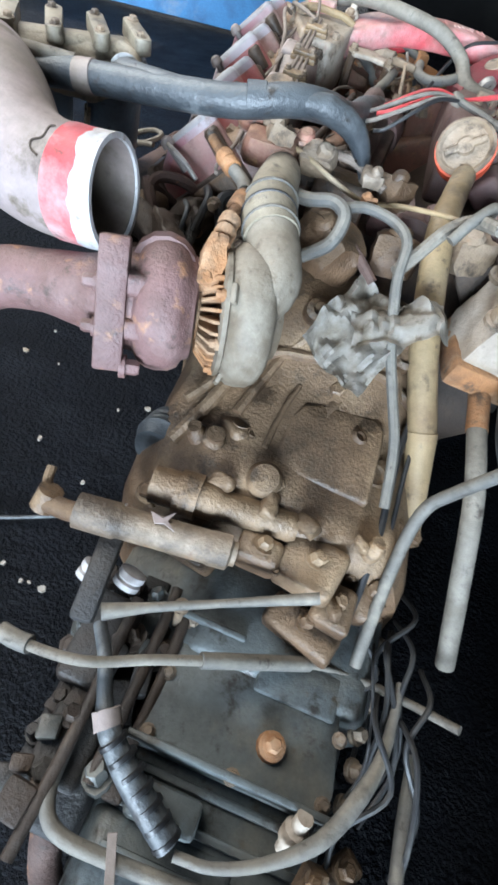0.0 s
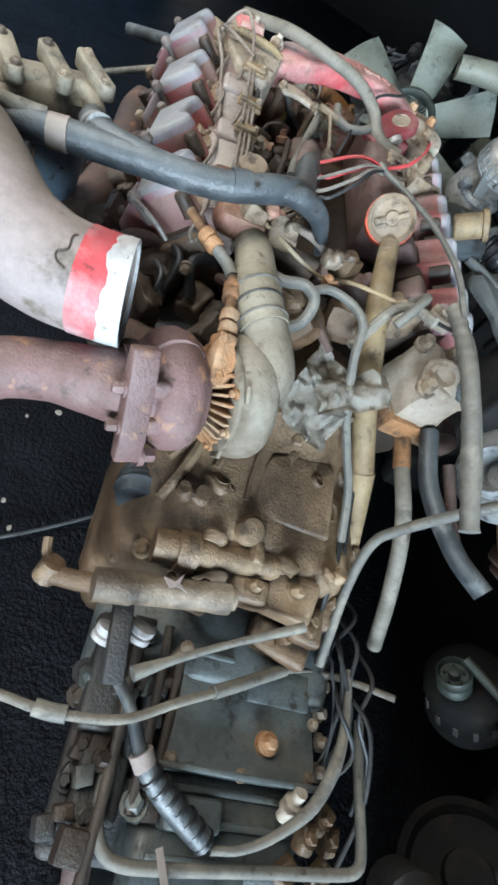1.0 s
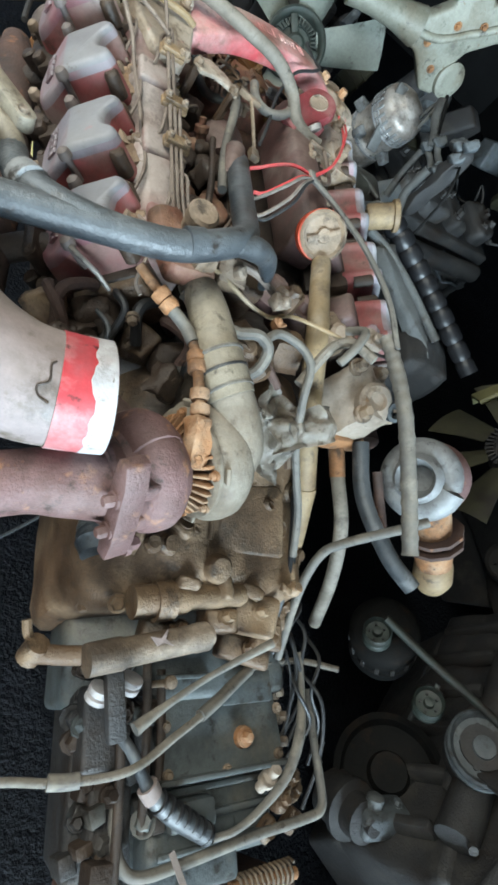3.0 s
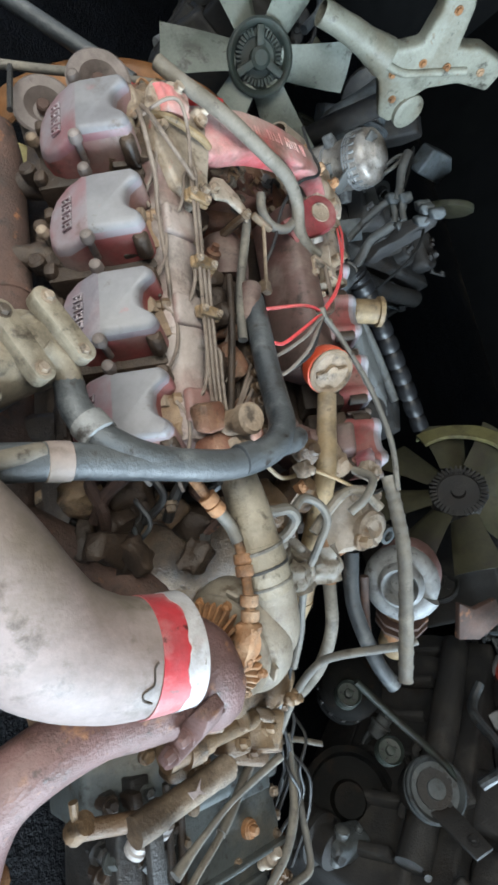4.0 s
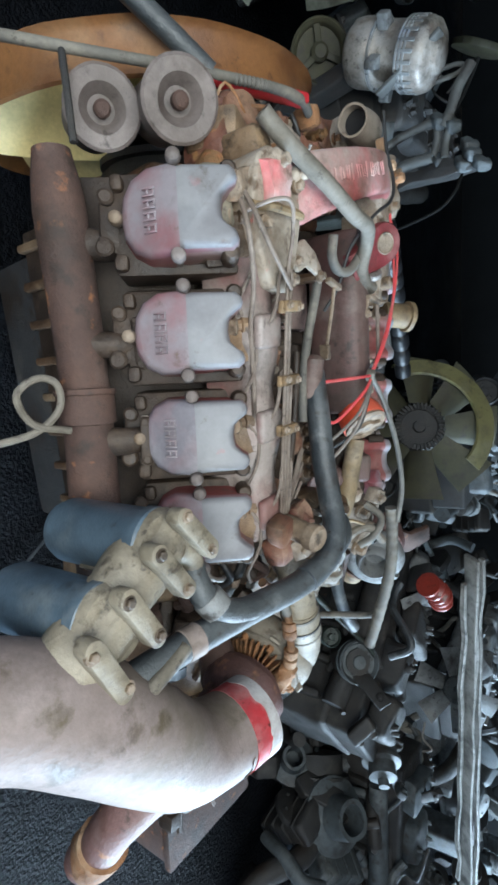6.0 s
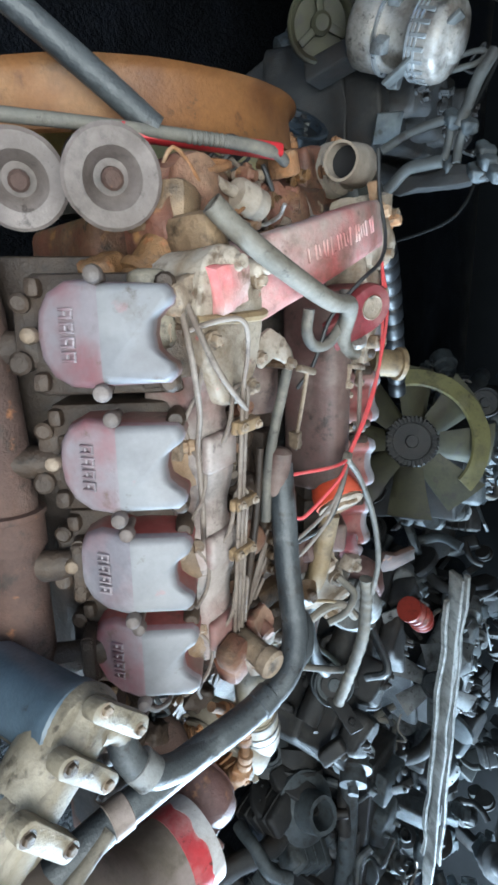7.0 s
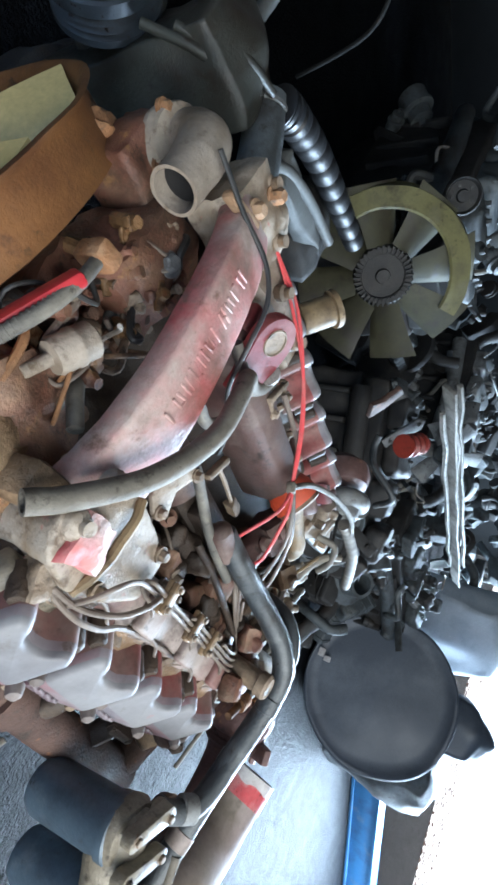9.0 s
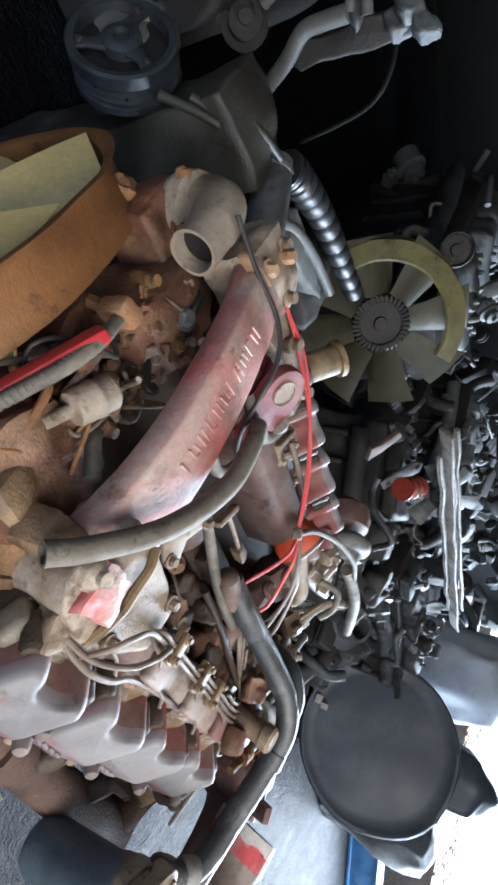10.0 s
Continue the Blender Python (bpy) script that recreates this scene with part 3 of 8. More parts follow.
cover_me, badge_me, head_me, bolt_me = finish(cover_mesh(), 50), finish(badge_mesh()), finish(head_mesh()), finish(bolt_mesh())
head_me.materials.append(M["headdark"])
badge_me.materials.append(M["cover"])
bolt_me.materials.append(M["filtergrey"])
bolt_me2 = bolt_me.copy()
bolt_me2.materials[0] = M["tan"]
cover_me2 = cover_me.copy()
cover_me.materials.append(M["cover"])
cover_me.materials.append(M["cover_top"])
cover_me.materials.append(M["cover_wall"])
cover_me2.materials.append(M["cover_grey"])
cover_me2.materials.append(M["cover_top"])
cover_me2.materials.append(M["cover_wall"])
for side in (-1, 1):
    for k, y in enumerate(ROWS_Y):
        m = bank_frame(side, y + 0.025) if side > 0 else Matrix.Translation((0.008, 0, 0)) @ bank_frame(side, NEAR_Y[k])
        shared("cylinder_head", head_me, None, engine, m)
        grey = k == 2
        c = shared("valve_cover", cover_me2 if grey else cover_me, None, engine, m,
                   "dusty grey cast valve cover" if grey else "faded red cast valve cover under pale dust")
        for q in range(4):
            shared("raised_sign", badge_me, None, c, m @ pose(0.128, -0.0255 + 0.017 * q, -0.022, 0, 28.8, 0))
        for v, u in ((0.068, 0.089), (-0.068, 0.089), (0.0, 0.182)):
            shared("dome_nut", bolt_me if u < 0.1 else bolt_me2, None, c, m @ pose(u, v, -0.006 if u < 0.1 else -0.055))

# near exhaust manifold: three sleeved lengths of iron pipe
EX = [(-0.318, 1.655, 0.712), (-0.311, 1.56, 0.712), (-0.293, 1.3, 0.713), (-0.299, 1.05, 0.725), (-0.30, 0.84, 0.735)]
exhaust = tube_part("exhaust_manifold", EX, 0.042, M["manifold"], engine, "rusty brown iron exhaust manifold", seg=20,
                    radii=[0.030, 0.043, 0.041, 0.044, 0.042])
for y in (1.245,):
    bm = add_lathe(bmesh.new(), [(0.043, -0.03), (0.049, -0.028), (0.049, 0.02), (0.052, 0.022), (0.052, 0.03), (0.043, 0.031)], place((-0.2935, y, 0.714), (0, 1, 0)), 20)
    part("sleeve_ring", roughen(bm, 0.0015, 40), M["manifold"], exhaust)
for y in ROWS_Y:
    bm = add_tube(bmesh.new(), [(-0.20, y, 0.79), (-0.25, y, 0.765), (-0.30, y, 0.72)], 0.024, 12)
    add_box(bm, (0.02, 0.085, 0.06), pose(-0.225, y, 0.785, 0, -45, 0), 0.006)
    add_bolt(bm, (-0.24, y + 0.034, 0.80), (-0.7, 0, 0.7))
    add_bolt(bm, (-0.24, y - 0.034, 0.80), (-0.7, 0, 0.7))
    part("exhaust_port", roughen(bm, 0.005, 30), M["headdark"], exhaust)
# far exhaust manifold
part("exhaust_manifold", add_tube(bmesh.new(), [(2 * XC - x, y, z) for x, y, z in EX], 0.042, 14), M["manifold"], engine)

# intake manifolds
def ridge(y):
    """Middle line and top height of the near manifold at y."""
    return -0.083 - 0.12 * (y - 1.3), 0.955 + 0.105 * (y - 1.3)


def near_rail():
    """Long cast trunk with softly rounded shoulders, between the covers and the valley."""
    bm = bmesh.new()
    rings = []
    prof = [(-0.052, -0.10), (-0.050, -0.035), (-0.042, -0.012), (-0.028, -0.002), (0.0, 0.0), (0.024, -0.003), (0.036, -0.014), (0.040, -0.04), (0.040, -0.11)]
    for k in range(30):
        y = 0.975 + 0.51 * k / 29
        x, z = ridge(y)
        swell = 1 + 0.10 * math.sin((y - 0.975) * 2 * math.pi / 0.164)
        rings.append([bm.verts.new((x + u * swell, y, z + w - 0.006 * (1 - swell) * 10)) for u, w in prof])
    for a, b in zip(rings, rings[1:]):
        for k in range(len(prof) - 1):
            bm.faces.new((a[k], a[k + 1], b[k + 1], b[k]))
    bm.faces.new(rings[0][::-1])
    bm.faces.new(rings[-1])
    return roughen(bm, 0.002, 22)


near_intake = part("intake_manifold", near_rail(), M["railpaint"], engine, "dusty pink-grey intake manifold casting", 60)
for k, y in enumerate(ROWS_Y):
    x, z = ridge(y)
    if k:
        bm = add_box(bmesh.new(), (0.066, 0.058, 0.020), pose(x - 0.010, y + 0.012, z + 0.004, 6, 0, 6), 0.008, 3)
        pad = part("manifold_pad", roughen(bm, 0.0015, 25), M["railpaint" if k != 3 else "cover_wall"], near_intake, "pale dusty flat pad" if k == 1 else "")
        for q in (-0.022, 0.022):
            part("pad_bolt", add_bolt(bmesh.new(), (x + 0.030, y + 0.012 + q, z + 0.006), (0.2, 0, 1), 0.007, 0.008), M["tan"], pad)
    bm = lumpy(bmesh.new(), (0.085, 0.060, 0.055), pose(x - 0.055, y - 0.01, z - 0.050, 0, -32, 8), 0.006, 22, k, 7, 0.003, 0.7)
    part("intake_runner", bm, M["block"], near_intake)
    part("runner_flange", roughen(add_box(bmesh.new(), (0.016, 0.085, 0.05), pose(x - 0.072, y - 0.01, z - 0.045, 0, 50, 8), 0.005), 0.002, 25), M["headdark"], near_intake)
far_intake = part("intake_manifold", roughen(add_prism(bmesh.new(), [(0.250, 0.85), (0.337, 0.85), (0.340, 0.942), (0.330, 0.966), (0.310, 0.976), (0.275, 0.976), (0.256, 0.966), (0.247, 0.94)], 1.19, 1.60,
                  Matrix(((1, 0, -0.055, 0.0715), (0, 0, 1, 0), (0, 1, 0.02, -0.026), (0, 0, 0, 1))), 0.012, 3), 0.0015, 20), M["maroon"], engine, "smooth dull maroon intake manifold casting", 50)
for k in range(5):
    y = 1.24 + 0.075 * k
    part("manifold_stud", add_bolt(bmesh.new(), (0.338 - 0.055 * (y - 1.3), y, 0.955), (0.8, 0, 0.6), 0.008, 0.012), M["tan"], far_intake)
for y in ROWS_Y:
    part("intake_runner", roughen(add_box(bmesh.new(), (0.10, 0.07, 0.06), pose(0.372 - 0.1 * (y - 1.3), y + 0.02, 0.895, 0, 35, 0), 0.012, 3), 0.003, 25), M["maroon"], far_intake)

# the big front chamber of the near manifold: a faceted pale casting with two upright columns
CH = [(-0.132, 1.640), (-0.092, 1.640), (-0.078, 1.612), (-0.062, 1.612), (-0.052, 1.634), (-0.030, 1.632), (-0.026, 1.56), (-0.030, 1.475), (-0.046, 1.428), (-0.108, 1.432), (-0.150, 1.50), (-0.168, 1.56), (-0.160, 1.615)]
bm = add_prism(bmesh.new(), CH, 0.875, 0.992, Matrix(((1, 0, 0, 0), (0, 1, 0, 0), (0.0, 0.10, 1, -0.152), (0, 0, 0, 1))), 0.016, 4)
bmesh.ops.subdivide_edges(bm, edges=[e for e in bm.edges if e.calc_length() > 0.04], cuts=3, use_grid_fill=True)
chamber = part("manifold_chamber", roughen(roughen(bm, 0.005, 12), 0.0015, 45), M["chamber"], near_intake, "pale dusty faceted casting with traces of red", 60)
part("seam_rib", roughen(add_tube(bmesh.new(), [(-0.165, 1.545, 0.990), (-0.12, 1.548, 1.006), (-0.06, 1.552, 1.006), (-0.028, 1.555, 0.996)], 0.0075, 8), 0.002, 40), M["brownpipe"], chamber)
for x, y, r, top in ((-0.115, 1.618, 0.020, 1.022), (-0.048, 1.614, 0.018, 1.018)):
    part("column", roughen(add_lathe(bmesh.new(), [(r * 1.15, 0.88), (r * 1.1, top - 0.045), (r, top - 0.035), (r * 0.95, top - 0.012), (r * 0.7, top - 0.006), (r * 0.45, top - 0.004), (r * 0.45, top + 0.005), (0, top + 0.006)], pose(x, y, 0), 16), 0.002, 30), M["chamber"], chamber)
part("red_patch_plate", lumpy(bmesh.new(), (0.062, 0.060, 0.022), pose(-0.118, 1.588, 1.004, 5, -4, 16), 0.008, 24, 4.0, 8, 0.003, 0.7), M["bar"], chamber, "worn red painted pad")
part("side_foot", roughen(add_box(bmesh.new(), (0.05, 0.10, 0.05), pose(-0.185, 1.56, 0.93, 0, -30, 8), 0.014, 3), 0.004, 25), M["olive"], chamber)
for q in ((-0.05, 1.60, 1.003), (-0.045, 1.45, 0.985), (-0.145, 1.52, 0.998)):
    part("chamber_bolt", add_bolt(bmesh.new(), q, (0, -0.1, 1), 0.009, 0.010), M["tan"], chamber)

# crossover bar between the banks
def crossover():
    """A flattened hollow arch, wide at both feet, with raised writing along it."""
    bm = bmesh.new()
    line = smooth_line([(-0.06, 1.590, 0.955), (-0.02, 1.606, 0.975), (0.07, 1.642, 1.004), (0.20, 1.688, 1.012), (0.31, 1.720, 1.0), (0.395, 1.735, 0.965)], 5)
    widths = [0.062, 0.057, 0.050, 0.045, 0.042, 0.046]
    rings = []
    for i, p in enumerate(line):
        d = (line[min(i + 1, len(line) - 1)] - line[max(i - 1, 0)]).normalized()
        side = V(d.y, -d.x, 0).normalized()
        up = side.cross(d)
        f = i / (len(line) - 1) * 5
        k = min(int(f), 4)
        w = widths[k] + (widths[k + 1] - widths[k]) * (f - k)
        h = 0.026
        ring = []
        for a in range(16):
            t = 2 * math.pi * a / 16
            c, s = math.cos(t), math.sin(t)
            ring.append(bm.verts.new(p + side * w * math.copysign(abs(c) ** 0.30, c) + up * h * math.copysign(abs(s) ** 0.34, s)))
        rings.append(ring)
    for a, b in zip(rings, rings[1:]):
        for k in range(16):
            bm.faces.new((a[k], a[(k + 1) % 16], b[(k + 1) % 16], b[k]))
    bm.faces.new(rings[0][::-1])
    bm.faces.new(rings[-1])
    return roughen(bm, 0.0012, 30)


bar = part("crossover_pipe", crossover(), M["bar"], engine, "scuffed red cast crossover pipe with worn raised marks", 50)
random.seed(4)
for k in range(11):
    f = k / 10
    p = V(0.050, 1.640, 1.0285).lerp(V(0.25, 1.708, 1.0355), f)
    p.z += 0.005 * math.sin(math.pi * f)
    bm = bmesh.new()
    turn = Matrix.Translation(p) @ pose(0, 0, 0, 0, 0, 20 + random.uniform(-6, 6))
    tall = random.uniform(0.020, 0.028)
    add_box(bm, (0.0045, tall, 0.0035), turn @ pose(-0.005, 0, 0), 0.001, 1)
    if k % 3:
        add_box(bm, (0.0045, tall, 0.0035), turn @ pose(0.005, 0, 0), 0.001, 1)
    if k % 2:
        add_box(bm, (0.010, 0.0045, 0.0035), turn @ pose(0, tall * random.choice((-0.42, 0.0, 0.42)), 0), 0.001, 1)
    part("raised_mark", roughen(bm, 0.002, 50), M["bar"], bar)

# far foot of the bar and the elbow casting on the far bank
bm = bmesh.new()
lumpy(bm, (0.12, 0.14, 0.10), pose(0.405, 1.725, 0.945, 5, 8, 10), 0.014, 16, 6.0, 8, 0.004, 0.65)
lumpy(bm, (0.09, 0.24, 0.09), pose(0.41, 1.57, 0.93, 0, 6, 5), 0.014, 14, 9.0, 8, 0.004, 0.65)
for p in ((0.44, 1.76), (0.42, 1.68), (0.40, 1.60), (0.40, 1.50)):
    part("stud", add_lathe(bmesh.new(), [(0.015, 0.95), (0.015, 0.995), (0.010, 0.999), (0.010, 1.01), (0, 1.01)], pose(p[0], p[1], 0), 10), M["tan"], far_intake)
part("manifold_elbow", roughen(bm, 0.004, 20), M["chamber"], far_intake, "pale dusty cast elbow")
bm = add_box(bmesh.new(), (0.014, 0.075, 0.02), pose(0.335, 1.765, 1.005, 0, 0, 30), 0.004)
part("strap_bolt", add_bolt(bmesh.new(), (0.365, 1.752, 1.005), (0, 0, 1), 0.012, 0.014), M["rust"], bar)
part("strap_bolt", add_bolt(bmesh.new(), (0.43, 1.745, 0.995), (0, 0, 1), 0.012, 0.02), M["rust"], bar)
part("strap_bracket", bm, M["rust"], bar)

# lifting eye: a tapered plate with a ringed hole
eye_m = place((0.307, 1.570, 1.012), (-0.42, -0.22, 0.88), (-0.75, -0.60, -0.2))
bm = bmesh.new()
seg = 28
outer = []
for k in range(seg):
    a = 2 * math.pi * k / seg
    r = 0.045
    x, y = r * math.cos(a), r * math.sin(a)
    if x > 0.0:
        x, y = x * 2.3, math.copysign(max(abs(y), 0.030), y)
    outer.append((x, y))
vs = [[bm.verts.new(eye_m @ V(x * f, y * f, z)) for x, y in ring] for ring, f, z in
      (([(0.021 * math.cos(2 * math.pi * k / seg), 0.021 * math.sin(2 * math.pi * k / seg)) for k in range(seg)], 1, -0.010), (outer, 1.0, -0.010), (outer, 1.0, 0.006), (outer, 0.94, 0.010),
       ([(0.021 * math.cos(2 * math.pi * k / seg), 0.021 * math.sin(2 * math.pi * k / seg)) for k in range(seg)], 1, 0.010))]
for a, b in zip(vs, vs[1:] + vs[:1]):
    for k in range(seg):
        bm.faces.new((a[k], a[(k + 1) % seg], b[(k + 1) % seg], b[k]))
eye = part("lifting_eye", bm, M["eyered"], engine, "dark red cast lifting eye")
part("eye_bush", add_lathe(bmesh.new(), [(0.0205, -0.012), (0.0205, 0.011), (0.0225, 0.012), (0.024, 0.010)], eye_m, 24), M["tan"], eye)
part("eye_core", roughen(add_lathe(bmesh.new(), [(0.0204, -0.012), (0.0204, -0.006), (0.012, -0.004), (0, -0.004)], eye_m, 20), 0.002, 60), M["tan"], eye)
part("eye_foot", roughen(add_box(bmesh.new(), (0.06, 0.06, 0.08), pose(0.325, 1.585, 0.945, 0, 0, 15), 0.012, 3), 0.003, 25), M["eyered"], eye)

# injection lines in the valley with their clamps
for k, y0 in enumerate(ROWS_Y):
    f = V(-0.137 - 0.12 * (y0 + 0.022 - 1.372), y0 + 0.022, 0.940 + 0.105 * (y0 - 1.35))
    bx = -0.090 + 0.0095 * k
    pts = [f + V(-0.012, 0, -0.004), f + V(0.010, 0, 0.010), f + V(0.030, 0.004, 0.034)]
    if k == 0:
        pts = [f + V(-0.02, 0.0, 0.03), f + V(0.0, 0.012, 0.070), f + V(0.022, 0.008, 0.085), f + V(0.047, -0.03, 0.070)]
    else:
        pts += [f + V(0.036, 0.035, 0.047), f + V(0.037, 0.068, 0.052), f + V(0.044, 0.085, 0.054)]
    top = 1.455 - 0.01 * k if k == 0 else f.y + 0.083
    y = top
    first = True
    while y > 1.02:
        x = bx - 0.10 * (y - 1.399)
        pts.append(V(x, y, 1.000 + 0.14 * (y - 1.399)))
        y -= 0.05 if first else 0.085
        first = False
    pts += [V(bx + 0.055, 0.985 + 0.012 * k, 0.935), V(bx + 0.10, 0.99 + 0.02 * k, 0.915), V(bx + 0.17, 1.06 + 0.04 * k, 0.915)]
    tube_part("injection_line", pts, 0.0034, M["line"], engine, "dusty steel injection line" if k == 0 else "", seg=8, n=6)
    fit = part("line_union", roughen(add_lathe(bmesh.new(), [(0.010, -0.018), (0.010, -0.004), (0.014, -0.002), (0.014, 0.012), (0.009, 0.015), (0.007, 0.024)], place(f, (0.75, 0.05, 0.5)), 8), 0.001, 50), M["block"], engine)
    part("union_body", lumpy(bmesh.new(), (0.028, 0.024, 0.022), pose(f.x - 0.016, f.y - 0.002, f.z - 0.010, 0, 20, 10), 0.005, 40, k, 5, 0.003, 0.6), M["tan"], fit)
    tube_part("leak_pipe", [f + V(-0.004, -0.004, 0.010), f + V(0.012, -0.035, 0.018), f + V(0.014, -0.08, 0.010), f + V(0.004, -0.125, -0.010), f + V(0.012, -0.15, -0.012)], 0.0032, M["line"], engine, seg=8)
for j, (x, y, z) in enumerate(((-0.080, 1.399, 0.999), (-0.068, 1.276, 0.983), (-0.058, 1.188, 0.970))):
    bm = add_box(bmesh.new(), (0.050, 0.020, 0.010), pose(x, y, z - 0.003, 8, 0, 6), 0.003)
    add_box(bm, (0.046, 0.018, 0.009), pose(x, y, z + 0.006, 8, 0, 6), 0.003)
    clamp = part("line_clamp", roughen(bm, 0.001, 60), M["brass"], engine, "dull ochre clamp over the lines")
    for q in (-0.016, 0.016):
        part("clamp_screw", add_bolt(bmesh.new(), (x + q, y, z + 0.011), (0, -0.1, 1), 0.005, 0.005), M["tan"], clamp)
# two steel lines from the chamber's corner union to the bundle
for pts in ([(-0.172, 1.575, 0.975), (-0.172, 1.53, 1.0), (-0.150, 1.48, 1.012), (-0.118, 1.445, 1.014), (-0.092, 1.425, 1.010)], [(-0.175, 1.57, 0.97), (-0.182, 1.52, 0.99), (-0.172, 1.47, 0.99), (-0.150, 1.42, 0.975), (-0.135, 1.36, 0.955), (-0.118, 1.27, 0.945), (-0.105, 1.16, 0.93)]):
    tube_part("fuel_line", pts, 0.0042, M["line"], engine, seg=9)
part("line_union", lumpy(bmesh.new(), (0.05, 0.04, 0.045), pose(-0.172, 1.578, 0.965, 10, 0, 20), 0.008, 30, 2.0, 6, 0.004, 0.6), M["tan"], engine)

# injection pump in the valley
bm = bmesh.new()
add_box(bm, (0.085, 0.36, 0.12), pose(0.115, 1.20, 0.830), 0.012)
add_box(bm, (0.05, 0.30, 0.05), pose(0.108, 1.20, 0.890), 0.01)
for k in range(8):
    part("delivery_valve", add_lathe(bmesh.new(), [(0.013, -0.03), (0.013, 0.004), (0.010, 0.006), (0.010, 0.018), (0.007, 0.020), (0.006, 0.030), (0, 0.030)], pose(0.100, 1.075 + 0.030 * k, 0.912, 0, -12, 0), 10), M["block"], engine)
part("injection_pump", roughen(bm, 0.002, 30), M["headdark"], engine, "oily brown injection pump")
bm = bmesh.new()
add_lathe(bm, [(0.05, 0), (0.055, 0.03), (0.055, 0.09), (0.045, 0.11), (0, 0.11)], place((0.115, 1.38, 0.86), (0, 1, 0)), 20)
part("pump_governor", roughen(bm, 0.002, 30), M["maroon"], engine)
part("pump_coupling", roughen(add_box(bmesh.new(), (0.10, 0.05, 0.10), pose(0.11, 1.01, 0.87), 0.012), 0.003, 30), M["block"], engine)
# grey hose and slim rail over the pump
tube_part("return_hose", [(0.085, 1.52, 0.94), (0.098, 1.485, 0.958), (0.092, 1.43, 0.952), (0.080, 1.36, 0.942), (0.068, 1.28, 0.935), (0.060, 1.19, 0.935)], 0.0095, M["greyhose"], engine, "grey rubber return hose in the valley", seg=12)
tube_part("fuel_rail", [(0.045, 1.33, 0.935), (0.040, 1.22, 0.93), (0.030, 1.12, 0.922), (0.02, 1.03, 0.915)], 0.007, M["headdark"], engine, seg=10)
part("solenoid", roughen(add_lathe(bmesh.new(), [(0.018, -0.05), (0.022, -0.045), (0.022, 0.03), (0.016, 0.036), (0.008, 0.04), (0, 0.04)], place((0.088, 1.285, 0.945), (0.05, 0.98, 0.1)), 16), 0.001, 30), M["maroon"], engine, "dull red solenoid on the pump")
# small linkage under the crossover pipe
link = tube_part("linkage_rod", [(0.118, 1.462, 0.985), (0.125, 1.42, 0.975), (0.132, 1.37, 0.962), (0.138, 1.325, 0.95)], 0.004, M["tan"], engine, seg=8)
part("clevis", roughen(add_box(bmesh.new(), (0.055, 0.012, 0.014), pose(0.115, 1.462, 0.985, 0, 0, -12), 0.004), 0.001, 50), M["tan"], link)
part("rod_knob", lumpy(bmesh.new(), (0.022, 0.03, 0.02), pose(0.136, 1.33, 0.952), 0.004, 50, 1.0, 4, 0.002, 0.6), M["tan"], link)
tube_part("vent_loop", [(0.145, 1.565, 0.972), (0.150, 1.525, 0.965), (0.178, 1.50, 0.965), (0.215, 1.505, 0.975), (0.245, 1.545, 0.985), (0.255, 1.60, 0.985)], 0.0105, M["greyhose"], engine, "grey hose loop under the crossover pipe", seg=12)
# clip bracket where the breather hose ends
clipb = part("clip_bracket", roughen(add_box(bmesh.new(), (0.062, 0.010, 0.014), pose(0.318, 1.452, 0.985, 0, 0, -6), 0.003), 0.001, 50), M["tan"], engine)
for x in (0.292, 0.344):
    part("bracket_leg", roughen(add_box(bmesh.new(), (0.009, 0.045, 0.012), pose(x, 1.436, 0.978, 10, 0, 0), 0.003), 0.001, 50), M["tan"], clipb)
    part("bracket_bolt", add_bolt(bmesh.new(), (x, 1.418, 0.980), (0, -0.2, 1), 0.007, 0.008), M["tan"], clipb)
tube_part("side_rail", [(0.325, 1.44, 0.99), (0.322, 1.38, 0.992), (0.312, 1.32, 0.995), (0.268, 1.285, 1.0)], 0.005, M["line"], engine, seg=8)

# thermostat cap with a rusty collar
bm = add_lathe(bmesh.new(), [(0.022, -0.08), (0.022, -0.01), (0.026, -0.008), (0.026, 0.010), (0.021, 0.016), (0, 0.018)], place((-0.035, 0.985, 1.005), (-0.1, -0.2, 0.97)), 18)
part("sensor_cap", bm, M["tan"], engine, "tan dusty round cap")
bm = add_box(bmesh.new(), (0.05, 0.05, 0.04), pose(-0.07, 1.0, 0.955, 10, 5, 20), 0.012)
add_box(bm, (0.09, 0.06, 0.05), pose(-0.02, 0.955, 0.93, 0, 0, 10), 0.014)
part("pipe_junction", roughen(bm, 0.004, 30), M["rustred"], engine)

# filler pipe with its orange cap
filler = tube_part("filler_pipe", [(0.305, 1.125, 0.940), (0.298, 1.05, 0.928), (0.296, 0.95, 0.903), (0.340, 0.81, 0.80), (0.398, 0.704, 0.705)], 0.022, M["brownpipe"], engine,
                   "mustard painted filler pipe with an orange cap", seg=16, radii=[0.021, 0.022, 0.024, 0.025, 0.024])
tube_part("filler_pipe_foot", [(0.396, 0.708, 0.709), (0.428, 0.645, 0.638), (0.452, 0.60, 0.585)], 0.02, M["brownpipe"], filler, seg=14, radii=[0.026, 0.021, 0.017])
ax = V(-0.25, -0.72, 0.62)
bm = add_lathe(bmesh.new(), [(0, -0.062), (0.02, -0.06), (0.040, -0.048), (0.052, -0.02), (0.054, 0.0), (0.054, 0.008), (0.046, 0.010)], place((0.290, 1.172, 0.965), ax), 24)
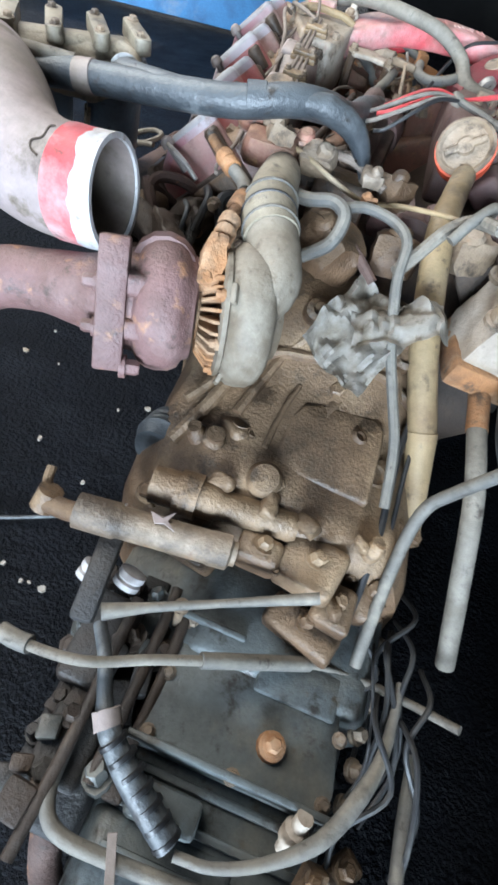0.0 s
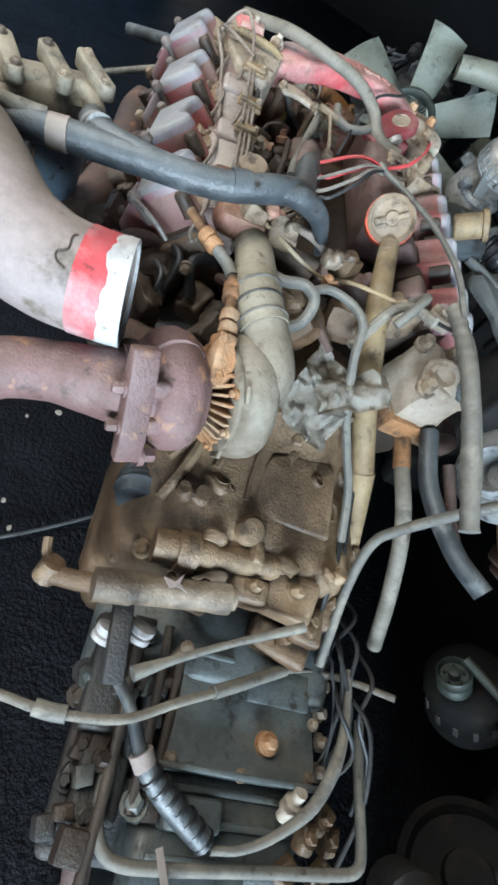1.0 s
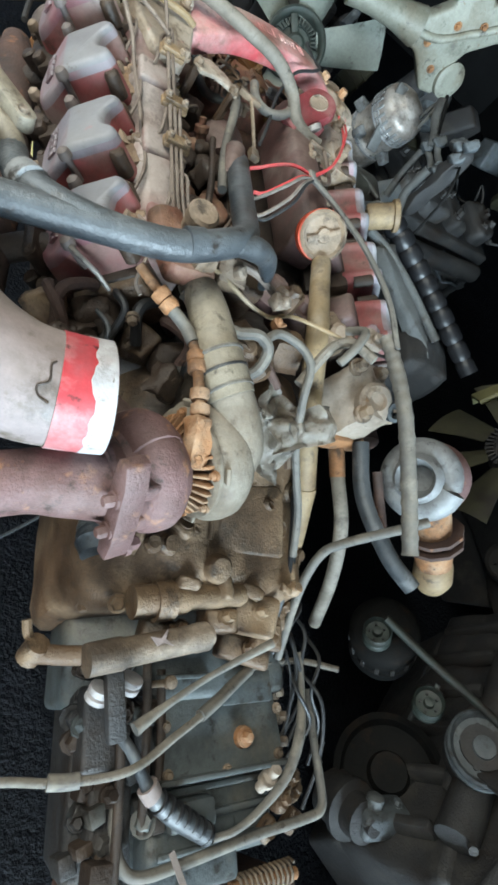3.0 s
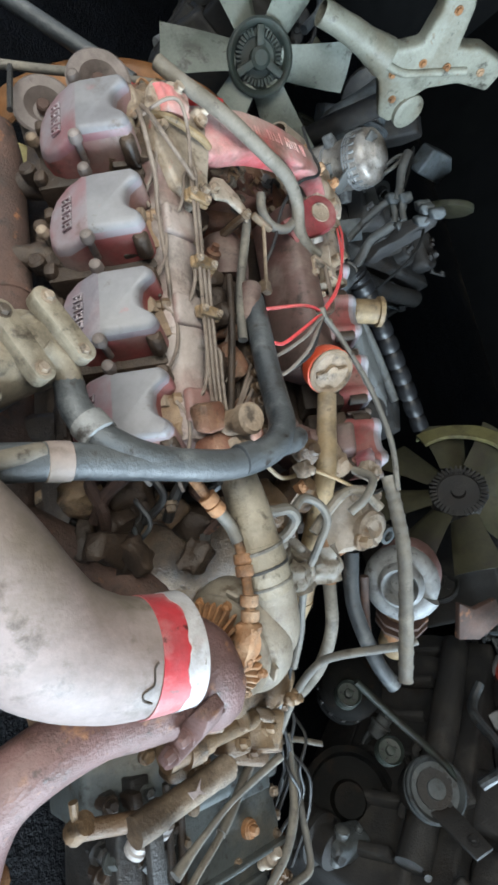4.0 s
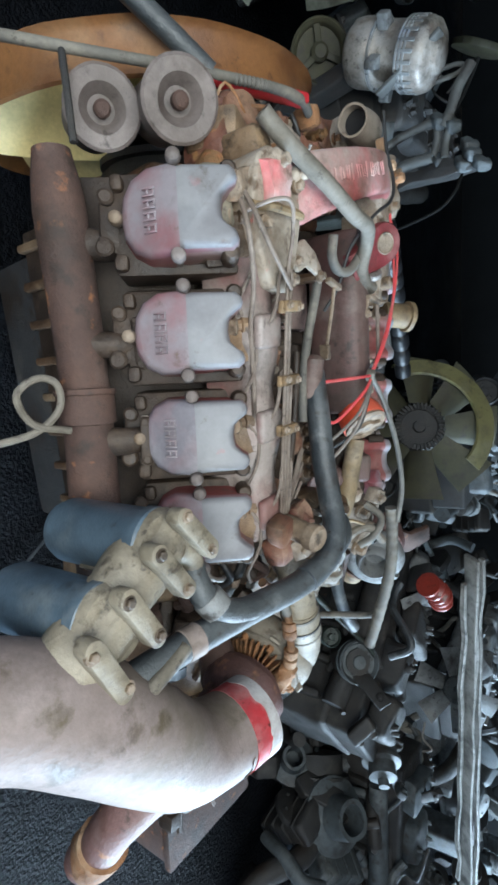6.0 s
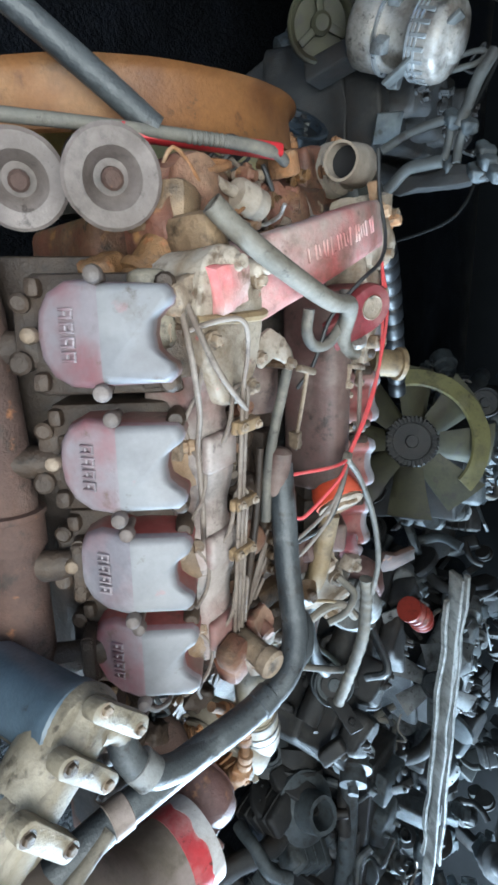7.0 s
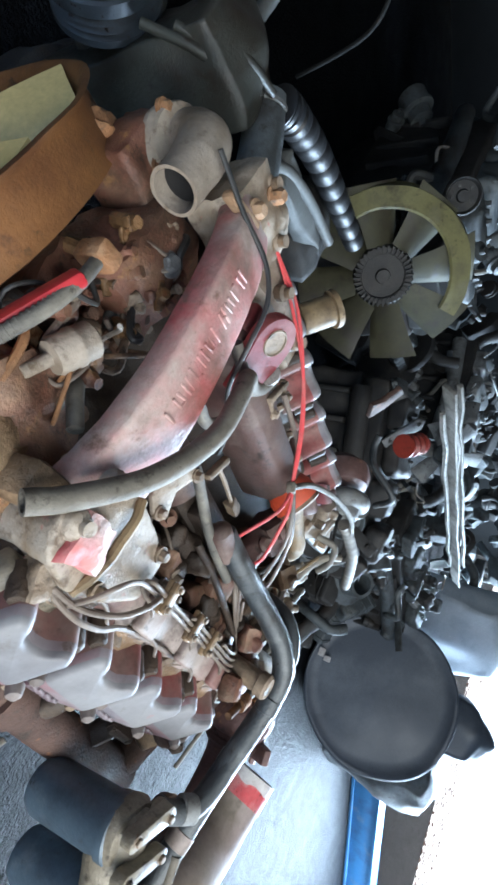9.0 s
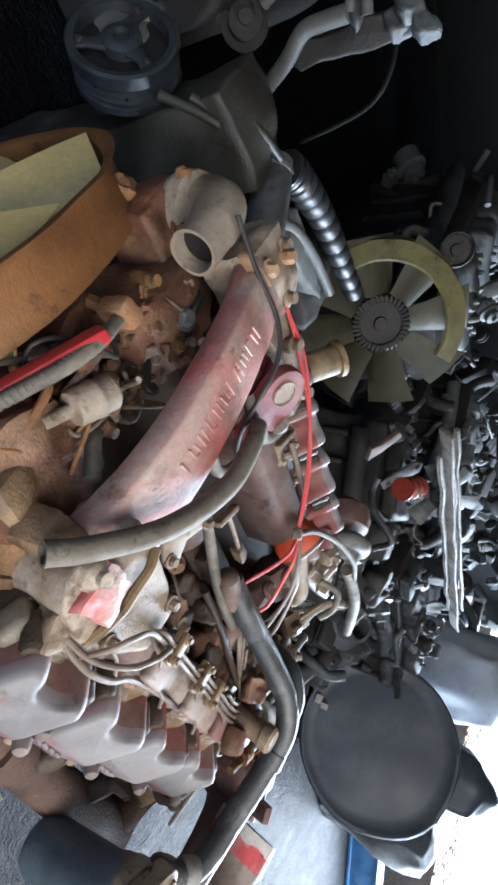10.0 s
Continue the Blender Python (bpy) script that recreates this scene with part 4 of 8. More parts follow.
cap = part("filler_cap", bm, M["orange"], filler, "orange-red domed cap")
bm = add_lathe(bmesh.new(), [(0.050, 0.008), (0.052, 0.016), (0.046, 0.020), (0.040, 0.014), (0.016, 0.014), (0.014, 0.022), (0, 0.022)], place((0.290, 1.172, 0.965), ax), 24)
m = place((0.290, 1.172, 0.965), ax)
add_box(bm, (0.075, 0.012, 0.010), m @ pose(0, 0, 0.018, 0, 0, 35), 0.003)
part("cap_face", bm, M["tan"], cap, "tan dusty cap face")

# red and grey wires gathered by a tie
TIE = V(0.242, 1.278, 1.006)
for k, (mname, q, h) in enumerate((("redwire", (0.100, 1.268, 0.950), 0.02), ("redwire", (0.112, 1.185, 0.966), 0.012), ("greywire", (0.085, 1.150, 0.968), 0.02),
                                   ("greywire", (0.098, 1.115, 0.968), 0.015), ("darkwire", (0.12, 1.13, 0.955), 0.02))):
    q = V(q)
    mid = TIE.lerp(q, 0.5) + V(0, -0.01 * k, h)
    tube_part("wire", [TIE + V(0.01, 0, 0), TIE.lerp(mid, 0.5) + V(0, 0, 0.008), mid, q + V(0.02, 0, 0.01), q], 0.0036, M[mname], engine, seg=7)
for k in range(2):
    tube_part("wire", [TIE + V(0.005 * k, 0, 0), (0.315, 1.36, 1.010 + 0.004 * k), (0.365, 1.46, 1.015), (0.405, 1.57, 1.01 - 0.01 * k), (0.425, 1.66 + 0.02 * k, 0.985)], 0.0032, M["redwire"], engine, seg=7)
tube_part("wire_loom", [TIE, (0.30, 1.22, 1.01), (0.355, 1.12, 1.02), (0.395, 1.0, 1.02), (0.415, 0.90, 1.0)], 0.0065, M["greyhose"], engine, seg=8)
bm = add_box(bmesh.new(), (0.022, 0.022, 0.018), Matrix.Translation(TIE) @ pose(0, 0, 0, 20, 10, 30), 0.004)
part("wire_tie", bm, M["palehose"], engine)

part("brown_can", roughen(add_lathe(bmesh.new(), [(0.030, -0.05), (0.034, -0.045), (0.034, 0.02), (0.042, 0.022), (0.042, 0.034), (0.036, 0.037), (0.030, 0.030), (0, 0.030)], place((0.592, 1.44, 0.945), (0.75, -0.1, 0.62)), 24), 0.001, 40), M["brownpipe"], engine, "brown dusty round can on the far bank")

ARCH = [(-0.014, 1.494), (0.001, 1.524), (0.026, 1.534), (0.068, 1.519), (0.089, 1.494), (0.090, 1.461), (0.070, 1.476), (0.038, 1.487), (0.003, 1.471)]
arch = part("arch_bracket", roughen(add_prism(bmesh.new(), ARCH, 0.962, 0.972, Matrix(), 0.003), 0.002, 25), M["chamber"], engine, "dusty flat arched bracket")
for q in ((-0.004, 1.49), (0.083, 1.475)):
    part("bracket_bolt", add_bolt(bmesh.new(), (q[0], q[1], 0.972), (0, 0, 1), 0.008, 0.009), M["tan"], arch)
    tube_part("bracket_leg", [(q[0], q[1], 0.966), (q[0], q[1], 0.93), (q[0], q[1], 0.90)], 0.010, M["block"], arch, seg=8)

# grey hose lying over the crossover bar
tube_part("breather_hose", [(-0.140, 1.685, 0.998), (-0.10, 1.652, 1.014), (-0.02, 1.606, 1.040), (0.085, 1.573, 1.046), (0.165, 1.572, 1.036), (0.225, 1.558, 1.010), (0.252, 1.515, 0.985), (0.285, 1.488, 0.978), (0.322, 1.480, 0.978)],
          0.0148, M["palehose"], engine, "dusty grey rubber breather hose", seg=14, hollow=0.004)
bm = add_lathe(bmesh.new(), [(0.019, -0.006), (0.020, 0.0), (0.019, 0.006)], place((0.30, 1.505, 0.992), (0.5, -0.6, -0.3)), 14)
part("hose_clip", bm, M["steel"], engine)
# thin black cable over the bar
tube_part("cable", [(0.315, 1.85, 1.015), (0.318, 1.77, 1.02), (0.314, 1.70, 1.036), (0.285, 1.65, 1.040), (0.230, 1.61, 1.024), (0.200, 1.55, 0.985), (0.184, 1.467, 0.96), (0.175, 1.42, 0.93)], 0.0038, M["darkwire"], engine, seg=8)

# large black hose from the filter head round to the valley
HOSE = [(-0.455, 0.882, 0.935), (-0.38, 0.892, 0.948), (-0.31, 0.899, 0.958), (-0.20, 0.903, 0.975), (-0.08, 0.908, 0.997), (0.0, 0.938, 1.016), (0.045, 0.985, 1.008), (0.068, 1.045, 0.986), (0.080, 1.12, 0.968), (0.086, 1.20, 0.958), (0.100, 1.29, 0.940)]
hose = tube_part("coolant_hose", HOSE, 0.0235, M["rubber"], engine, "thick dusty black rubber hose", seg=16, n=8)
tube_part("hose_branch", [(-0.30, 1.01, 0.945), (-0.295, 0.972, 0.953), (-0.27, 0.932, 0.968), (-0.21, 0.909, 0.979), (-0.13, 0.910, 0.992)], 0.020, M["rubber"], hose, seg=14, radii=[0.020, 0.021, 0.022, 0.021, 0.014])
tube_part("hose_tail", [(0.0, 0.930, 1.018), (0.055, 0.958, 1.016), (0.10, 0.978, 0.994), (0.128, 0.985, 0.958), (0.142, 0.99, 0.925)], 0.015, M["rubber"], hose, seg=12, radii=[0.012, 0.021, 0.019, 0.013, 0.008])
for p, d, mn in ((V(-0.278, 0.943, 0.964), V(0.4, -0.75, 0.4), "alu"), (V(-0.322, 0.898, 0.956), V(0.97, 0.08, 0.18), "white"), (V(-0.05, 0.918, 1.006), V(0.9, 0.3, 0.15), "rubber")):
    part("hose_clamp", add_lathe(bmesh.new(), [(0.0238, -0.015), (0.0252, -0.014), (0.0252, 0.014), (0.0238, 0.015)], place(p, d), 18), M[mn], hose)

# near turbocharger: outlet pipe, clamp flange, turbine barrel, finned bearing housing, compressor volute
TX = V(0.93, 0.36, 0.0).normalized()
T0 = V(-0.104, 0.598, 0.826)
tm = place(T0, TX, (0, -0.53, -0.85))
turbo = part("turbine_housing", roughen(add_lathe(bmesh.new(), [(0.050, 0.008), (0.066, 0.010), (0.070, 0.018), (0.070, 0.026), (0.082, 0.034), (0.090, 0.046), (0.093, 0.060), (0.092, 0.078), (0.085, 0.090), (0.074, 0.096), (0.070, 0.104), (0.050, 0.108)],
             tm, 40), 0.0022, 25), M["turbine"], engine, "mauve rusted turbine housing of the turbocharger")
part("turbine_scroll", roughen(add_tube(bmesh.new(), [tm @ V(0.052 * math.cos(a), 0.052 * math.sin(a), 0.060) for a in (radians(-60 + 24 * k) for k in range(12))], 0.042, 14, 2, [0.036, 0.040, 0.043, 0.046]), 0.002, 25), M["turbine"], turbo)
bm = add_lathe(bmesh.new(), [(0.045, -0.014), (0.064, -0.012), (0.069, -0.006), (0.069, 0.006), (0.064, 0.012), (0.045, 0.013)], tm, 32)
add_prism(bm, [(-0.085, -0.010), (-0.05, -0.017), (0.05, -0.017), (0.085, -0.010), (0.085, 0.012), (0.05, 0.015), (-0.05, 0.015), (-0.085, 0.012)], -0.020, 0.018, tm @ pose(0, -0.064, 0), 0.004)
flange = part("clamp_flange", roughen(bm, 0.0018, 30), M["turbine"], turbo)
for u in (-0.030, 0.026):
    part("clamp_lug", roughen(add_box(bmesh.new(), (0.028, 0.034, 0.046), tm @ pose(u, -0.060, 0.026, 0, 0, 4), 0.007, 3), 0.002, 30), M["turbine"], flange)
    part("clamp_bolt", add_bolt(bmesh.new(), tm @ V(u + 0.004, -0.066, -0.020), -TX, 0.009, 0.014), M["turbine"], flange)
part("clamp_bolt", add_bolt(bmesh.new(), tm @ V(0.079, -0.062, 0.018), TX, 0.011, 0.018), M["turbine"], flange)
OUT = [(-0.108, 0.597, 0.826), (-0.150, 0.588, 0.824), (-0.205, 0.582, 0.818), (-0.270, 0.563, 0.806), (-0.315, 0.530, 0.775), (-0.328, 0.480, 0.735), (-0.325, 0.41, 0.685), (-0.32, 0.34, 0.62)]
outlet = tube_part("exhaust_outlet", OUT, 0.042, M["turbine"], turbo, "long rusted exhaust outlet pipe", seg=24, radii=[0.060, 0.050, 0.043, 0.042, 0.043, 0.042, 0.041, 0.040], hollow=0.004)
part("outlet_collar", roughen(add_lathe(bmesh.new(), [(0.042, -0.03), (0.050, -0.028), (0.050, 0.02), (0.044, 0.03)], place((-0.325, 0.405, 0.681), (0.01, -0.7, -0.6)), 20), 0.006, 30), M["rust"], outlet, "flaking rusty collar")
bm = add_tube(bmesh.new(), [tm @ V(0.05, 0.03, 0.06), (-0.06, 0.72, 0.76), (-0.16, 0.80, 0.735), (-0.29, 0.87, 0.735)], 0.04, 16)
part("turbine_inlet", roughen(bm, 0.003, 25), M["manifold"], turbo)

bm = add_lathe(bmesh.new(), [(0.030, 0.10), (0.046, 0.104), (0.040, 0.115), (0.038, 0.128), (0.055, 0.138), (0.055, 0.142)], tm, 24)
bearing = part("bearing_housing", roughen(bm, 0.003, 40), M["rust"], turbo, "rusty finned bearing housing")
fin_me = finish(roughen(add_prism(bmesh.new(), [(0.040, 0.112), (0.060, 0.112), (0.080, 0.128), (0.080, 0.139), (0.040, 0.139)], -0.0022, 0.0022, Matrix(((1, 0, 0, 0), (0, 0, 1, 0), (0, 1, 0, 0), (0, 0, 0, 1))), 0.0006, 1), 0.001, 60))
fin_me.materials.append(M["rust"])
for k in range(32):
    shared("cooling_fin", fin_me, None, bearing, tm @ pose(0, 0, 0, 0, 0, 360 / 32 * k))
bm = add_lathe(bmesh.new(), [(0.050, 0.138), (0.084, 0.138), (0.090, 0.141), (0.090, 0.147), (0.086, 0.149), (0.092, 0.154), (0.100, 0.164), (0.1025, 0.178), (0.1015, 0.194), (0.095, 0.205), (0.082, 0.212), (0.062, 0.214), (0.055, 0.226), (0.048, 0.228), (0.044, 0.212), (0, 0.19)], tm, 48)
comp = part("compressor_housing", roughen(bm, 0.0014, 18), M["compressor"], turbo, "tan-grey dusty aluminium compressor housing")
for k in range(8):
    a = radians(20 + 45 * k)
    part("backplate_bolt", add_bolt(bmesh.new(), tm @ V(0.082 * math.cos(a), 0.082 * math.sin(a), 0.137), -TX, 0.006, 0.007), M["rust"], comp)
    if k % 2:
        part("clamp_plate", roughen(add_box(bmesh.new(), (0.020, 0.026, 0.008), tm @ pose(0, 0, 0, 0, 0, math.degrees(a)) @ pose(0.093, 0, 0.152, 0, 25, 0), 0.003), 0.001, 40), M["compressor"], comp)
snout = part("outlet_snout", roughen(add_tube(bmesh.new(), [tm @ V(-0.02, -0.066, 0.182), (0.094, 0.660, 0.895), (0.074, 0.705, 0.912), (0.050, 0.750, 0.924)], 0.036, 22, 7, [0.026, 0.034, 0.037, 0.037]), 0.0012, 30), M["compressor"], comp)
coupling = tube_part("coupling_hose", [(0.060, 0.730, 0.919), (0.043, 0.765, 0.926), (0.033, 0.800, 0.928)], 0.041, M["olive"], comp, "dusty rubber coupling", seg=24, radii=[0.0395, 0.0405, 0.0395])
for f in ((0.055, 0.740, 0.921), (0.0425, 0.766, 0.926), (0.034, 0.795, 0.928)):
    part("coupling_band", add_lathe(bmesh.new(), [(0.0395, -0.003), (0.0418, -0.002), (0.0418, 0.002), (0.0395, 0.003)], place(f, (-0.36, 0.93, 0.05)), 26), M["greyhose" if f[0] != 0.0425 else "darkwire"], coupling)
tube_part("boost_pipe", [(0.036, 0.785, 0.928), (0.026, 0.84, 0.928), (0.018, 0.90, 0.922), (0.008, 0.95, 0.908)], 0.034, M["olive"], comp, seg=22, radii=[0.037, 0.036, 0.033, 0.031])

# oil feed of the turbo: rusty pipe with collars
oil = tube_part("oil_feed_pipe", [(-0.105, 0.908, 0.935), (-0.060, 0.866, 0.930), (-0.020, 0.830, 0.924), (-0.006, 0.790, 0.926), (-0.002, 0.730, 0.926), (0.004, 0.685, 0.918), (0.006, 0.650, 0.905)], 0.0085, M["rust"], engine,
                "rusty oil feed pipe with brass collars", seg=12)
for p, d in (((-0.066, 0.871, 0.931), (0.7, -0.65, 0)), ((-0.052, 0.858, 0.929), (0.7, -0.65, 0)), ((-0.005, 0.778, 0.926), (0, -1, 0)), ((-0.004, 0.760, 0.926), (0, -1, 0)), ((0.000, 0.715, 0.924), (0, -1, -0.2)), ((0.003, 0.692, 0.919), (0, -1, -0.2))):
    part("collar", add_lathe(bmesh.new(), [(0.009, -0.009), (0.0150, -0.008), (0.0150, 0.005), (0.0125, 0.009)], place(p, d), 14), M["rust"], oil)
part("grey_sleeve", add_tube(bmesh.new(), [(-0.046, 0.853, 0.928), (-0.022, 0.832, 0.925), (-0.010, 0.806, 0.926)], 0.0105, 12), M["greyhose"], oil)
bm = lumpy(bmesh.new(), (0.030, 0.075, 0.034), pose(0.006, 0.650, 0.898, 28, 6, 10), 0.005, 30, 2.0, 7, 0.003, 0.6)
for q in ((0.0, 0.672, 0.916), (0.012, 0.628, 0.892)):
    add_bolt(bm, q, (-0.1, -0.45, 0.88), 0.008, 0.010)
part("oil_union", roughen(bm, 0.006, 30), M["rust"], oil)

# rear of the near head: oily end wall with a stay
bm = add_prism(bmesh.new(), [(0.0, -0.05), (0.15, -0.06), (0.17, 0.0), (0.15, 0.02), (0.0, 0.02)], -0.19, -0.085, bank_frame(-1, 0.945), 0.008, 3)
end_wall = part("end_wall", roughen(roughen(bm, 0.004, 14), 0.0015, 45), M["block"], engine, "oily brown end wall of the cylinder head")
for u, n in ((0.03, -0.10), (0.09, -0.12), (0.14, -0.10), (0.06, -0.16)):
    part("end_bolt", add_bolt(bmesh.new(), bank(-1, u, n, 0.882), (0, -1, 0.1), 0.009, 0.010), M["tan"], end_wall)
tube_part("stay_wire", [bank(-1, 0.085, 0.004, 0.952), bank(-1, 0.07, -0.004, 0.932), bank(-1, 0.055, -0.03, 0.918), bank(-1, 0.05, -0.06, 0.91)], 0.0045, M["steel"], engine, seg=7)

# flywheel housing and the rear of the block
def flywheel_housing():
    """A broad arch that rises from the bell housing's joint towards the heads."""
    bm = bmesh.new()
    rings = []
    stations = ((0.47, 0.245, 0.615), (0.485, 0.265, 0.645), (0.52, 0.275, 0.662), (0.60, 0.275, 0.675), (0.68, 0.27, 0.695), (0.75, 0.262, 0.735), (0.81, 0.255, 0.78), (0.87, 0.25, 0.80), (0.92, 0.25, 0.80))
    for y, half, top in stations:
        ring = []
        for k in range(29):
            a = math.pi * k / 28
            c, t = math.cos(a), math.sin(a)
            x = half * math.copysign(abs(c) ** 0.62, c)
            z = 0.30 + (top - 0.30) * abs(t) ** 0.55
            ring.append(bm.verts.new((0.225 - 0.10 * (y - 0.5) + x, y, z)))
        ring += [bm.verts.new((0.225 + sx * half * 0.9, y, zz)) for sx, zz in ((-1, 0.14), (-0.4, 0.07), (0.4, 0.07), (1, 0.14))]
        rings.append(ring)
    n = len(rings[0])
    for a, b in zip(rings, rings[1:]):
        for k in range(n):
            bm.faces.new((a[k], a[(k + 1) % n], b[(k + 1) % n], b[k]))
    bm.faces.new(rings[0][::-1])
    bm.faces.new(rings[-1])
    bmesh.ops.subdivide_edges(bm, edges=[e for e in bm.edges if e.calc_length() > 0.02], cuts=1, use_grid_fill=True)
    return roughen(roughen(bm, 0.008, 9), 0.003, 26)


fly = part("flywheel_housing", flywheel_housing(), M["block"], engine, "oily tan flywheel housing with cast ribs")
bm = bmesh.new()
add_tube(bm, [(0.10, 0.62, 0.672), (0.12, 0.70, 0.70), (0.145, 0.76, 0.73), (0.20, 0.79, 0.775), (0.30, 0.78, 0.765), (0.34, 0.74, 0.72)], 0.010, 8)
add_tube(bm, [(0.012, 0.617, 0.66), (0.07, 0.70, 0.695), (0.12, 0.735, 0.722), (0.165, 0.745, 0.730), (0.24, 0.757, 0.738), (0.308, 0.762, 0.738), (0.37, 0.745, 0.715)], 0.009, 8)
part("cast_rib", bm, M["block"], fly)
bm = add_prism(bmesh.new(), [(0.182, 0.555), (0.186, 0.650), (0.198, 0.676), (0.225, 0.688), (0.318, 0.700), (0.336, 0.690), (0.342, 0.655), (0.348, 0.555)], 0.640, 0.6575, Matrix(((1, 0, 0, 0), (0, 1, 0, 0), (0.0, 0.25, 1, -0.128), (0, 0, 0, 1))), 0.006, 3)
panel = part("raised_panel", roughen(bm, 0.0015, 25), M["block"], fly, "raised cast panel rubbed pale with dust")
for q in ((0.205, 0.672), (0.325, 0.682), (0.334, 0.575), (0.196, 0.575)):
    part("panel_bolt", add_bolt(bmesh.new(), (q[0], q[1], 0.668 + 0.25 * (q[1] - 0.60)), (0, -0.25, 1), 0.0065, 0.007), M["block"], panel)
part("cast_seam", roughen(add_tube(bmesh.new(), [(0.165, 0.575, 0.675), (0.168, 0.64, 0.687), (0.178, 0.70, 0.706)], 0.005, 8), 0.002, 40), M["block"], fly)
bm = add_lathe(bmesh.new(), [(0.028, -0.02), (0.028, 0.006), (0.022, 0.014), (0, 0.016)], place((0.184, 0.522, 0.668), (0, -0.35, 0.93)), 20)
part("inspection_plug", bm, M["block"], fly)
for k in range(9):
    a = radians(20 + 140 * k / 8)
    part("rim_bolt", add_bolt(bmesh.new(), (0.225 + 0.25 * math.cos(a), 0.482, 0.42 + 0.20 * math.sin(a)), (0, -1, 0.3), 0.009, 0.012), M["block"], fly)
bm = bmesh.new()
for p, r in (((0.345, 0.62, 0.66), 0.028), ((0.37, 0.70, 0.68), 0.022), ((0.40, 0.56, 0.62), 0.03), ((0.16, 0.80, 0.785), 0.022), ((0.32, 0.79, 0.775), 0.022), ((0.30, 0.66, 0.69), 0.014)):
    part("cast_boss", roughen(add_lathe(bmesh.new(), [(r * 1.3, -0.05), (r * 1.1, -0.01), (r, 0.006), (r * 0.6, 0.012), (r * 0.5, 0.004), (0, 0.004)], place(p, (0.1, -0.4, 0.9)), 18), 0.006, 22), M["block"], fly)

rnd = random.Random(91)
for k in range(34):
    x = rnd.uniform(-0.02, 0.46)
    y = rnd.choice((rnd.uniform(0.46, 0.53), rnd.uniform(0.40, 0.50), rnd.uniform(0.56, 0.80)))
    z = (0.655 if y > 0.48 else 0.60) + max(0, y - 0.66) * 0.8 - 0.9 * max(0, abs(x - 0.21) - 0.17)
    r = rnd.uniform(0.008, 0.024)
    m = Matrix.Translation((x, y, z)) @ pose(0, 0, 0, rnd.uniform(-25, 25), rnd.uniform(-25, 25), rnd.uniform(0, 180))
    bm = bmesh.new()
    if k % 3 == 0:
        add_bolt(bm, (x, y, z + 0.004), (rnd.uniform(-0.3, 0.3), -0.3, 1), r * 0.6, 0.012)
    elif k % 3 == 1:
        lumpy(bm, (r * 3, r * 1.6, r * 1.8), m, 0.006, 30, k, 4, 0.003, 0.55)
    else:
        add_lathe(bm, [(r, -0.02), (r, 0.006), (r * 0.7, 0.012), (r * 0.7, 0.02), (0, 0.02)], m, 12)
    part(("casing_bolt", "cast_lump", "casing_plug")[k % 3], roughen(bm, 0.002, 50), M["block"], fly)
for pts, r, mn in (([(0.385, 0.80, 0.74), (0.372, 0.70, 0.70), (0.375, 0.60, 0.67), (0.385, 0.52, 0.63), (0.39, 0.43, 0.56)], 0.006, "darkwire"),
                   ([(0.40, 0.78, 0.72), (0.392, 0.66, 0.68), (0.40, 0.56, 0.64), (0.41, 0.46, 0.57), (0.43, 0.38, 0.50)], 0.004, "darkwire"),
                   ([(0.02, 0.55, 0.63), (0.05, 0.62, 0.665), (0.07, 0.70, 0.69), (0.09, 0.78, 0.72)], 0.012, "block")):
    tube_part("casing_ridge" if mn != "darkwire" else "thin_hose", pts, r, M[mn], fly, seg=8)

# pump with bolted cover on the far side of the filler pipe
bm = bmesh.new()
lumpy(bm, (0.12, 0.13, 0.13), pose(0.455, 0.87, 0.835, 0, 12, 10), 0.014, 18, 2.0, 8, 0.004, 0.7)
add_lathe(bm, [(0.042, 0), (0.042, 0.045), (0.034, 0.052), (0.02, 0.054), (0.018, 0.046), (0, 0.046)], place((0.455, 0.855, 0.865), (-0.25, -0.4, 0.87)), 24)
pump = part("air_compressor", roughen(bm, 0.003, 25), M["pale"], engine, "pale dusty pump body stained with rust")
bm = add_box(bmesh.new(), (0.14, 0.14, 0.05), pose(0.45, 0.86, 0.775, 0, 8, 10), 0.012)
part("pump_foot", roughen(bm, 0.003, 25), M["rust"], pump)
for p in ((0.41, 0.915, 0.90), (0.48, 0.92, 0.895), (0.505, 0.84, 0.885), (0.415, 0.81, 0.885)):
    part("pump_bolt", add_bolt(bmesh.new(), p, (-0.2, -0.25, 0.94), 0.014, 0.022), M["tan"], pump)
part("pump_port", add_lathe(bmesh.new(), [(0.022, 0), (0.022, 0.012), (0.014, 0.013), (0.012, 0.0), (0, 0.0)], place((0.49, 0.825, 0.905), (-0.1, -0.6, 0.8)), 18), M["bluegrey"], pump)

# far turbocharger
FX = V(-0.90, -0.27, 0.30).normalized()
fm = place((0.626, 0.715, 0.850), FX)
bm = bmesh.new()
ring = [fm @ V(0.064 * math.cos(radians(k * 24)), 0.064 * math.sin(radians(k * 24)), 0.0) for k in range(16)]
add_tube(bm, ring, 0.03, 16, 2, radii=[0.026, 0.03, 0.034, 0.036])
add_lathe(bm, [(0.058, 0.0), (0.056, 0.035), (0.05, 0.052), (0.044, 0.056), (0.040, 0.050), (0.030, 0.020), (0.028, -0.02), (0, -0.02)], fm, 30)
turbo2 = part("compressor_housing", bm, M["alu"], engine, "bare aluminium compressor housing with an open mouth")
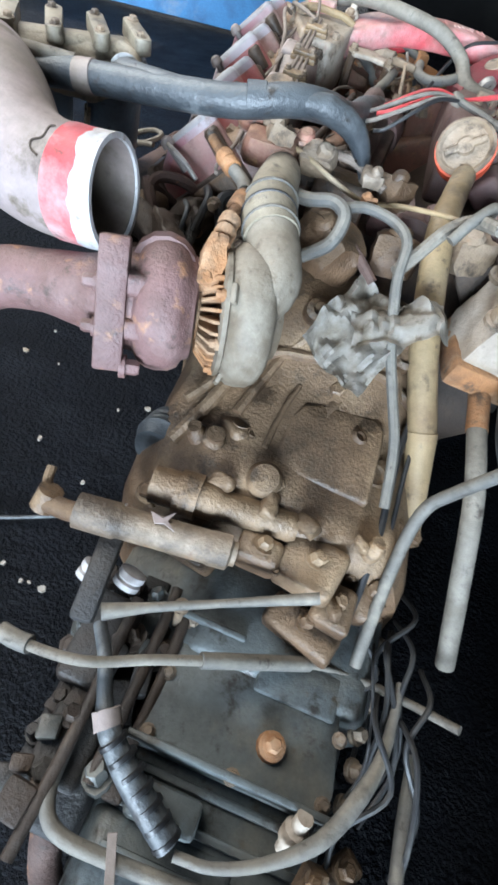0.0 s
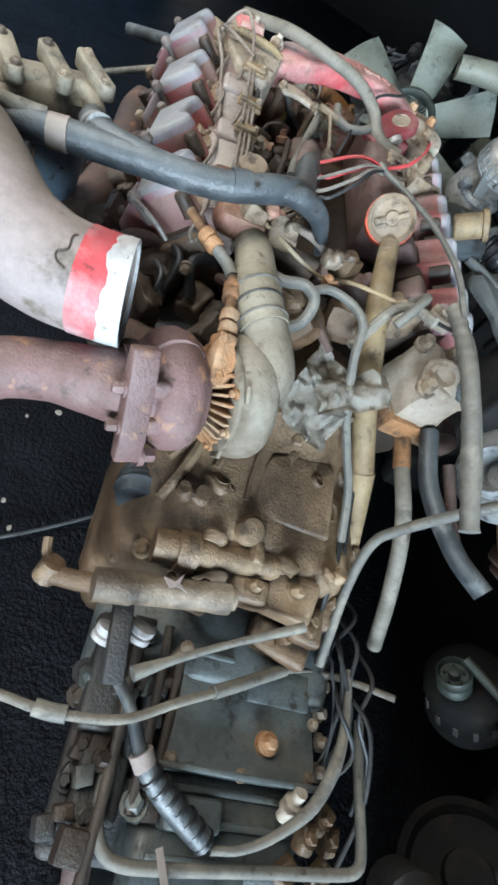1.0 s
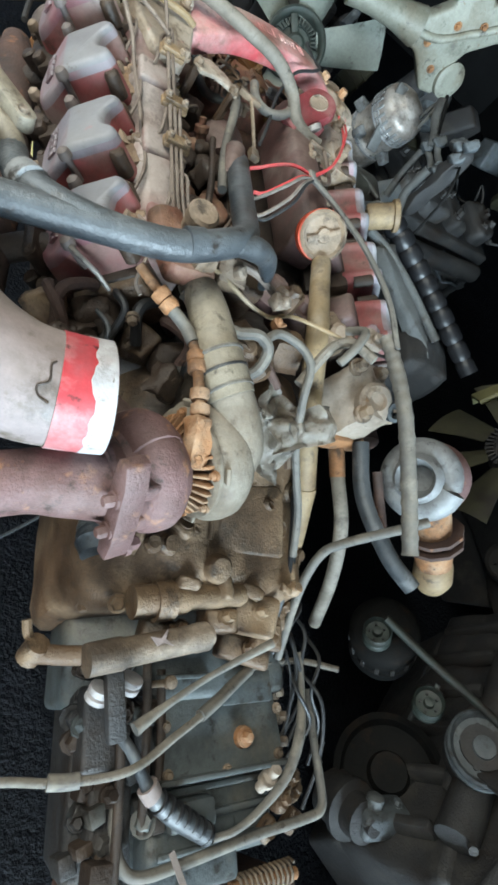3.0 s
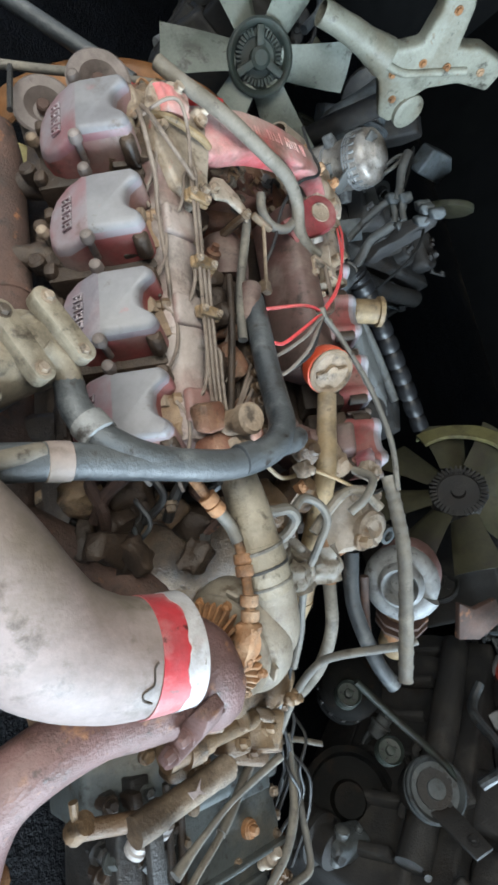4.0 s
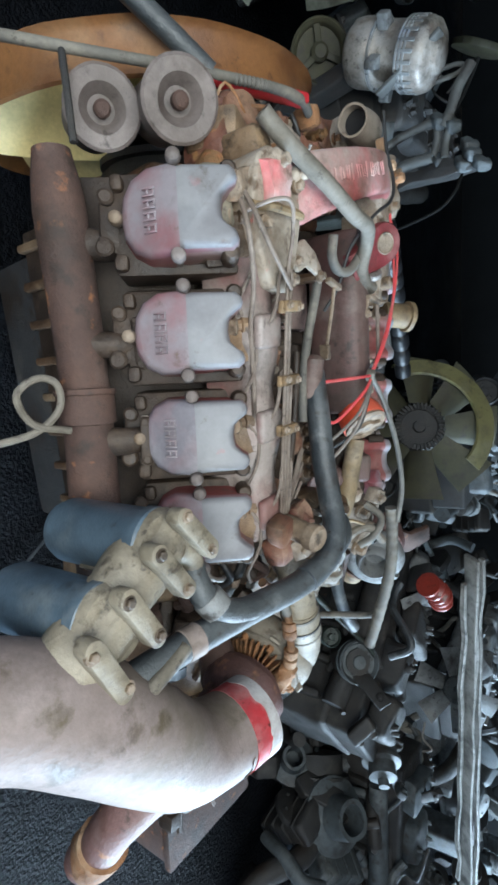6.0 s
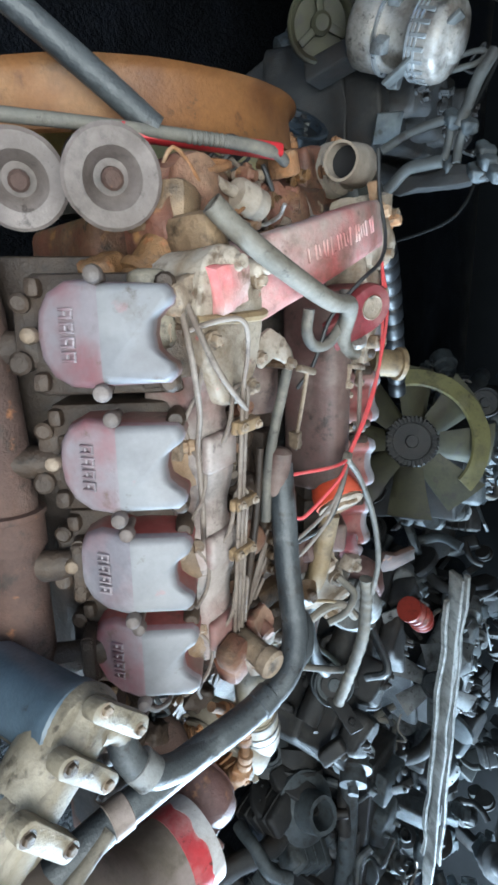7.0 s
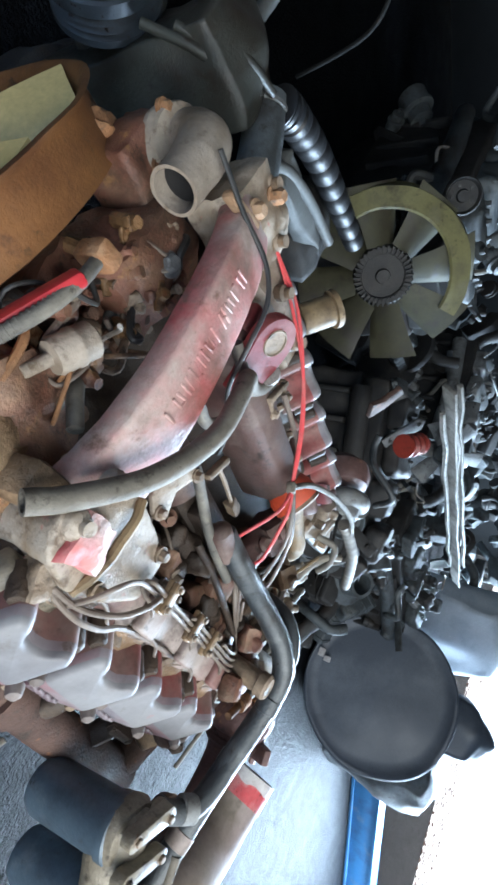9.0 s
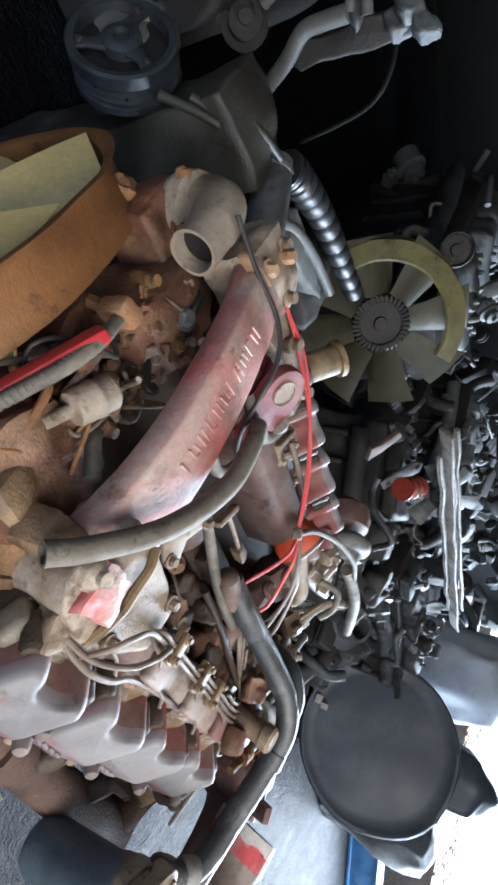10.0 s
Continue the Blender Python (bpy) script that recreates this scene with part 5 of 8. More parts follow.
bm = roughen(add_lathe(bmesh.new(), [(0.05, -0.05), (0.08, -0.06), (0.09, -0.09), (0.085, -0.13), (0.05, -0.16), (0, -0.16)], fm, 28), 0.002, 25)
part("turbine_housing", bm, M["turbine"], turbo2, "mauve rusted turbine housing")
bm = add_tube(bmesh.new(), [(0.74, 0.73, 0.80), (0.77, 0.68, 0.76), (0.82, 0.61, 0.71), (0.85, 0.57, 0.68)], 0.05, 18, radii=[0.05, 0.05, 0.052, 0.045])
part("turbine_outlet", bm, M["rust"], turbo2)
bm = bmesh.new()
for p in ((0.80, 0.64, 0.735), (0.815, 0.62, 0.72)):
    add_lathe(bm, [(0.05, -0.006), (0.075, -0.005), (0.075, 0.005), (0.05, 0.006)], place(p, (0.6, -0.6, -0.5)), 10)
part("outlet_flange", bm, M["manifold"], turbo2)
bm = add_lathe(bmesh.new(), [(0.035, 0), (0.05, 0.02), (0.052, 0.07), (0.035, 0.10), (0, 0.105)], place((0.845, 0.585, 0.69), (0.45, -0.6, -0.6)), 22)
part("wastegate_can", bm, M["brownpipe"], turbo2, "rust-stained beige canister")

# black disc painted in for the shade inside the compressor's mouth
part("compressor_bore", add_lathe(bmesh.new(), [(0.0278, -0.019), (0.0278, -0.012), (0, -0.012)], fm, 20), M["black"], turbo2)
# hoses and pipes at the far rear
line = smooth_line([(0.411, 0.935, 0.986), (0.420, 0.86, 0.984), (0.427, 0.761, 0.975), (0.443, 0.623, 0.936), (0.455, 0.515, 0.901)], 14)
part("sleeved_hose", add_tube(bmesh.new(), line, 0.0155, 14, 1, [0.0150 if k % 4 else 0.0166 for k in range(len(line))]), M["greyhose"], engine, "grey hose wrapped in spiral sleeving")
tube_part("vacuum_pipe", [(0.425, 0.925, 0.98), (0.447, 0.86, 0.978), (0.456, 0.75, 0.960), (0.470, 0.62, 0.925), (0.470, 0.55, 0.90)], 0.007, M["palehose"], engine, seg=8)
tube_part("drain_hose", [(0.455, 0.862, 0.765), (0.476, 0.74, 0.735), (0.499, 0.625, 0.70), (0.535, 0.528, 0.61), (0.591, 0.45, 0.475)], 0.0165, M["palehose"], engine, "pale dusty drain hose with a rusty upper end", seg=14)
part("hose_collar", add_tube(bmesh.new(), [(0.455, 0.862, 0.765), (0.468, 0.79, 0.750), (0.477, 0.735, 0.733)], 0.0185, 12), M["rust"], engine)
tube_part("water_pipe", [(0.53, 0.585, 0.905), (0.497, 0.578, 0.872), (0.443, 0.572, 0.756), (0.419, 0.555, 0.70), (0.418, 0.49, 0.62), (0.425, 0.37, 0.52)], 0.010, M["greyhose"], engine, "bent grey steel pipe", seg=10)
tube_part("black_hose", [(0.498, 0.799, 0.80), (0.511, 0.68, 0.77), (0.544, 0.55, 0.78), (0.587, 0.479, 0.793)], 0.019, M["rubber"], engine, "open black rubber hose", seg=16, hollow=0.008)
tube_part("red_pipe", [(0.55, 0.74, 0.79), (0.575, 0.64, 0.755), (0.60, 0.55, 0.73)], 0.012, M["manifold"], engine, seg=10)
tube_part("vent_pipe", [(0.345, 0.955, 0.945), (0.345, 0.925, 0.985), (0.32, 0.885, 0.975), (0.30, 0.86, 0.945)], 0.009, M["greyhose"], engine, seg=10)
# lumps, unions and pipes over the rear of the valley
for pts, r, mn in (([(-0.015, 0.918, 0.907), (0.03, 0.885, 0.916), (0.075, 0.86, 0.925), (0.115, 0.862, 0.935), (0.140, 0.845, 0.928), (0.135, 0.818, 0.895), (0.100, 0.810, 0.862)], 0.0105, "greyhose"),
                   ([(0.125, 0.852, 0.932), (0.165, 0.885, 0.934), (0.215, 0.875, 0.934), (0.243, 0.845, 0.925), (0.252, 0.80, 0.885), (0.285, 0.745, 0.815), (0.320, 0.69, 0.765), (0.350, 0.635, 0.725), (0.372, 0.56, 0.67)], 0.0085, "greyhose"),
                   ([(0.355, 0.862, 0.985), (0.325, 0.900, 0.968), (0.295, 0.900, 0.942), (0.265, 0.860, 0.905), (0.245, 0.83, 0.885)], 0.0105, "palehose"),
                   ([(-0.004, 0.968, 0.949), (0.05, 0.945, 0.945), (0.094, 0.923, 0.939), (0.130, 0.923, 0.928), (0.165, 0.932, 0.920), (0.207, 0.948, 0.926), (0.27, 0.93, 0.945), (0.33, 0.902, 0.961)], 0.0042, "brownpipe"),
                   ([(0.10, 0.868, 0.90), (0.17, 0.855, 0.88), (0.22, 0.835, 0.85)], 0.009, "manifold"),
                   ([(0.33, 0.902, 0.961), (0.37, 0.90, 0.965), (0.43, 0.915, 0.955)], 0.004, "darkwire"),
                   ([(0.07, 1.0, 0.945), (0.12, 0.985, 0.95), (0.18, 0.96, 0.935)], 0.008, "line")):
    tube_part("small_pipe", pts, r, M[mn], engine, seg=9)
random.seed(21)
for p, s, mn in (((0.155, 0.935, 0.955), 0.032, "tan"), ((0.165, 0.905, 0.935), 0.02, "rust"), ((0.06, 0.965, 0.94), 0.045, "tan"), ((0.03, 1.0, 0.935), 0.05, "red"), ((0.20, 0.98, 0.93), 0.05, "block"), ((-0.01, 0.955, 0.96), 0.04, "tan"),
                 ((0.13, 0.87, 0.86), 0.08, "block"), ((0.24, 0.92, 0.86), 0.07, "block"), ((0.21, 1.05, 0.86), 0.07, "maroon"), ((0.28, 1.02, 0.86), 0.08, "maroon"), ((0.355, 0.99, 0.88), 0.07, "tan"), ((0.42, 0.96, 0.94), 0.04, "pale"), ((0.45, 0.99, 0.92), 0.05, "cover")):
    bm = lumpy(bmesh.new(), (s, s * random.uniform(0.8, 1.3), s * random.uniform(0.7, 1.0)), pose(*p, random.uniform(-20, 20), random.uniform(-20, 20), random.uniform(0, 90)), s * 0.16, 1.2 / s, s * 40, 6, s * 0.06, 0.6)
    add_lathe(bm, [(s * 0.3, 0), (s * 0.3, s * 0.6), (s * 0.2, s * 0.7), (0, s * 0.7)], pose(*p, random.uniform(-30, 30), random.uniform(-30, 30), 0), 10)
    part("union_block", roughen(bm, 0.003, 30), M[mn], engine)

# front: belt-side fuel filters
FA = V(-0.50, -0.32, 0.80).normalized()
for p in ((-0.247, 1.728, 0.758), (-0.190, 1.722, 0.878)):
    m = place(p, FA)
    bm = add_lathe(bmesh.new(), [(0.048, -0.15), (0.056, -0.14), (0.056, -0.012), (0.062, -0.010), (0.063, 0.0), (0.058, 0.004), (0.038, 0.003), (0.026, -0.012), (0.022, -0.018)], m, 32)
    f = part("fuel_filter", roughen(bm, 0.001, 40), M["filtergrey"], engine, "grey-brown dusty fuel filter canister")
    part("centre_bolt", add_lathe(bmesh.new(), [(0.014, -0.012), (0.014, 0.002), (0.010, 0.006), (0, 0.007)], m, 12), M["manifold"], f)
bm = add_box(bmesh.new(), (0.10, 0.07, 0.10), pose(-0.09, 1.70, 0.87, 0, 20, 0), 0.015)
add_box(bm, (0.05, 0.06, 0.09), pose(-0.105, 1.655, 0.935, 0, 0, 10), 0.012)
part("filter_bracket", roughen(bm, 0.004, 25), M["block"], engine)

# fan and its rusty shroud
SC = V(0.101, 1.90, 0.499)
SR = 0.386
SA = V(-0.132, 1, 0.058).normalized()


def shroud_mesh():
    bm = bmesh.new()
    seg = 64
    prof = [(SR + 0.004, -0.044), (SR + 0.012, -0.040), (SR + 0.006, -0.03), (SR, 0.03), (SR + 0.008, 0.040), (SR + 0.016, 0.044),
            (SR + 0.008, 0.046), (SR - 0.005, 0.038), (SR - 0.008, 0.03), (SR - 0.006, -0.036)]
    m = place(SC, SA)
    rings = []
    for r, h in prof:
        rings.append([bm.verts.new(m @ V(r * math.cos(2 * math.pi * k / seg), r * math.sin(2 * math.pi * k / seg), h)) for k in range(seg)])
    for a, b in zip(rings, rings[1:] + rings[:1]):
        for k in range(seg):
            bm.faces.new((a[k], a[(k + 1) % seg], b[(k + 1) % seg], b[k]))
    return roughen(bm, 0.003, 9)


shroud = part("fan_shroud", shroud_mesh(), M["rustshroud"], engine, "rust-brown round fan shroud", 60)

part("shroud_corner", lumpy(bmesh.new(), (0.05, 0.05, 0.035), pose(0.338, 1.895, 0.800, 20, 30, 10), 0.010, 30, 3.0, 6, 0.006, 0.5), M["rust"], shroud, "torn rusty shroud corner")


def blade_mesh(r0, r1, w0, w1, pitch, sweep=0.1, thick=0.005):
    """A twisted fan blade along x, its width along y, its depth along z."""
    bm = bmesh.new()
    rows = []
    for i in range(7):
        f = i / 6
        r = r0 + (r1 - r0) * f
        w = w0 + (w1 - w0) * f
        pa = radians(pitch * (1 - 0.45 * f))
        row = []
        for j in range(6):
            g = j / 5 - 0.5
            camber = 0.10 * w * (1 - 4 * g * g)
            yy, zz = g * w, camber
            row.append((r, yy * math.cos(pa) + sweep * r * f * 0.5, yy * math.sin(pa) + zz))
        rows.append(row)
    top = [[bm.verts.new((x, y, z + thick / 2)) for x, y, z in row] for row in rows]
    low = [[bm.verts.new((x, y, z - thick / 2)) for x, y, z in row] for row in rows]
    for a, b in zip(top, top[1:]):
        for k in range(5):
            bm.faces.new((a[k], b[k], b[k + 1], a[k + 1]))
    for a, b in zip(low, low[1:]):
        for k in range(5):
            bm.faces.new((a[k + 1], b[k + 1], b[k], a[k]))
    edge_t = top[0] + [r[-1] for r in top[1:]] + top[-1][-2::-1] + [r[0] for r in top[-2:0:-1]]
    edge_l = low[0] + [r[-1] for r in low[1:]] + low[-1][-2::-1] + [r[0] for r in low[-2:0:-1]]
    n = len(edge_t)
    for k in range(n):
        bm.faces.new((edge_t[k], edge_t[(k + 1) % n], edge_l[(k + 1) % n], edge_l[k]))
    return bm


blade_me = finish(blade_mesh(0.10, 0.365, 0.13, 0.20, 62), 50)
blade_me.materials.append(M["cream"])
hub = part("fan_hub", add_lathe(bmesh.new(), [(0.06, -0.05), (0.11, -0.045), (0.115, 0.03), (0.08, 0.05), (0, 0.05)], place(SC, SA), 28), M["darkiron"], engine)
for k in range(7):
    shared("fan_blade", blade_me, None, hub, place(SC - SA * 0.012, SA) @ pose(0, 0, 0, 0, 0, k * 360 / 7 + 8), "cream plastic fan blade" if k == 0 else "")
bm = add_lathe(bmesh.new(), [(0.14, -0.02), (0.14, 0.0), (0.125, 0.004), (0.125, 0.012), (0.14, 0.016), (0.14, 0.03), (0.05, 0.03)], place((0.115, 1.79, 0.52), SA), 32)
part("crank_pulley", bm, M["darkiron"], engine)
# pipe and stays over the shroud
tube_part("stay_rod", [(-0.45, 1.797, 0.66), (-0.30, 1.797, 0.753), (-0.15, 1.798, 0.848), (0.0, 1.798, 0.933), (0.07, 1.800, 0.948), (0.13, 1.802, 0.932)], 0.009, M["greyhose"], engine, "dusty stay rod across the engine's front", seg=10)
bm = add_box(bmesh.new(), (0.03, 0.04, 0.05), pose(0.14, 1.802, 0.922, 0, 0, 20), 0.008)
part("rod_end", bm, M["rust"], engine)
tube_part("stay_rod", [(-0.31, 1.797, 0.748), (-0.314, 1.72, 0.76), (-0.316, 1.65, 0.768)], 0.006, M["darkiron"], engine, seg=8)
tube_part("top_hose", [(-0.46, 2.07, 0.69), (-0.305, 1.955, 0.766), (-0.155, 1.845, 0.841), (-0.10, 1.804, 0.868)], 0.018, M["rubber"], engine, "black hose leading over the shroud", seg=14)

# front housing: water outlet, small filter, gear cover
bm = bmesh.new()
add_prism(bm, [(-0.18, 0.42), (0.24, 0.42), (0.27, 0.70), (0.23, 0.82), (0.10, 0.82), (-0.05, 0.74), (-0.22, 0.68)], 1.64, 1.73, Matrix(((1, 0, 0, XC), (0, 0, 1, 0), (0, 1, 0, 0), (0, 0, 0, 1))), 0.02, 3)
lumpy(bm, (0.19, 0.13, 0.13), pose(0.255, 1.735, 0.835, 8, 0, 5), 0.02, 14, 3.0, 10, 0.006, 0.7)
lumpy(bm, (0.12, 0.10, 0.10), pose(0.13, 1.76, 0.80, 0, 10, 25), 0.016, 16, 5.0, 8, 0.005, 0.65)
lumpy(bm, (0.16, 0.14, 0.10), pose(-0.06, 1.69, 0.86, 0, 10, 5), 0.02, 14, 8.0, 10, 0.006, 0.65)
part("front_cover", roughen(bm, 0.003, 25), M["rustred"], engine, "red-brown rusty front gear cover")
neck = tube_part("rusty_neck", [(-0.080, 1.690, 0.890), (-0.118, 1.640, 0.882), (-0.160, 1.582, 0.866), (-0.196, 1.528, 0.842), (-0.215, 1.500, 0.815)], 0.030, M["mustard"], engine, "brown rusty pipe across the front of the head", seg=22, radii=[0.034, 0.031, 0.029, 0.030, 0.033])
for p in ((-0.100, 1.664, 0.886), (-0.142, 1.607, 0.873), (-0.186, 1.543, 0.850)):
    part("rusty_collar", roughen(add_lathe(bmesh.new(), [(0.029, -0.009), (0.0355, -0.007), (0.0365, 0.0), (0.0355, 0.007), (0.029, 0.009)], place(p, (-0.58, -0.78, -0.2)), 22), 0.003, 40), M["mustard"], neck)
part("rusty_boss", lumpy(bmesh.new(), (0.06, 0.05, 0.045), pose(-0.175, 1.61, 0.835, 0, 15, 20), 0.012, 20, 3.0, 7, 0.006, 0.6), M["mustard"], engine)
random.seed(5)
for k in range(44):
    p = (random.uniform(0.0, 0.33), random.uniform(1.67, 1.81), random.uniform(0.865, 0.905))
    bm = add_lathe(bmesh.new(), [(0.011, -0.03), (0.011, 0.004), (0.008, 0.007), (0.008, 0.015), (0, 0.015)], place(p, (random.uniform(-0.5, 0.2), random.uniform(-0.5, 0.3), 0.8)), 8)
    add_box(bm, (random.uniform(0.02, 0.05), 0.016, 0.012), pose(*p, 0, 0, random.uniform(0, 180)), 0.004)
    part("cover_fitting", roughen(bm, 0.004, 30), M[("rustred", "mustard", "rustred", "tan")[k % 4]], engine)
part("sender_unit", add_bolt(bmesh.new(), (0.262, 1.727, 0.905), (-0.1, 0.2, 0.95), 0.014, 0.014), M["alu"], engine)
mouth = part("water_outlet", roughen(add_tube(bmesh.new(), [(0.258, 1.826, 0.968), (0.29, 1.830, 0.966), (0.335, 1.838, 0.960), (0.375, 1.846, 0.945), (0.390, 1.852, 0.910), (0.392, 1.852, 0.86)], 0.04, 28, 8, [0.034, 0.034, 0.037, 0.040, 0.039, 0.039], 0.005), 0.002, 30),
             M["pale"], engine, "pale dusty water outlet elbow with an open mouth")
part("elbow_flange", roughen(add_lathe(bmesh.new(), [(0.036, -0.03), (0.050, -0.028), (0.053, -0.018), (0.053, -0.006), (0.049, 0.0), (0.052, 0.004), (0.050, 0.012), (0.040, 0.016)], pose(0.382, 1.850, 0.895, 0, -12, 0), 28), 0.0025, 25), M["chamber"], mouth, "dusty pinkish flange ring")
for q in ((0.336, 1.838, 0.888), (0.425, 1.828, 0.908), (0.376, 1.898, 0.895)):
    part("flange_bolt", add_bolt(bmesh.new(), q, (0, 0, 1), 0.009, 0.011), M["rust"], mouth)
part("outlet_neck", lumpy(bmesh.new(), (0.15, 0.12, 0.10), pose(0.36, 1.835, 0.83, 0, 0, 10), 0.014, 16, 7.0, 8, 0.005, 0.65), M["rustred"], engine)
bm = add_lathe(bmesh.new(), [(0.009, -0.075), (0.009, -0.036), (0.022, -0.034), (0.025, -0.028), (0.025, -0.006), (0.0265, -0.004), (0.0265, 0.002), (0.025, 0.004), (0.025, 0.024), (0.021, 0.028), (0, 0.028)], place((0.050, 1.731, 0.916), (0.95, -0.2, 0.1)), 24)
wf = part("fuel_strainer", bm, M["pale"], engine, "small white cylindrical fuel strainer")
tube_part("strainer_clip", [(0.10, 1.73, 0.95), (0.112, 1.715, 0.93), (0.108, 1.705, 0.90), (0.08, 1.70, 0.885), (0.03, 1.71, 0.885)], 0.0035, M["steel"], wf, seg=7)
# corrugated tube and red arm at the front
bm = bmesh.new()
line = [V(-0.07, 1.797, 0.896), V(-0.02, 1.798, 0.923), V(0.03, 1.799, 0.942), V(0.07, 1.80, 0.948)]
pts = smooth_line(line, 14)
add_tube(bm, pts, 0.014, 12, 1, [0.0098 if k % 2 else 0.0080 for k in range(len(pts))])
part("corrugated_tube", bm, M["greyhose"], engine, "grey corrugated conduit")
bm = add_box(bmesh.new(), (0.26, 0.020, 0.03), pose(-0.03, 1.800, 0.895, 0, -24, 2), 0.006)
part("tension_arm", roughen(bm, 0.002, 20), M["armred"], engine, "bright red painted arm")
tube_part("fuel_pipe", [(-0.02, 1.66, 0.935), (0.03, 1.68, 0.90), (0.07, 1.665, 0.86), (0.12, 1.68, 0.84), (0.19, 1.71, 0.86)], 0.011, M["greyhose"], engine, seg=10)
cm2 = place((-0.040, 1.668, 0.868), (0.2, 0.3, 0.9))
fcap = part("front_cap", roughen(add_lathe(bmesh.new(), [(0.040, -0.06), (0.043, -0.05), (0.043, -0.015), (0.050, -0.012), (0.050, 0.004), (0.040, 0.012), (0.024, 0.014), (0.020, 0.006), (0, 0.006)], cm2, 26), 0.004, 30), M["rustred"], engine, "rusty cap with a clamp band")
part("clamp_band", add_lathe(bmesh.new(), [(0.0435, -0.042), (0.0455, -0.041), (0.0455, -0.024), (0.0435, -0.023)], cm2, 26), M["steel"], fcap, "dull steel clamp band")
part("clamp_screw", add_box(bmesh.new(), (0.012, 0.026, 0.014), cm2 @ pose(0.048, 0, -0.032), 0.003), M["alu"], fcap)
part("cap_boss", lumpy(bmesh.new(), (0.05, 0.03, 0.02), cm2 @ pose(0.01, 0.0, 0.012, 0, 0, 40), 0.006, 40, 1.0, 5, 0.003, 0.55), M["mustard"], fcap)

# small pipes, clips and lumps that crowd the front
rnd = random.Random(57)
for k in range(44):
    p = V(rnd.uniform(-0.06, 0.32), rnd.uniform(1.66, 1.80), rnd.uniform(0.87, 0.91))
    if k % 2:
        pts = [p, p + V(rnd.uniform(-0.03, 0.03), rnd.uniform(-0.03, 0.03), 0.02), p + V(rnd.uniform(-0.07, 0.07), rnd.uniform(-0.05, 0.05), 0.012), p + V(rnd.uniform(-0.08, 0.08), rnd.uniform(-0.06, 0.06), -0.03)]
        tube_part("front_pipe", pts, rnd.choice((0.003, 0.004, 0.006)), M[("line", "rust", "darkwire")[k % 3]], engine, seg=8)
    else:
        bm = lumpy(bmesh.new(), (rnd.uniform(0.015, 0.04), rnd.uniform(0.015, 0.03), rnd.uniform(0.012, 0.028)), Matrix.Translation(p - V(0, 0, 0.015)) @ pose(0, 0, 0, rnd.uniform(-30, 30), rnd.uniform(-30, 30), rnd.uniform(0, 180)), 0.008, 35, k, 5, 0.004, 0.5)
        part("front_lump", bm, M[("rustred", "mustard", "tan", "rustred")[k // 2 % 4]], engine)
# brown clutter along the valley
for k in range(30):
    y = rnd.uniform(0.98, 1.50)
    p = V(rnd.uniform(-0.02, 0.06) - 0.1 * (y - 1.3), y, rnd.uniform(0.86, 0.905))
    if k % 6 == 0:
        tube_part("valley_pipe", [p, p + V(0.01, 0.03, 0.03), p + V(rnd.uniform(0.0, 0.05), 0.07, 0.03), p + V(rnd.uniform(0.02, 0.07), 0.10, -0.01)], rnd.choice((0.003, 0.004, 0.006)), M[("line", "rust")[k % 2]], engine, seg=8)
    elif k % 3 == 1:
        part("valley_fitting", add_lathe(bmesh.new(), [(0.012, -0.03), (0.012, 0.0), (0.016, 0.002), (0.016, 0.014), (0.008, 0.017), (0.008, 0.03), (0, 0.03)], place(p, (rnd.uniform(-0.4, 0.4), rnd.uniform(-0.4, 0.4), 1)), 10), M[("tan", "rustred")[k % 2]], engine)
    else:
        part("valley_lump", lumpy(bmesh.new(), (0.045, rnd.uniform(0.03, 0.07), 0.05), Matrix.Translation(p) @ pose(0, 0, 0, 0, rnd.uniform(-20, 20), rnd.uniform(0, 90)), 0.008, 30, k, 5, 0.004, 0.55), M[("headdark", "rustred", "headdark")[k // 3 % 3]], engine)

# black disc gives the shade down the water outlet's mouth
part("outlet_bore", add_lathe(bmesh.new(), [(0.0275, 0.0), (0.0275, 0.004), (0, 0.004)], place((0.288, 1.830, 0.966), (-0.99, -0.1, 0.03)), 20), M["black"], mouth)
# dark clutter in the gap between the near head and the turbocharger
rnd = random.Random(33)
for k in range(26):
    p = V(rnd.uniform(-0.20, 0.06), rnd.uniform(0.76, 0.93), rnd.uniform(0.72, 0.82))
    if k % 3 == 0:
        tube_part("gap_pipe", [p, p + V(rnd.uniform(-0.04, 0.04), 0.03, 0.05), p + V(rnd.uniform(-0.06, 0.06), 0.07, 0.04), p + V(rnd.uniform(-0.08, 0.08), 0.10, -0.02)], rnd.choice((0.004, 0.007, 0.010)), M[("darkwire", "manifold", "rubber")[k // 3 % 3]], engine, seg=8)
    elif k % 3 == 1:
        part("gap_bracket", lumpy(bmesh.new(), (rnd.uniform(0.04, 0.09), rnd.uniform(0.02, 0.05), rnd.uniform(0.02, 0.04)), Matrix.Translation(p) @ pose(0, 0, 0, rnd.uniform(-40, 40), rnd.uniform(-40, 40), rnd.uniform(0, 180)), 0.010, 30, k, 6, 0.005, 0.6), M[("headdark", "headdark", "darkiron")[k // 3 % 3]], engine)
    else:
        part("gap_boss", lumpy(bmesh.new(), (0.06, 0.05, 0.06), Matrix.Translation(p) @ pose(0, 0, 0, 20, 30, 50 * k), 0.012, 25, k, 5, 0.005, 0.55), M[("headdark", "block", "headdark")[k // 3 % 3]], engine)

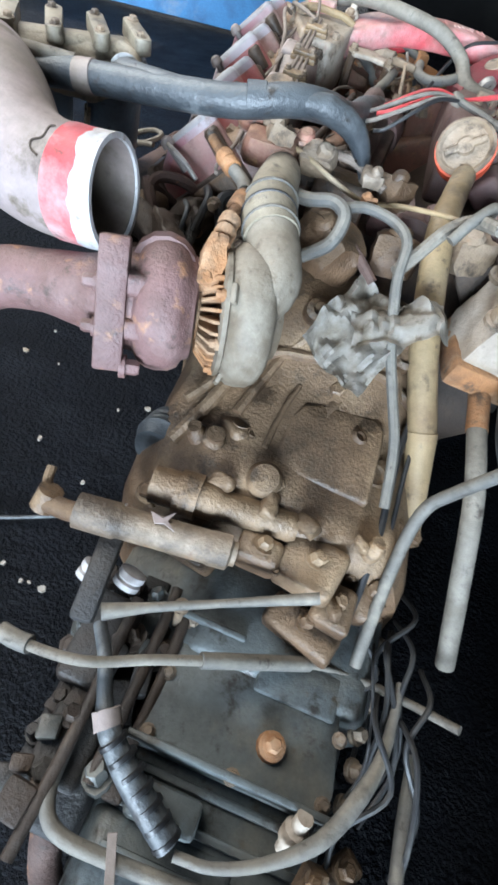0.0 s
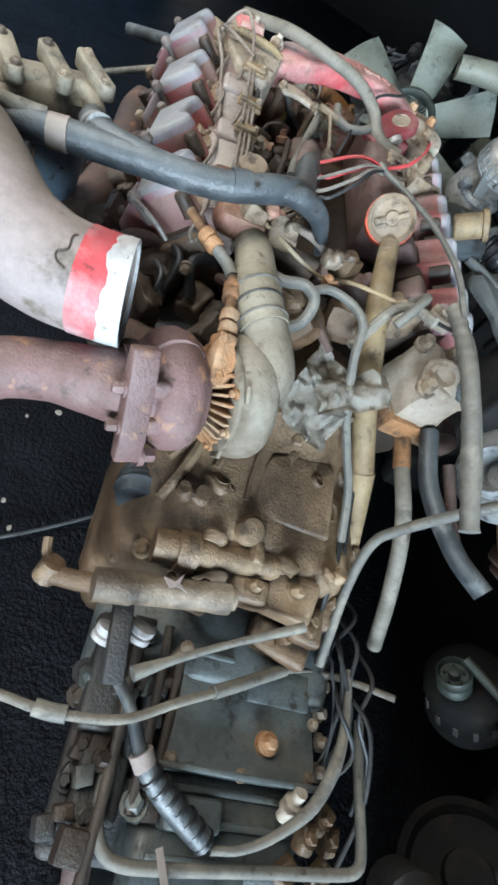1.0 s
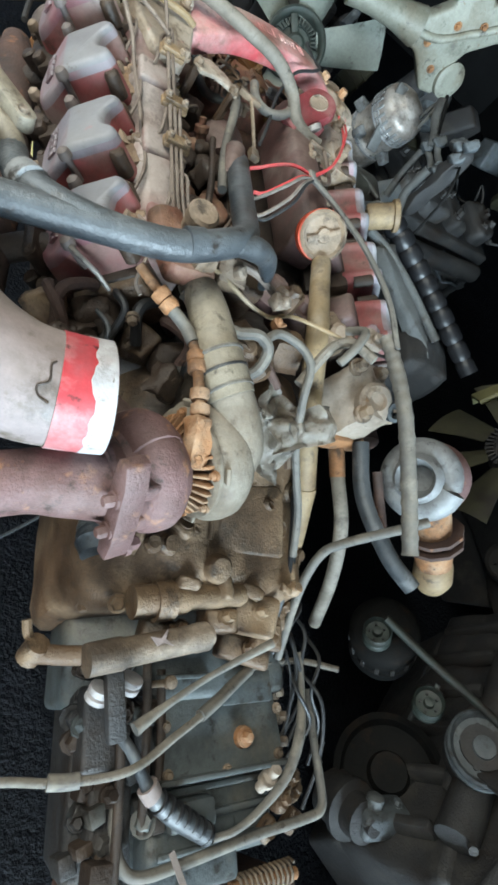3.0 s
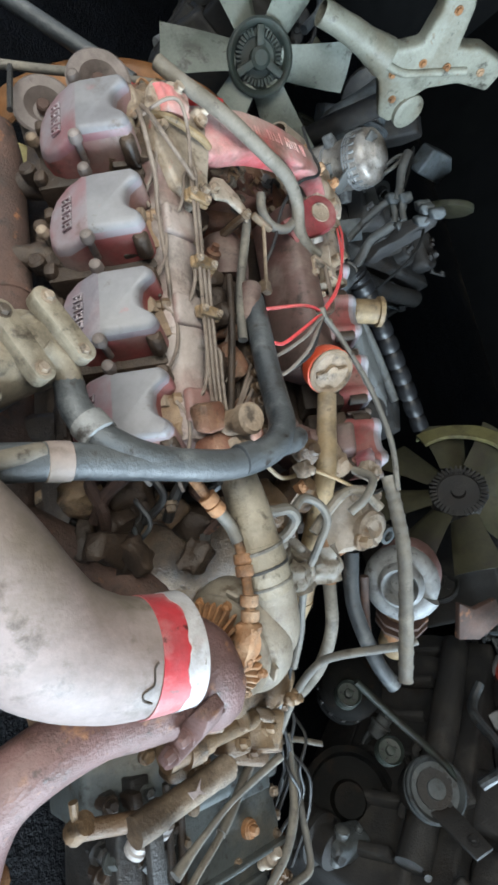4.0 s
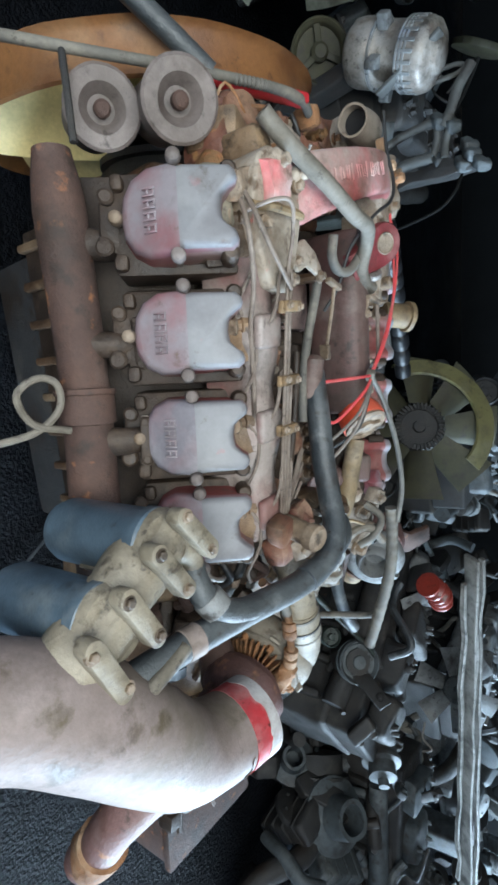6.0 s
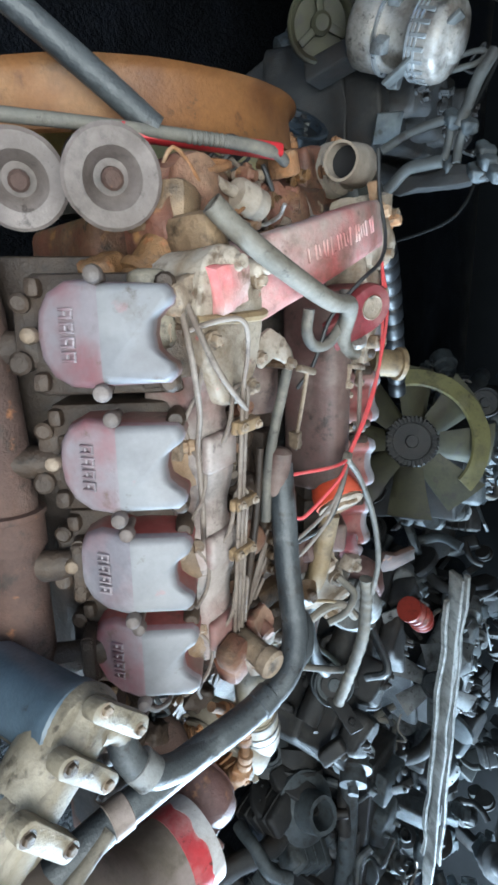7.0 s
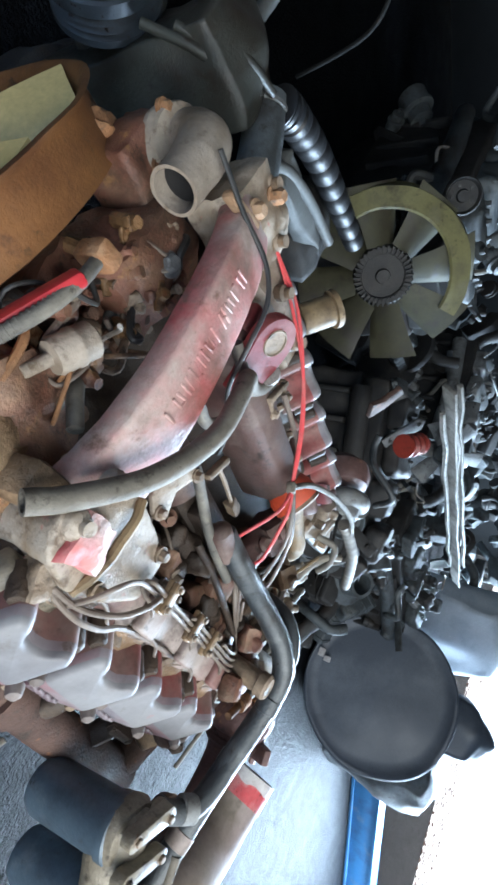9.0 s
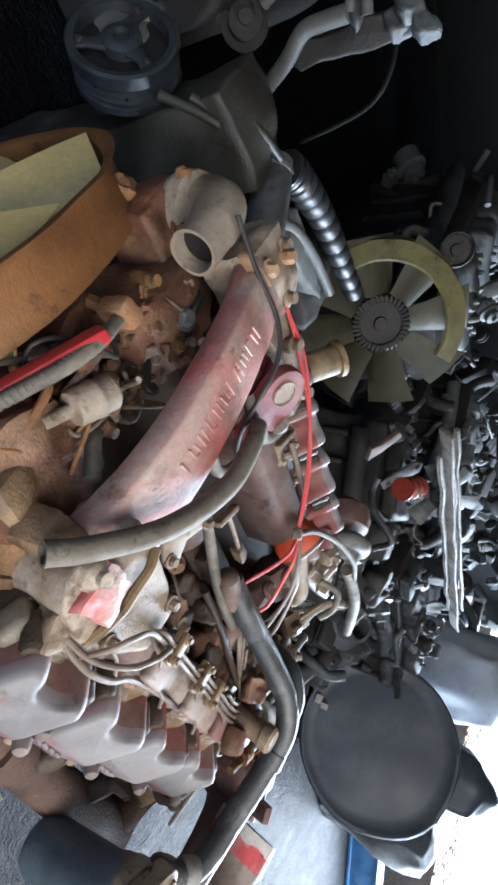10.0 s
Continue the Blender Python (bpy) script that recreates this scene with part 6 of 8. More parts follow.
# ---- gearbox behind the engine ----
gearbox = thing("gearbox", (0.28, 0.1, 0.0), "grey-green truck gearbox bolted behind the engine, resting on the floor", "gearbox")
GX = 0.30
YZ = Matrix(((1, 0, 0, GX), (0, 0, 1, 0), (0, 1, 0, 0), (0, 0, 0, 1)))
bm = bmesh.new()
add_prism(bm, [(-0.27, 0.14), (0.19, 0.14), (0.22, 0.36), (0.16, 0.50), (-0.12, 0.50), (-0.30, 0.36)], 0.30, 0.50, YZ, 0.02, 3)
add_prism(bm, [(-0.16, 0.0), (0.16, 0.0), (0.19, 0.34), (0.14, 0.435), (-0.13, 0.435), (-0.18, 0.32)], 0.02, 0.33, YZ, 0.018, 3)
for y in (0.05, 0.10, 0.145):
    part("case_rib", add_box(bmesh.new(), (0.26, 0.012, 0.04), pose(GX, y, 0.43), 0.004), M["gearbox"], gearbox)
case = part("case", roughen(bm, 0.003, 15), M["gearbox"], gearbox, "ribbed grey-green aluminium case")
bm = bmesh.new()
add_prism(bm, [(0.155, 0.165), (0.43, 0.165), (0.445, 0.20), (0.425, 0.355), (0.175, 0.355), (0.165, 0.30)], 0.43, 0.488, Matrix(), 0.008)
add_prism(bm, [(0.29, 0.285), (0.42, 0.285), (0.42, 0.352), (0.29, 0.352)], 0.485, 0.50, Matrix(), 0.006)
add_box(bm, (0.30, 0.010, 0.04), pose(0.295, 0.17, 0.49), 0.003)
add_box(bm, (0.11, 0.010, 0.03), pose(0.20, 0.345, 0.495), 0.003)
cover = part("top_cover", bm, M["gearbox"], gearbox, "smooth grey top cover with raised panel")
part("vent_plug", add_bolt(add_lathe(bmesh.new(), [(0.022, -0.004), (0.020, 0.012), (0.012, 0.014)], pose(0.34, 0.225, 0.488), 14), (0.34, 0.225, 0.50), (0, 0, 1), 0.011, 0.016), M["rust"], cover, "rust-stained vent plug")
for p in ((0.17, 0.18), (0.43, 0.185), (0.17, 0.34), (0.42, 0.345), (0.30, 0.172), (0.165, 0.26), (0.435, 0.27)):
    part("cover_bolt", add_bolt(bmesh.new(), (p[0], p[1], 0.488), (0, 0, 1), 0.008, 0.009), M["tan"], cover)
bm = bmesh.new()
add_prism(bm, [(-0.15, 0.06), (0.13, 0.06), (0.16, 0.26), (0.10, 0.33), (-0.10, 0.33), (-0.17, 0.24)], -0.12, 0.03, YZ, 0.02, 3)
add_prism(bm, [(-0.16, 0.40), (0.05, 0.40), (0.05, 0.44), (-0.14, 0.44)], -0.02, 0.09, YZ, 0.012, 3)
add_box(bm, (0.10, 0.05, 0.05), pose(0.23, 0.11, 0.455), 0.01)
part("rear_housing", roughen(bm, 0.003, 15), M["gearbox"], gearbox)
bm = add_lathe(bmesh.new(), [(0.04, -0.20), (0.085, -0.20), (0.085, -0.17), (0.05, -0.16), (0.05, 0)], place((GX - 0.02, -0.11, 0.18), (0, 1, 0)), 24)
flange_bolts(bm, (GX - 0.02, -0.31, 0.18), (0, -1, 0), 0.068, 8)
part("output_flange", bm, M["darkiron"], gearbox)
# side box with shift mechanism, near side
bm = bmesh.new()
add_box(bm, (0.12, 0.30, 0.22), pose(0.085, 0.18, 0.31, 0, -8, 0), 0.015, 3)
add_box(bm, (0.08, 0.10, 0.08), pose(0.075, 0.13, 0.42), 0.012, 3)
add_box(bm, (0.08, 0.14, 0.05), pose(0.05, 0.27, 0.455), 0.01, 3)
side = part("shift_housing", roughen(bm, 0.004, 18), M["darkiron"], gearbox, "oily dark shift housing")
random.seed(8)
for k in range(46):
    p = V(random.uniform(0.0, 0.16), random.uniform(0.04, 0.38), random.uniform(0.40, 0.47))
    bm = bmesh.new()
    if k % 2:
        add_box(bm, (random.uniform(0.015, 0.045), random.uniform(0.02, 0.06), 0.05), Matrix.Translation(p) @ pose(0, 0, 0, 0, 0, random.uniform(-20, 20)), 0.005)
    else:
        add_bolt(bm, p, (random.uniform(-0.4, 0.1), random.uniform(-0.3, 0.3), 1), random.uniform(0.010, 0.018), 0.02)
        add_lathe(bm, [(0.012, -0.04), (0.012, 0.0)], Matrix.Translation(p), 8)
    part("shift_fitting", roughen(bm, 0.003, 40), M[("darkiron", "headdark", "darkiron", "gearbox", "headdark")[k % 5]], side)
for x, y0, y1 in ((0.155, 0.12, 0.36), (0.125, 0.10, 0.38), (0.075, 0.0, 0.34)):
    tube_part("shift_rail", [(x, y0, 0.475), (x + 0.004, (y0 + y1) / 2, 0.482), (x, y1, 0.49)], 0.009, M["headdark"], gearbox, seg=10)
# clutch servo lying across
sv = part("clutch_servo", add_lathe(bmesh.new(), [(0.015, -0.03), (0.026, -0.028), (0.027, 0.03), (0.024, 0.035), (0.0245, 0.165), (0.026, 0.170), (0.026, 0.196), (0.018, 0.20), (0.018, 0.207), (0, 0.207)], place((-0.017, 0.378, 0.630), (0.985, 0.150, -0.01)), 20), M["tan"], gearbox,
          "tan dusty clutch servo cylinder")
bm = add_prism(bmesh.new(), [(0, 0.0), (0.012, 0.005), (0.03, 0.0), (0.015, 0.011), (0.02, 0.028), (0.007, 0.012), (-0.012, 0.015)], 0.6545, 0.6565, pose(0.066, 0.390, 0, 0, 0, 0), 0)
part("paint_splash", bm, M["white"], sv, "white paint splash")
bm = bmesh.new()
add_tube(bm, [(-0.02, 0.382, 0.615), (-0.065, 0.385, 0.59), (-0.105, 0.39, 0.575)], 0.016, 12)
add_lathe(bm, [(0.012, -0.02), (0.020, -0.018), (0.020, 0.018), (0.012, 0.02)], place((-0.112, 0.395, 0.575), (0.2, 0.5, 0.8)), 12)
add_tube(bm, [(-0.112, 0.40, 0.575), (-0.125, 0.42, 0.585), (-0.13, 0.44, 0.59)], 0.008, 8)
part("servo_lever", bm, M["block"], sv)
bm = add_box(bmesh.new(), (0.034, 0.14, 0.022), pose(0.02, 0.32, 0.592, 8, 0, 8), 0.008)
part("servo_arm", bm, M["darkiron"], sv)
for p in ((0.005, 0.326, 0.560), (0.058, 0.338, 0.562)):
    part("boot_ring", add_lathe(bmesh.new(), [(0.016, -0.014), (0.021, -0.012), (0.021, -0.004), (0.0175, -0.001), (0.021, 0.003), (0.021, 0.012), (0.015, 0.014)], place(p, (0.2, 0.75, 0.6)), 20), M["chalk"], sv, "white ribbed ring")
part("locating_pin", add_lathe(bmesh.new(), [(0.007, -0.08), (0.007, 0.0), (0.012, 0.004), (0.012, 0.016), (0.006, 0.020), (0, 0.020)], pose(0.144, 0.335, 0.54), 14), M["tan"], gearbox)
# bosses and valves along the bell housing's top
bm = bmesh.new()
add_lathe(bm, [(0.03, 0), (0.03, 0.10), (0.024, 0.11), (0.024, 0.22), (0.02, 0.23)], place((0.03, 0.465, 0.625), (0.97, 0.08, 0.06)), 18)
add_lathe(bm, [(0.036, 0), (0.036, 0.035)], place((0.07, 0.467, 0.628), (0.97, 0.08, 0.06)), 18)
part("air_cylinder", roughen(bm, 0.002, 25), M["block"], gearbox, "tan dusty air cylinder")
for p, s in (((0.30, 0.45, 0.60), (0.10, 0.08, 0.07)), ((0.36, 0.42, 0.56), (0.06, 0.07, 0.07)), ((0.22, 0.44, 0.60), (0.07, 0.05, 0.06)), ((0.12, 0.42, 0.565), (0.09, 0.05, 0.06)), ((0.41, 0.47, 0.55), (0.05, 0.09, 0.06)), ((0.33, 0.39, 0.52), (0.12, 0.06, 0.05))):
    bm = add_box(bmesh.new(), s, pose(*p, 10, -10, random.uniform(-20, 20)), 0.012, 3)
    add_bolt(bm, V(p) + V(0.0, 0.0, s[2] / 2), (0.1, 0, 1), 0.012, 0.015)
    part("valve_block", roughen(bm, 0.005, 25), M["block"], gearbox)
bm = bmesh.new()
add_lathe(bm, [(0.05, 0), (0.052, 0.015), (0.048, 0.02), (0.052, 0.03), (0.048, 0.035), (0.052, 0.045), (0.048, 0.05), (0.04, 0.07)], place((0.0, 0.62, 0.56), (-0.1, -0.9, 0.2)), 22)
part("ribbed_boot", bm, M["rubber"], gearbox)
# rods and cables
tube_part("linkage_rod", [(0.052, 0.269, 0.602), (0.11, 0.300, 0.604), (0.20, 0.343, 0.612), (0.318, 0.391, 0.644)], 0.008, M["greyhose"], gearbox, "thin dusty linkage rod", seg=10, radii=[0.012, 0.007, 0.006, 0.009])
cable = tube_part("shift_cable", [(-0.22, 0.225, 0.53), (-0.12, 0.217, 0.542), (-0.044, 0.206, 0.552), (0.055, 0.210, 0.578), (0.14, 0.248, 0.572), (0.215, 0.281, 0.556), (0.30, 0.322, 0.522), (0.36, 0.350, 0.500), (0.44, 0.362, 0.492), (0.528, 0.360, 0.492), (0.59, 0.337, 0.540)], 0.0072, M["palehose"], gearbox,
                  "pale dusty control cable lying across the gearbox", seg=10)
tube_part("cable_sleeve", [(0.20, 0.275, 0.560), (0.25, 0.298, 0.544), (0.30, 0.322, 0.523), (0.36, 0.350, 0.501)], 0.0115, M["greyhose"], cable, seg=10)
tube_part("cable_joint", [(-0.065, 0.209, 0.549), (-0.040, 0.206, 0.553), (-0.018, 0.206, 0.558)], 0.0125, M["greyhose"], cable, seg=10)
sl = tube_part("sleeved_hose", [(0.045, 0.275, 0.52), (0.075, 0.235, 0.535), (0.10, 0.19, 0.535), (0.119, 0.163, 0.53), (0.16, 0.13, 0.515), (0.21, 0.10, 0.50), (0.25, 0.078, 0.489)], 0.014, M["rubber"], gearbox, "blue-grey hose with wrapped lower end", seg=12,
               radii=[0.010, 0.010, 0.011, 0.015, 0.018, 0.019, 0.019])
for k in range(7):
    p = V(0.135, 0.15, 0.524).lerp(V(0.245, 0.081, 0.49), k / 6)
    part("wrap_turn", add_lathe(bmesh.new(), [(0.018, -0.004), (0.0205, -0.003), (0.0205, 0.003), (0.018, 0.004)], place(p, (0.8, -0.5, -0.25)), 14), M["black"], sl)
part("tape_wrap", roughen(add_tube(bmesh.new(), [(0.108, 0.178, 0.533), (0.122, 0.160, 0.529)], 0.019, 12), 0.003, 60), M["white"], sl, "white tape")
tube_part("loom_hose", [(0.26, 0.07, 0.49), (0.31, 0.075, 0.495), (0.37, 0.10, 0.50), (0.43, 0.145, 0.51), (0.47, 0.21, 0.515), (0.50, 0.28, 0.50), (0.51, 0.38, 0.50)], 0.010, M["greyhose"], gearbox, "dusty loom hose", seg=12, radii=[0.007, 0.007, 0.008, 0.011, 0.012, 0.009, 0.007])
upipe = tube_part("crossmember_pipe", [(0.075, 0.17, 0.455), (0.078, 0.115, 0.465), (0.087, 0.068, 0.474), (0.118, 0.042, 0.476), (0.20, 0.040, 0.470), (0.376, 0.049, 0.460), (0.50, 0.056, 0.470), (0.540, 0.066, 0.478), (0.552, 0.10, 0.475), (0.557, 0.20, 0.462), (0.567, 0.30, 0.45)], 0.010, M["greyhose"], gearbox,
                  "bent steel pipe running round the gearbox", seg=10)
for p in ((0.44, 0.10, 0.47), (0.49, 0.13, 0.44), (0.50, 0.05, 0.42), (0.42, 0.05, 0.44), (0.53, 0.10, 0.40)):
    bm = add_box(bmesh.new(), (0.05, 0.035, 0.03), pose(*p, 20, -20, random.uniform(0, 90)), 0.008)
    add_bolt(bm, V(p) + V(0, 0, 0.012), (0.2, 0.2, 1), 0.012, 0.012)
    part("rear_bracket", roughen(bm, 0.003, 25), M["block"], gearbox)
random.seed(3)
for k in range(9):
    x, y = random.uniform(0.43, 0.56), random.uniform(0.30, 0.56)
    tube_part("loose_wire", [(x, y, 0.48), (x + random.uniform(-0.03, 0.03), y - 0.06, 0.52), (x + random.uniform(-0.03, 0.04), y - 0.13, 0.50), (x + random.uniform(-0.02, 0.05), y - 0.2, 0.46), (x + random.uniform(-0.02, 0.05), y - 0.28, 0.42)],
              random.choice((0.0025, 0.0035, 0.0045)), M["darkwire"], gearbox, seg=7)
for k in range(7):
    y = 0.20 + 0.05 * k
    part("edge_bolt", add_bolt(bmesh.new(), (0.475 + 0.005 * (k % 2), y, 0.44), (0.5, 0, 0.8), 0.012, 0.014), M["tan"], gearbox)
part("breather", add_lathe(bmesh.new(), [(0.012, 0), (0.012, 0.02), (0.018, 0.022), (0.018, 0.045), (0.012, 0.05), (0.012, 0.07), (0, 0.07)], place((0.40, 0.125, 0.455), (0.05, 0.5, 0.8)), 12), M["pale"], gearbox, "pale plastic breather")

# near-side pipe curving down to the floor
rp = thing("bent_pipe", (0.02, -0.05, 0.0), "short rusty bent pipe leaning against the gearbox", "pipe")
part("pipe", add_tube(bmesh.new(), [(0.075, 0.12, 0.38), (0.085, 0.06, 0.36), (0.11, -0.01, 0.28), (0.14, -0.05, 0.14), (0.15, -0.06, 0.0)], 0.024, 14), M["manifold"], rp)
part("pipe_collar", add_lathe(bmesh.new(), [(0.024, -0.012), (0.031, -0.01), (0.031, 0.01), (0.024, 0.012)], place((0.083, 0.07, 0.364), (0.1, -0.9, -0.3)), 14), M["manifold"], rp)
# strip of white card on the gearbox
cs = thing("white_strip", (0.20, 0.03, 0.465), "narrow strip of white card lying on the gearbox", "scrap")
part("strip", add_box(bmesh.new(), (0.012, 0.10, 0.002), pose(0.20, 0.02, 0.483, 0, 0, 24), 0.0005, 1), M["white"], cs)

# ---- crumpled sheet tucked into the engine ----
def crumple(seed, size, m, folds=0.035):
    bm = bmesh.new()
    n = 26
    grid = []
    for i in range(n):
        row = []
        for j in range(n):
            x, y = (i / (n - 1) - 0.5) * size[0], (j / (n - 1) - 0.5) * size[1]
            p = V(x * 9, y * 9, seed)
            f = abs(noise.noise(p * 1.3)) * 1.4 + abs(noise.noise(p * 3.1)) * 0.7 + 0.3 * noise.noise(p * 7)
            q = noise.noise_vector(p * 1.7) * 0.012
            row.append(bm.verts.new(m @ (V(x, y, f * folds) + q)))
        grid.append(row)
    for a, b in zip(grid, grid[1:]):
        for k in range(n - 1):
            bm.faces.new((a[k], b[k], b[k + 1], a[k + 1]))
    bmesh.ops.solidify(bm, geom=bm.faces[:], thickness=0.0015)
    return bm


rag = thing("crumpled_sheet", (0.25, 0.76, 0.76), "crumpled dusty white plastic sheet tucked behind the filler pipe", "sheet")
part("sheet_lower", crumple(2.0, (0.13, 0.15), pose(0.235, 0.765, 0.79, 35, 10, -20), 0.05), M["rag"], rag)
part("sheet_fold", crumple(7.0, (0.15, 0.07), pose(0.285, 0.765, 0.83, 10, -15, 20), 0.04), M["rag"], rag)

# ---- white elbow pipe with a red band ----
elbow = thing("intake_elbow", (-0.36, 0.75, 0.86), "chalky white intake elbow with a worn red band", "pipe")
EL = [(-0.150, 0.667, 0.927), (-0.195, 0.666, 0.921), (-0.255, 0.674, 0.915), (-0.325, 0.706, 0.916), (-0.405, 0.785, 0.926), (-0.475, 0.852, 0.922), (-0.555, 0.91, 0.90), (-0.66, 0.95, 0.87)]
part("elbow_body", add_tube(bmesh.new(), EL, 0.075, 36, 8, [0.071, 0.0715, 0.073, 0.077, 0.080, 0.080, 0.078, 0.075], 0.006), M["white"], elbow, "", 60)
part("red_band", add_tube(bmesh.new(), [(-0.166, 0.6662, 0.9248), (-0.188, 0.666, 0.9219), (-0.207, 0.6664, 0.9197)], 0.073, 36, 5, [0.0727, 0.0730, 0.0734], 0.0012), M["band"], elbow, "worn red paint band", 60)
bm = add_tube(bmesh.new(), [(-0.144, 0.6673, 0.9278), (-0.155, 0.6667, 0.9262), (-0.172, 0.6662, 0.9240)], 0.0735, 60, 2, None, 0.007)
for v in bm.verts:
    if v.co.x < -0.162:
        v.co.x += 0.009 * noise.noise(v.co * 42) + 0.004 * noise.noise(v.co * 120)
part("rim", bm, M["chalk"], elbow, "chipped white paint along the open end", 60)
tube_part("crack_line", [(-0.222, 0.660, 0.9897), (-0.2272, 0.6538, 0.989), (-0.2261, 0.6367, 0.9836), (-0.237, 0.6299, 0.9782), (-0.2331, 0.6214, 0.9727), (-0.222, 0.6167, 0.9703)], 0.0014, M["headdark"], elbow, seg=5)

# ---- pair of oil filters on a cast head ----
filt = thing("oil_filter_pair", (-0.40, 1.02, 0.66), "pair of blue-grey oil filter canisters under a cast olive head", "oil filter")
CA = V(-0.10, 0.02, -0.98).normalized()
for p in ((-0.352, 1.052, 0.935), (-0.452, 0.978, 0.935)):
    m = place(p, CA)
    can = part("canister", add_lathe(bmesh.new(), [(0.050, 0.0), (0.054, 0.004), (0.054, 0.02), (0.0505, 0.026), (0.0505, 0.175), (0.044, 0.192), (0.025, 0.200), (0, 0.202)], m, 36), M["can"], filt)
    for k in range(2):
        part("label_bar", add_box(bmesh.new(), (0.012, 0.004, 0.05), m @ pose(0, 0, 0.10, 0, 0, 118 + 14 * k) @ pose(0.0495, 0, 0), 0.001, 1), M["olive"], can)
hm = Matrix.Translation((-0.40, 1.012, 0.950)) @ pose(0, 0, 0, 0, 0, 36.5)
bm = bmesh.new()
add_box(bm, (0.27, 0.05, 0.040), hm @ pose(-0.03, 0, 0), 0.014, 3)
add_lathe(bm, [(0.03, -0.17), (0.048, -0.16), (0.05, -0.05), (0.046, -0.02), (0.05, 0.01), (0.05, 0.085), (0.036, 0.10), (0, 0.102)], hm @ pose(0, 0, -0.03, 0, 90, 0), 26)
for s in (-1, 1):
    add_lathe(bm, [(0.055, -0.02), (0.057, -0.008), (0.050, 0.006), (0.03, 0.012), (0, 0.013)], hm @ pose(s * 0.062, 0, -0.006), 30)
head = part("filter_head", roughen(bm, 0.003, 25), M["olive"], filt, "dusty olive cast filter head with lugs")
for k, u in enumerate((0.095, 0.03, -0.04, -0.11)):
    bm = bmesh.new()
    add_prism(bm, [(0.014 * math.cos(a), (0.040 if math.sin(a) > 0 else -0.040) + 0.014 * math.sin(a)) for a in (2 * math.pi * (j + 0.5) / 16 for j in range(16))], -0.012, 0.013, hm @ pose(u, 0.0, 0.026, 0, 0, 6 - 5 * k), 0.004)
    lug = part("clamp_lug", roughen(bm, 0.002, 30), M["olive"], head)
    for q in (-0.038, 0.038):
        part("lug_bolt", add_bolt(bmesh.new(), hm @ V(u, q, 0.038), (0, 0, 1), 0.007, 0.006), M["tan"], lug)
part("head_outlet", add_tube(bmesh.new(), [(-0.34, 1.045, 0.955), (-0.312, 1.03, 0.952), (-0.298, 1.005, 0.947)], 0.018, 14), M["olive"], head)
part("head_strap", add_tube(bmesh.new(), [(-0.50, 0.95, 0.945), (-0.535, 0.90, 0.955), (-0.52, 0.862, 0.965), (-0.47, 0.862, 0.97), (-0.40, 0.885, 0.97), (-0.345, 0.905, 0.968)], 0.011, 10), M["palehose"], head)

# ---- the scrap engines and parts around ----
def fan_thing(parent, centre, axis, hub_r, rim_r, blades, mat_blade, mat_hub, ring, spin=0.0, width=(0.10, 0.17), name="fan"):
    """A cooling fan: hub with a finned clutch, blades, and a rim ring where it has one."""
    m = place(centre, axis)
    h = part(name + "_hub", add_lathe(bmesh.new(), [(hub_r * 0.5, -0.06), (hub_r, -0.055), (hub_r, 0.0), (hub_r * 0.92, 0.02), (hub_r * 0.72, 0.022), (hub_r * 0.70, 0.012), (hub_r * 0.25, 0.012), (hub_r * 0.22, 0.03), (0, 0.03)], m, 36), mat_hub, parent)
    fin = finish(add_prism(bmesh.new(), [(hub_r * 0.74, -0.003), (hub_r * 0.98, -0.004), (hub_r * 0.98, 0.004), (hub_r * 0.74, 0.003)], 0.015, 0.034, Matrix(), 0))
    fin.materials.append(mat_hub)
    for k in range(36):
        shared("clutch_fin", fin, None, h, m @ pose(0, 0, 0, 0, 0, 10 * k))
    me = finish(blade_mesh(hub_r * 0.95, rim_r, width[0], width[1], 32), 50)
    me.materials.append(mat_blade)
    for k in range(blades):
        shared("fan_blade", me, None, h, m @ pose(0, 0, 0, 0, 0, spin + k * 360 / blades))
    if ring:
        seg = 56
        bm = bmesh.new()
        rings = []
        for r, z in ((rim_r, -0.03), (rim_r + 0.006, -0.03), (rim_r + 0.006, 0.04), (rim_r, 0.04)):
            rings.append([bm.verts.new(m @ V(r * math.cos(2 * math.pi * k / seg), r * math.sin(2 * math.pi * k / seg), z)) for k in range(seg)])
        for a, b in zip(rings, rings[1:] + rings[:1]):
            for k in range(seg):
                bm.faces.new((a[k], a[(k + 1) % seg], b[(k + 1) % seg], b[k]))
        part("rim_ring", bm, mat_blade, h)
    return h


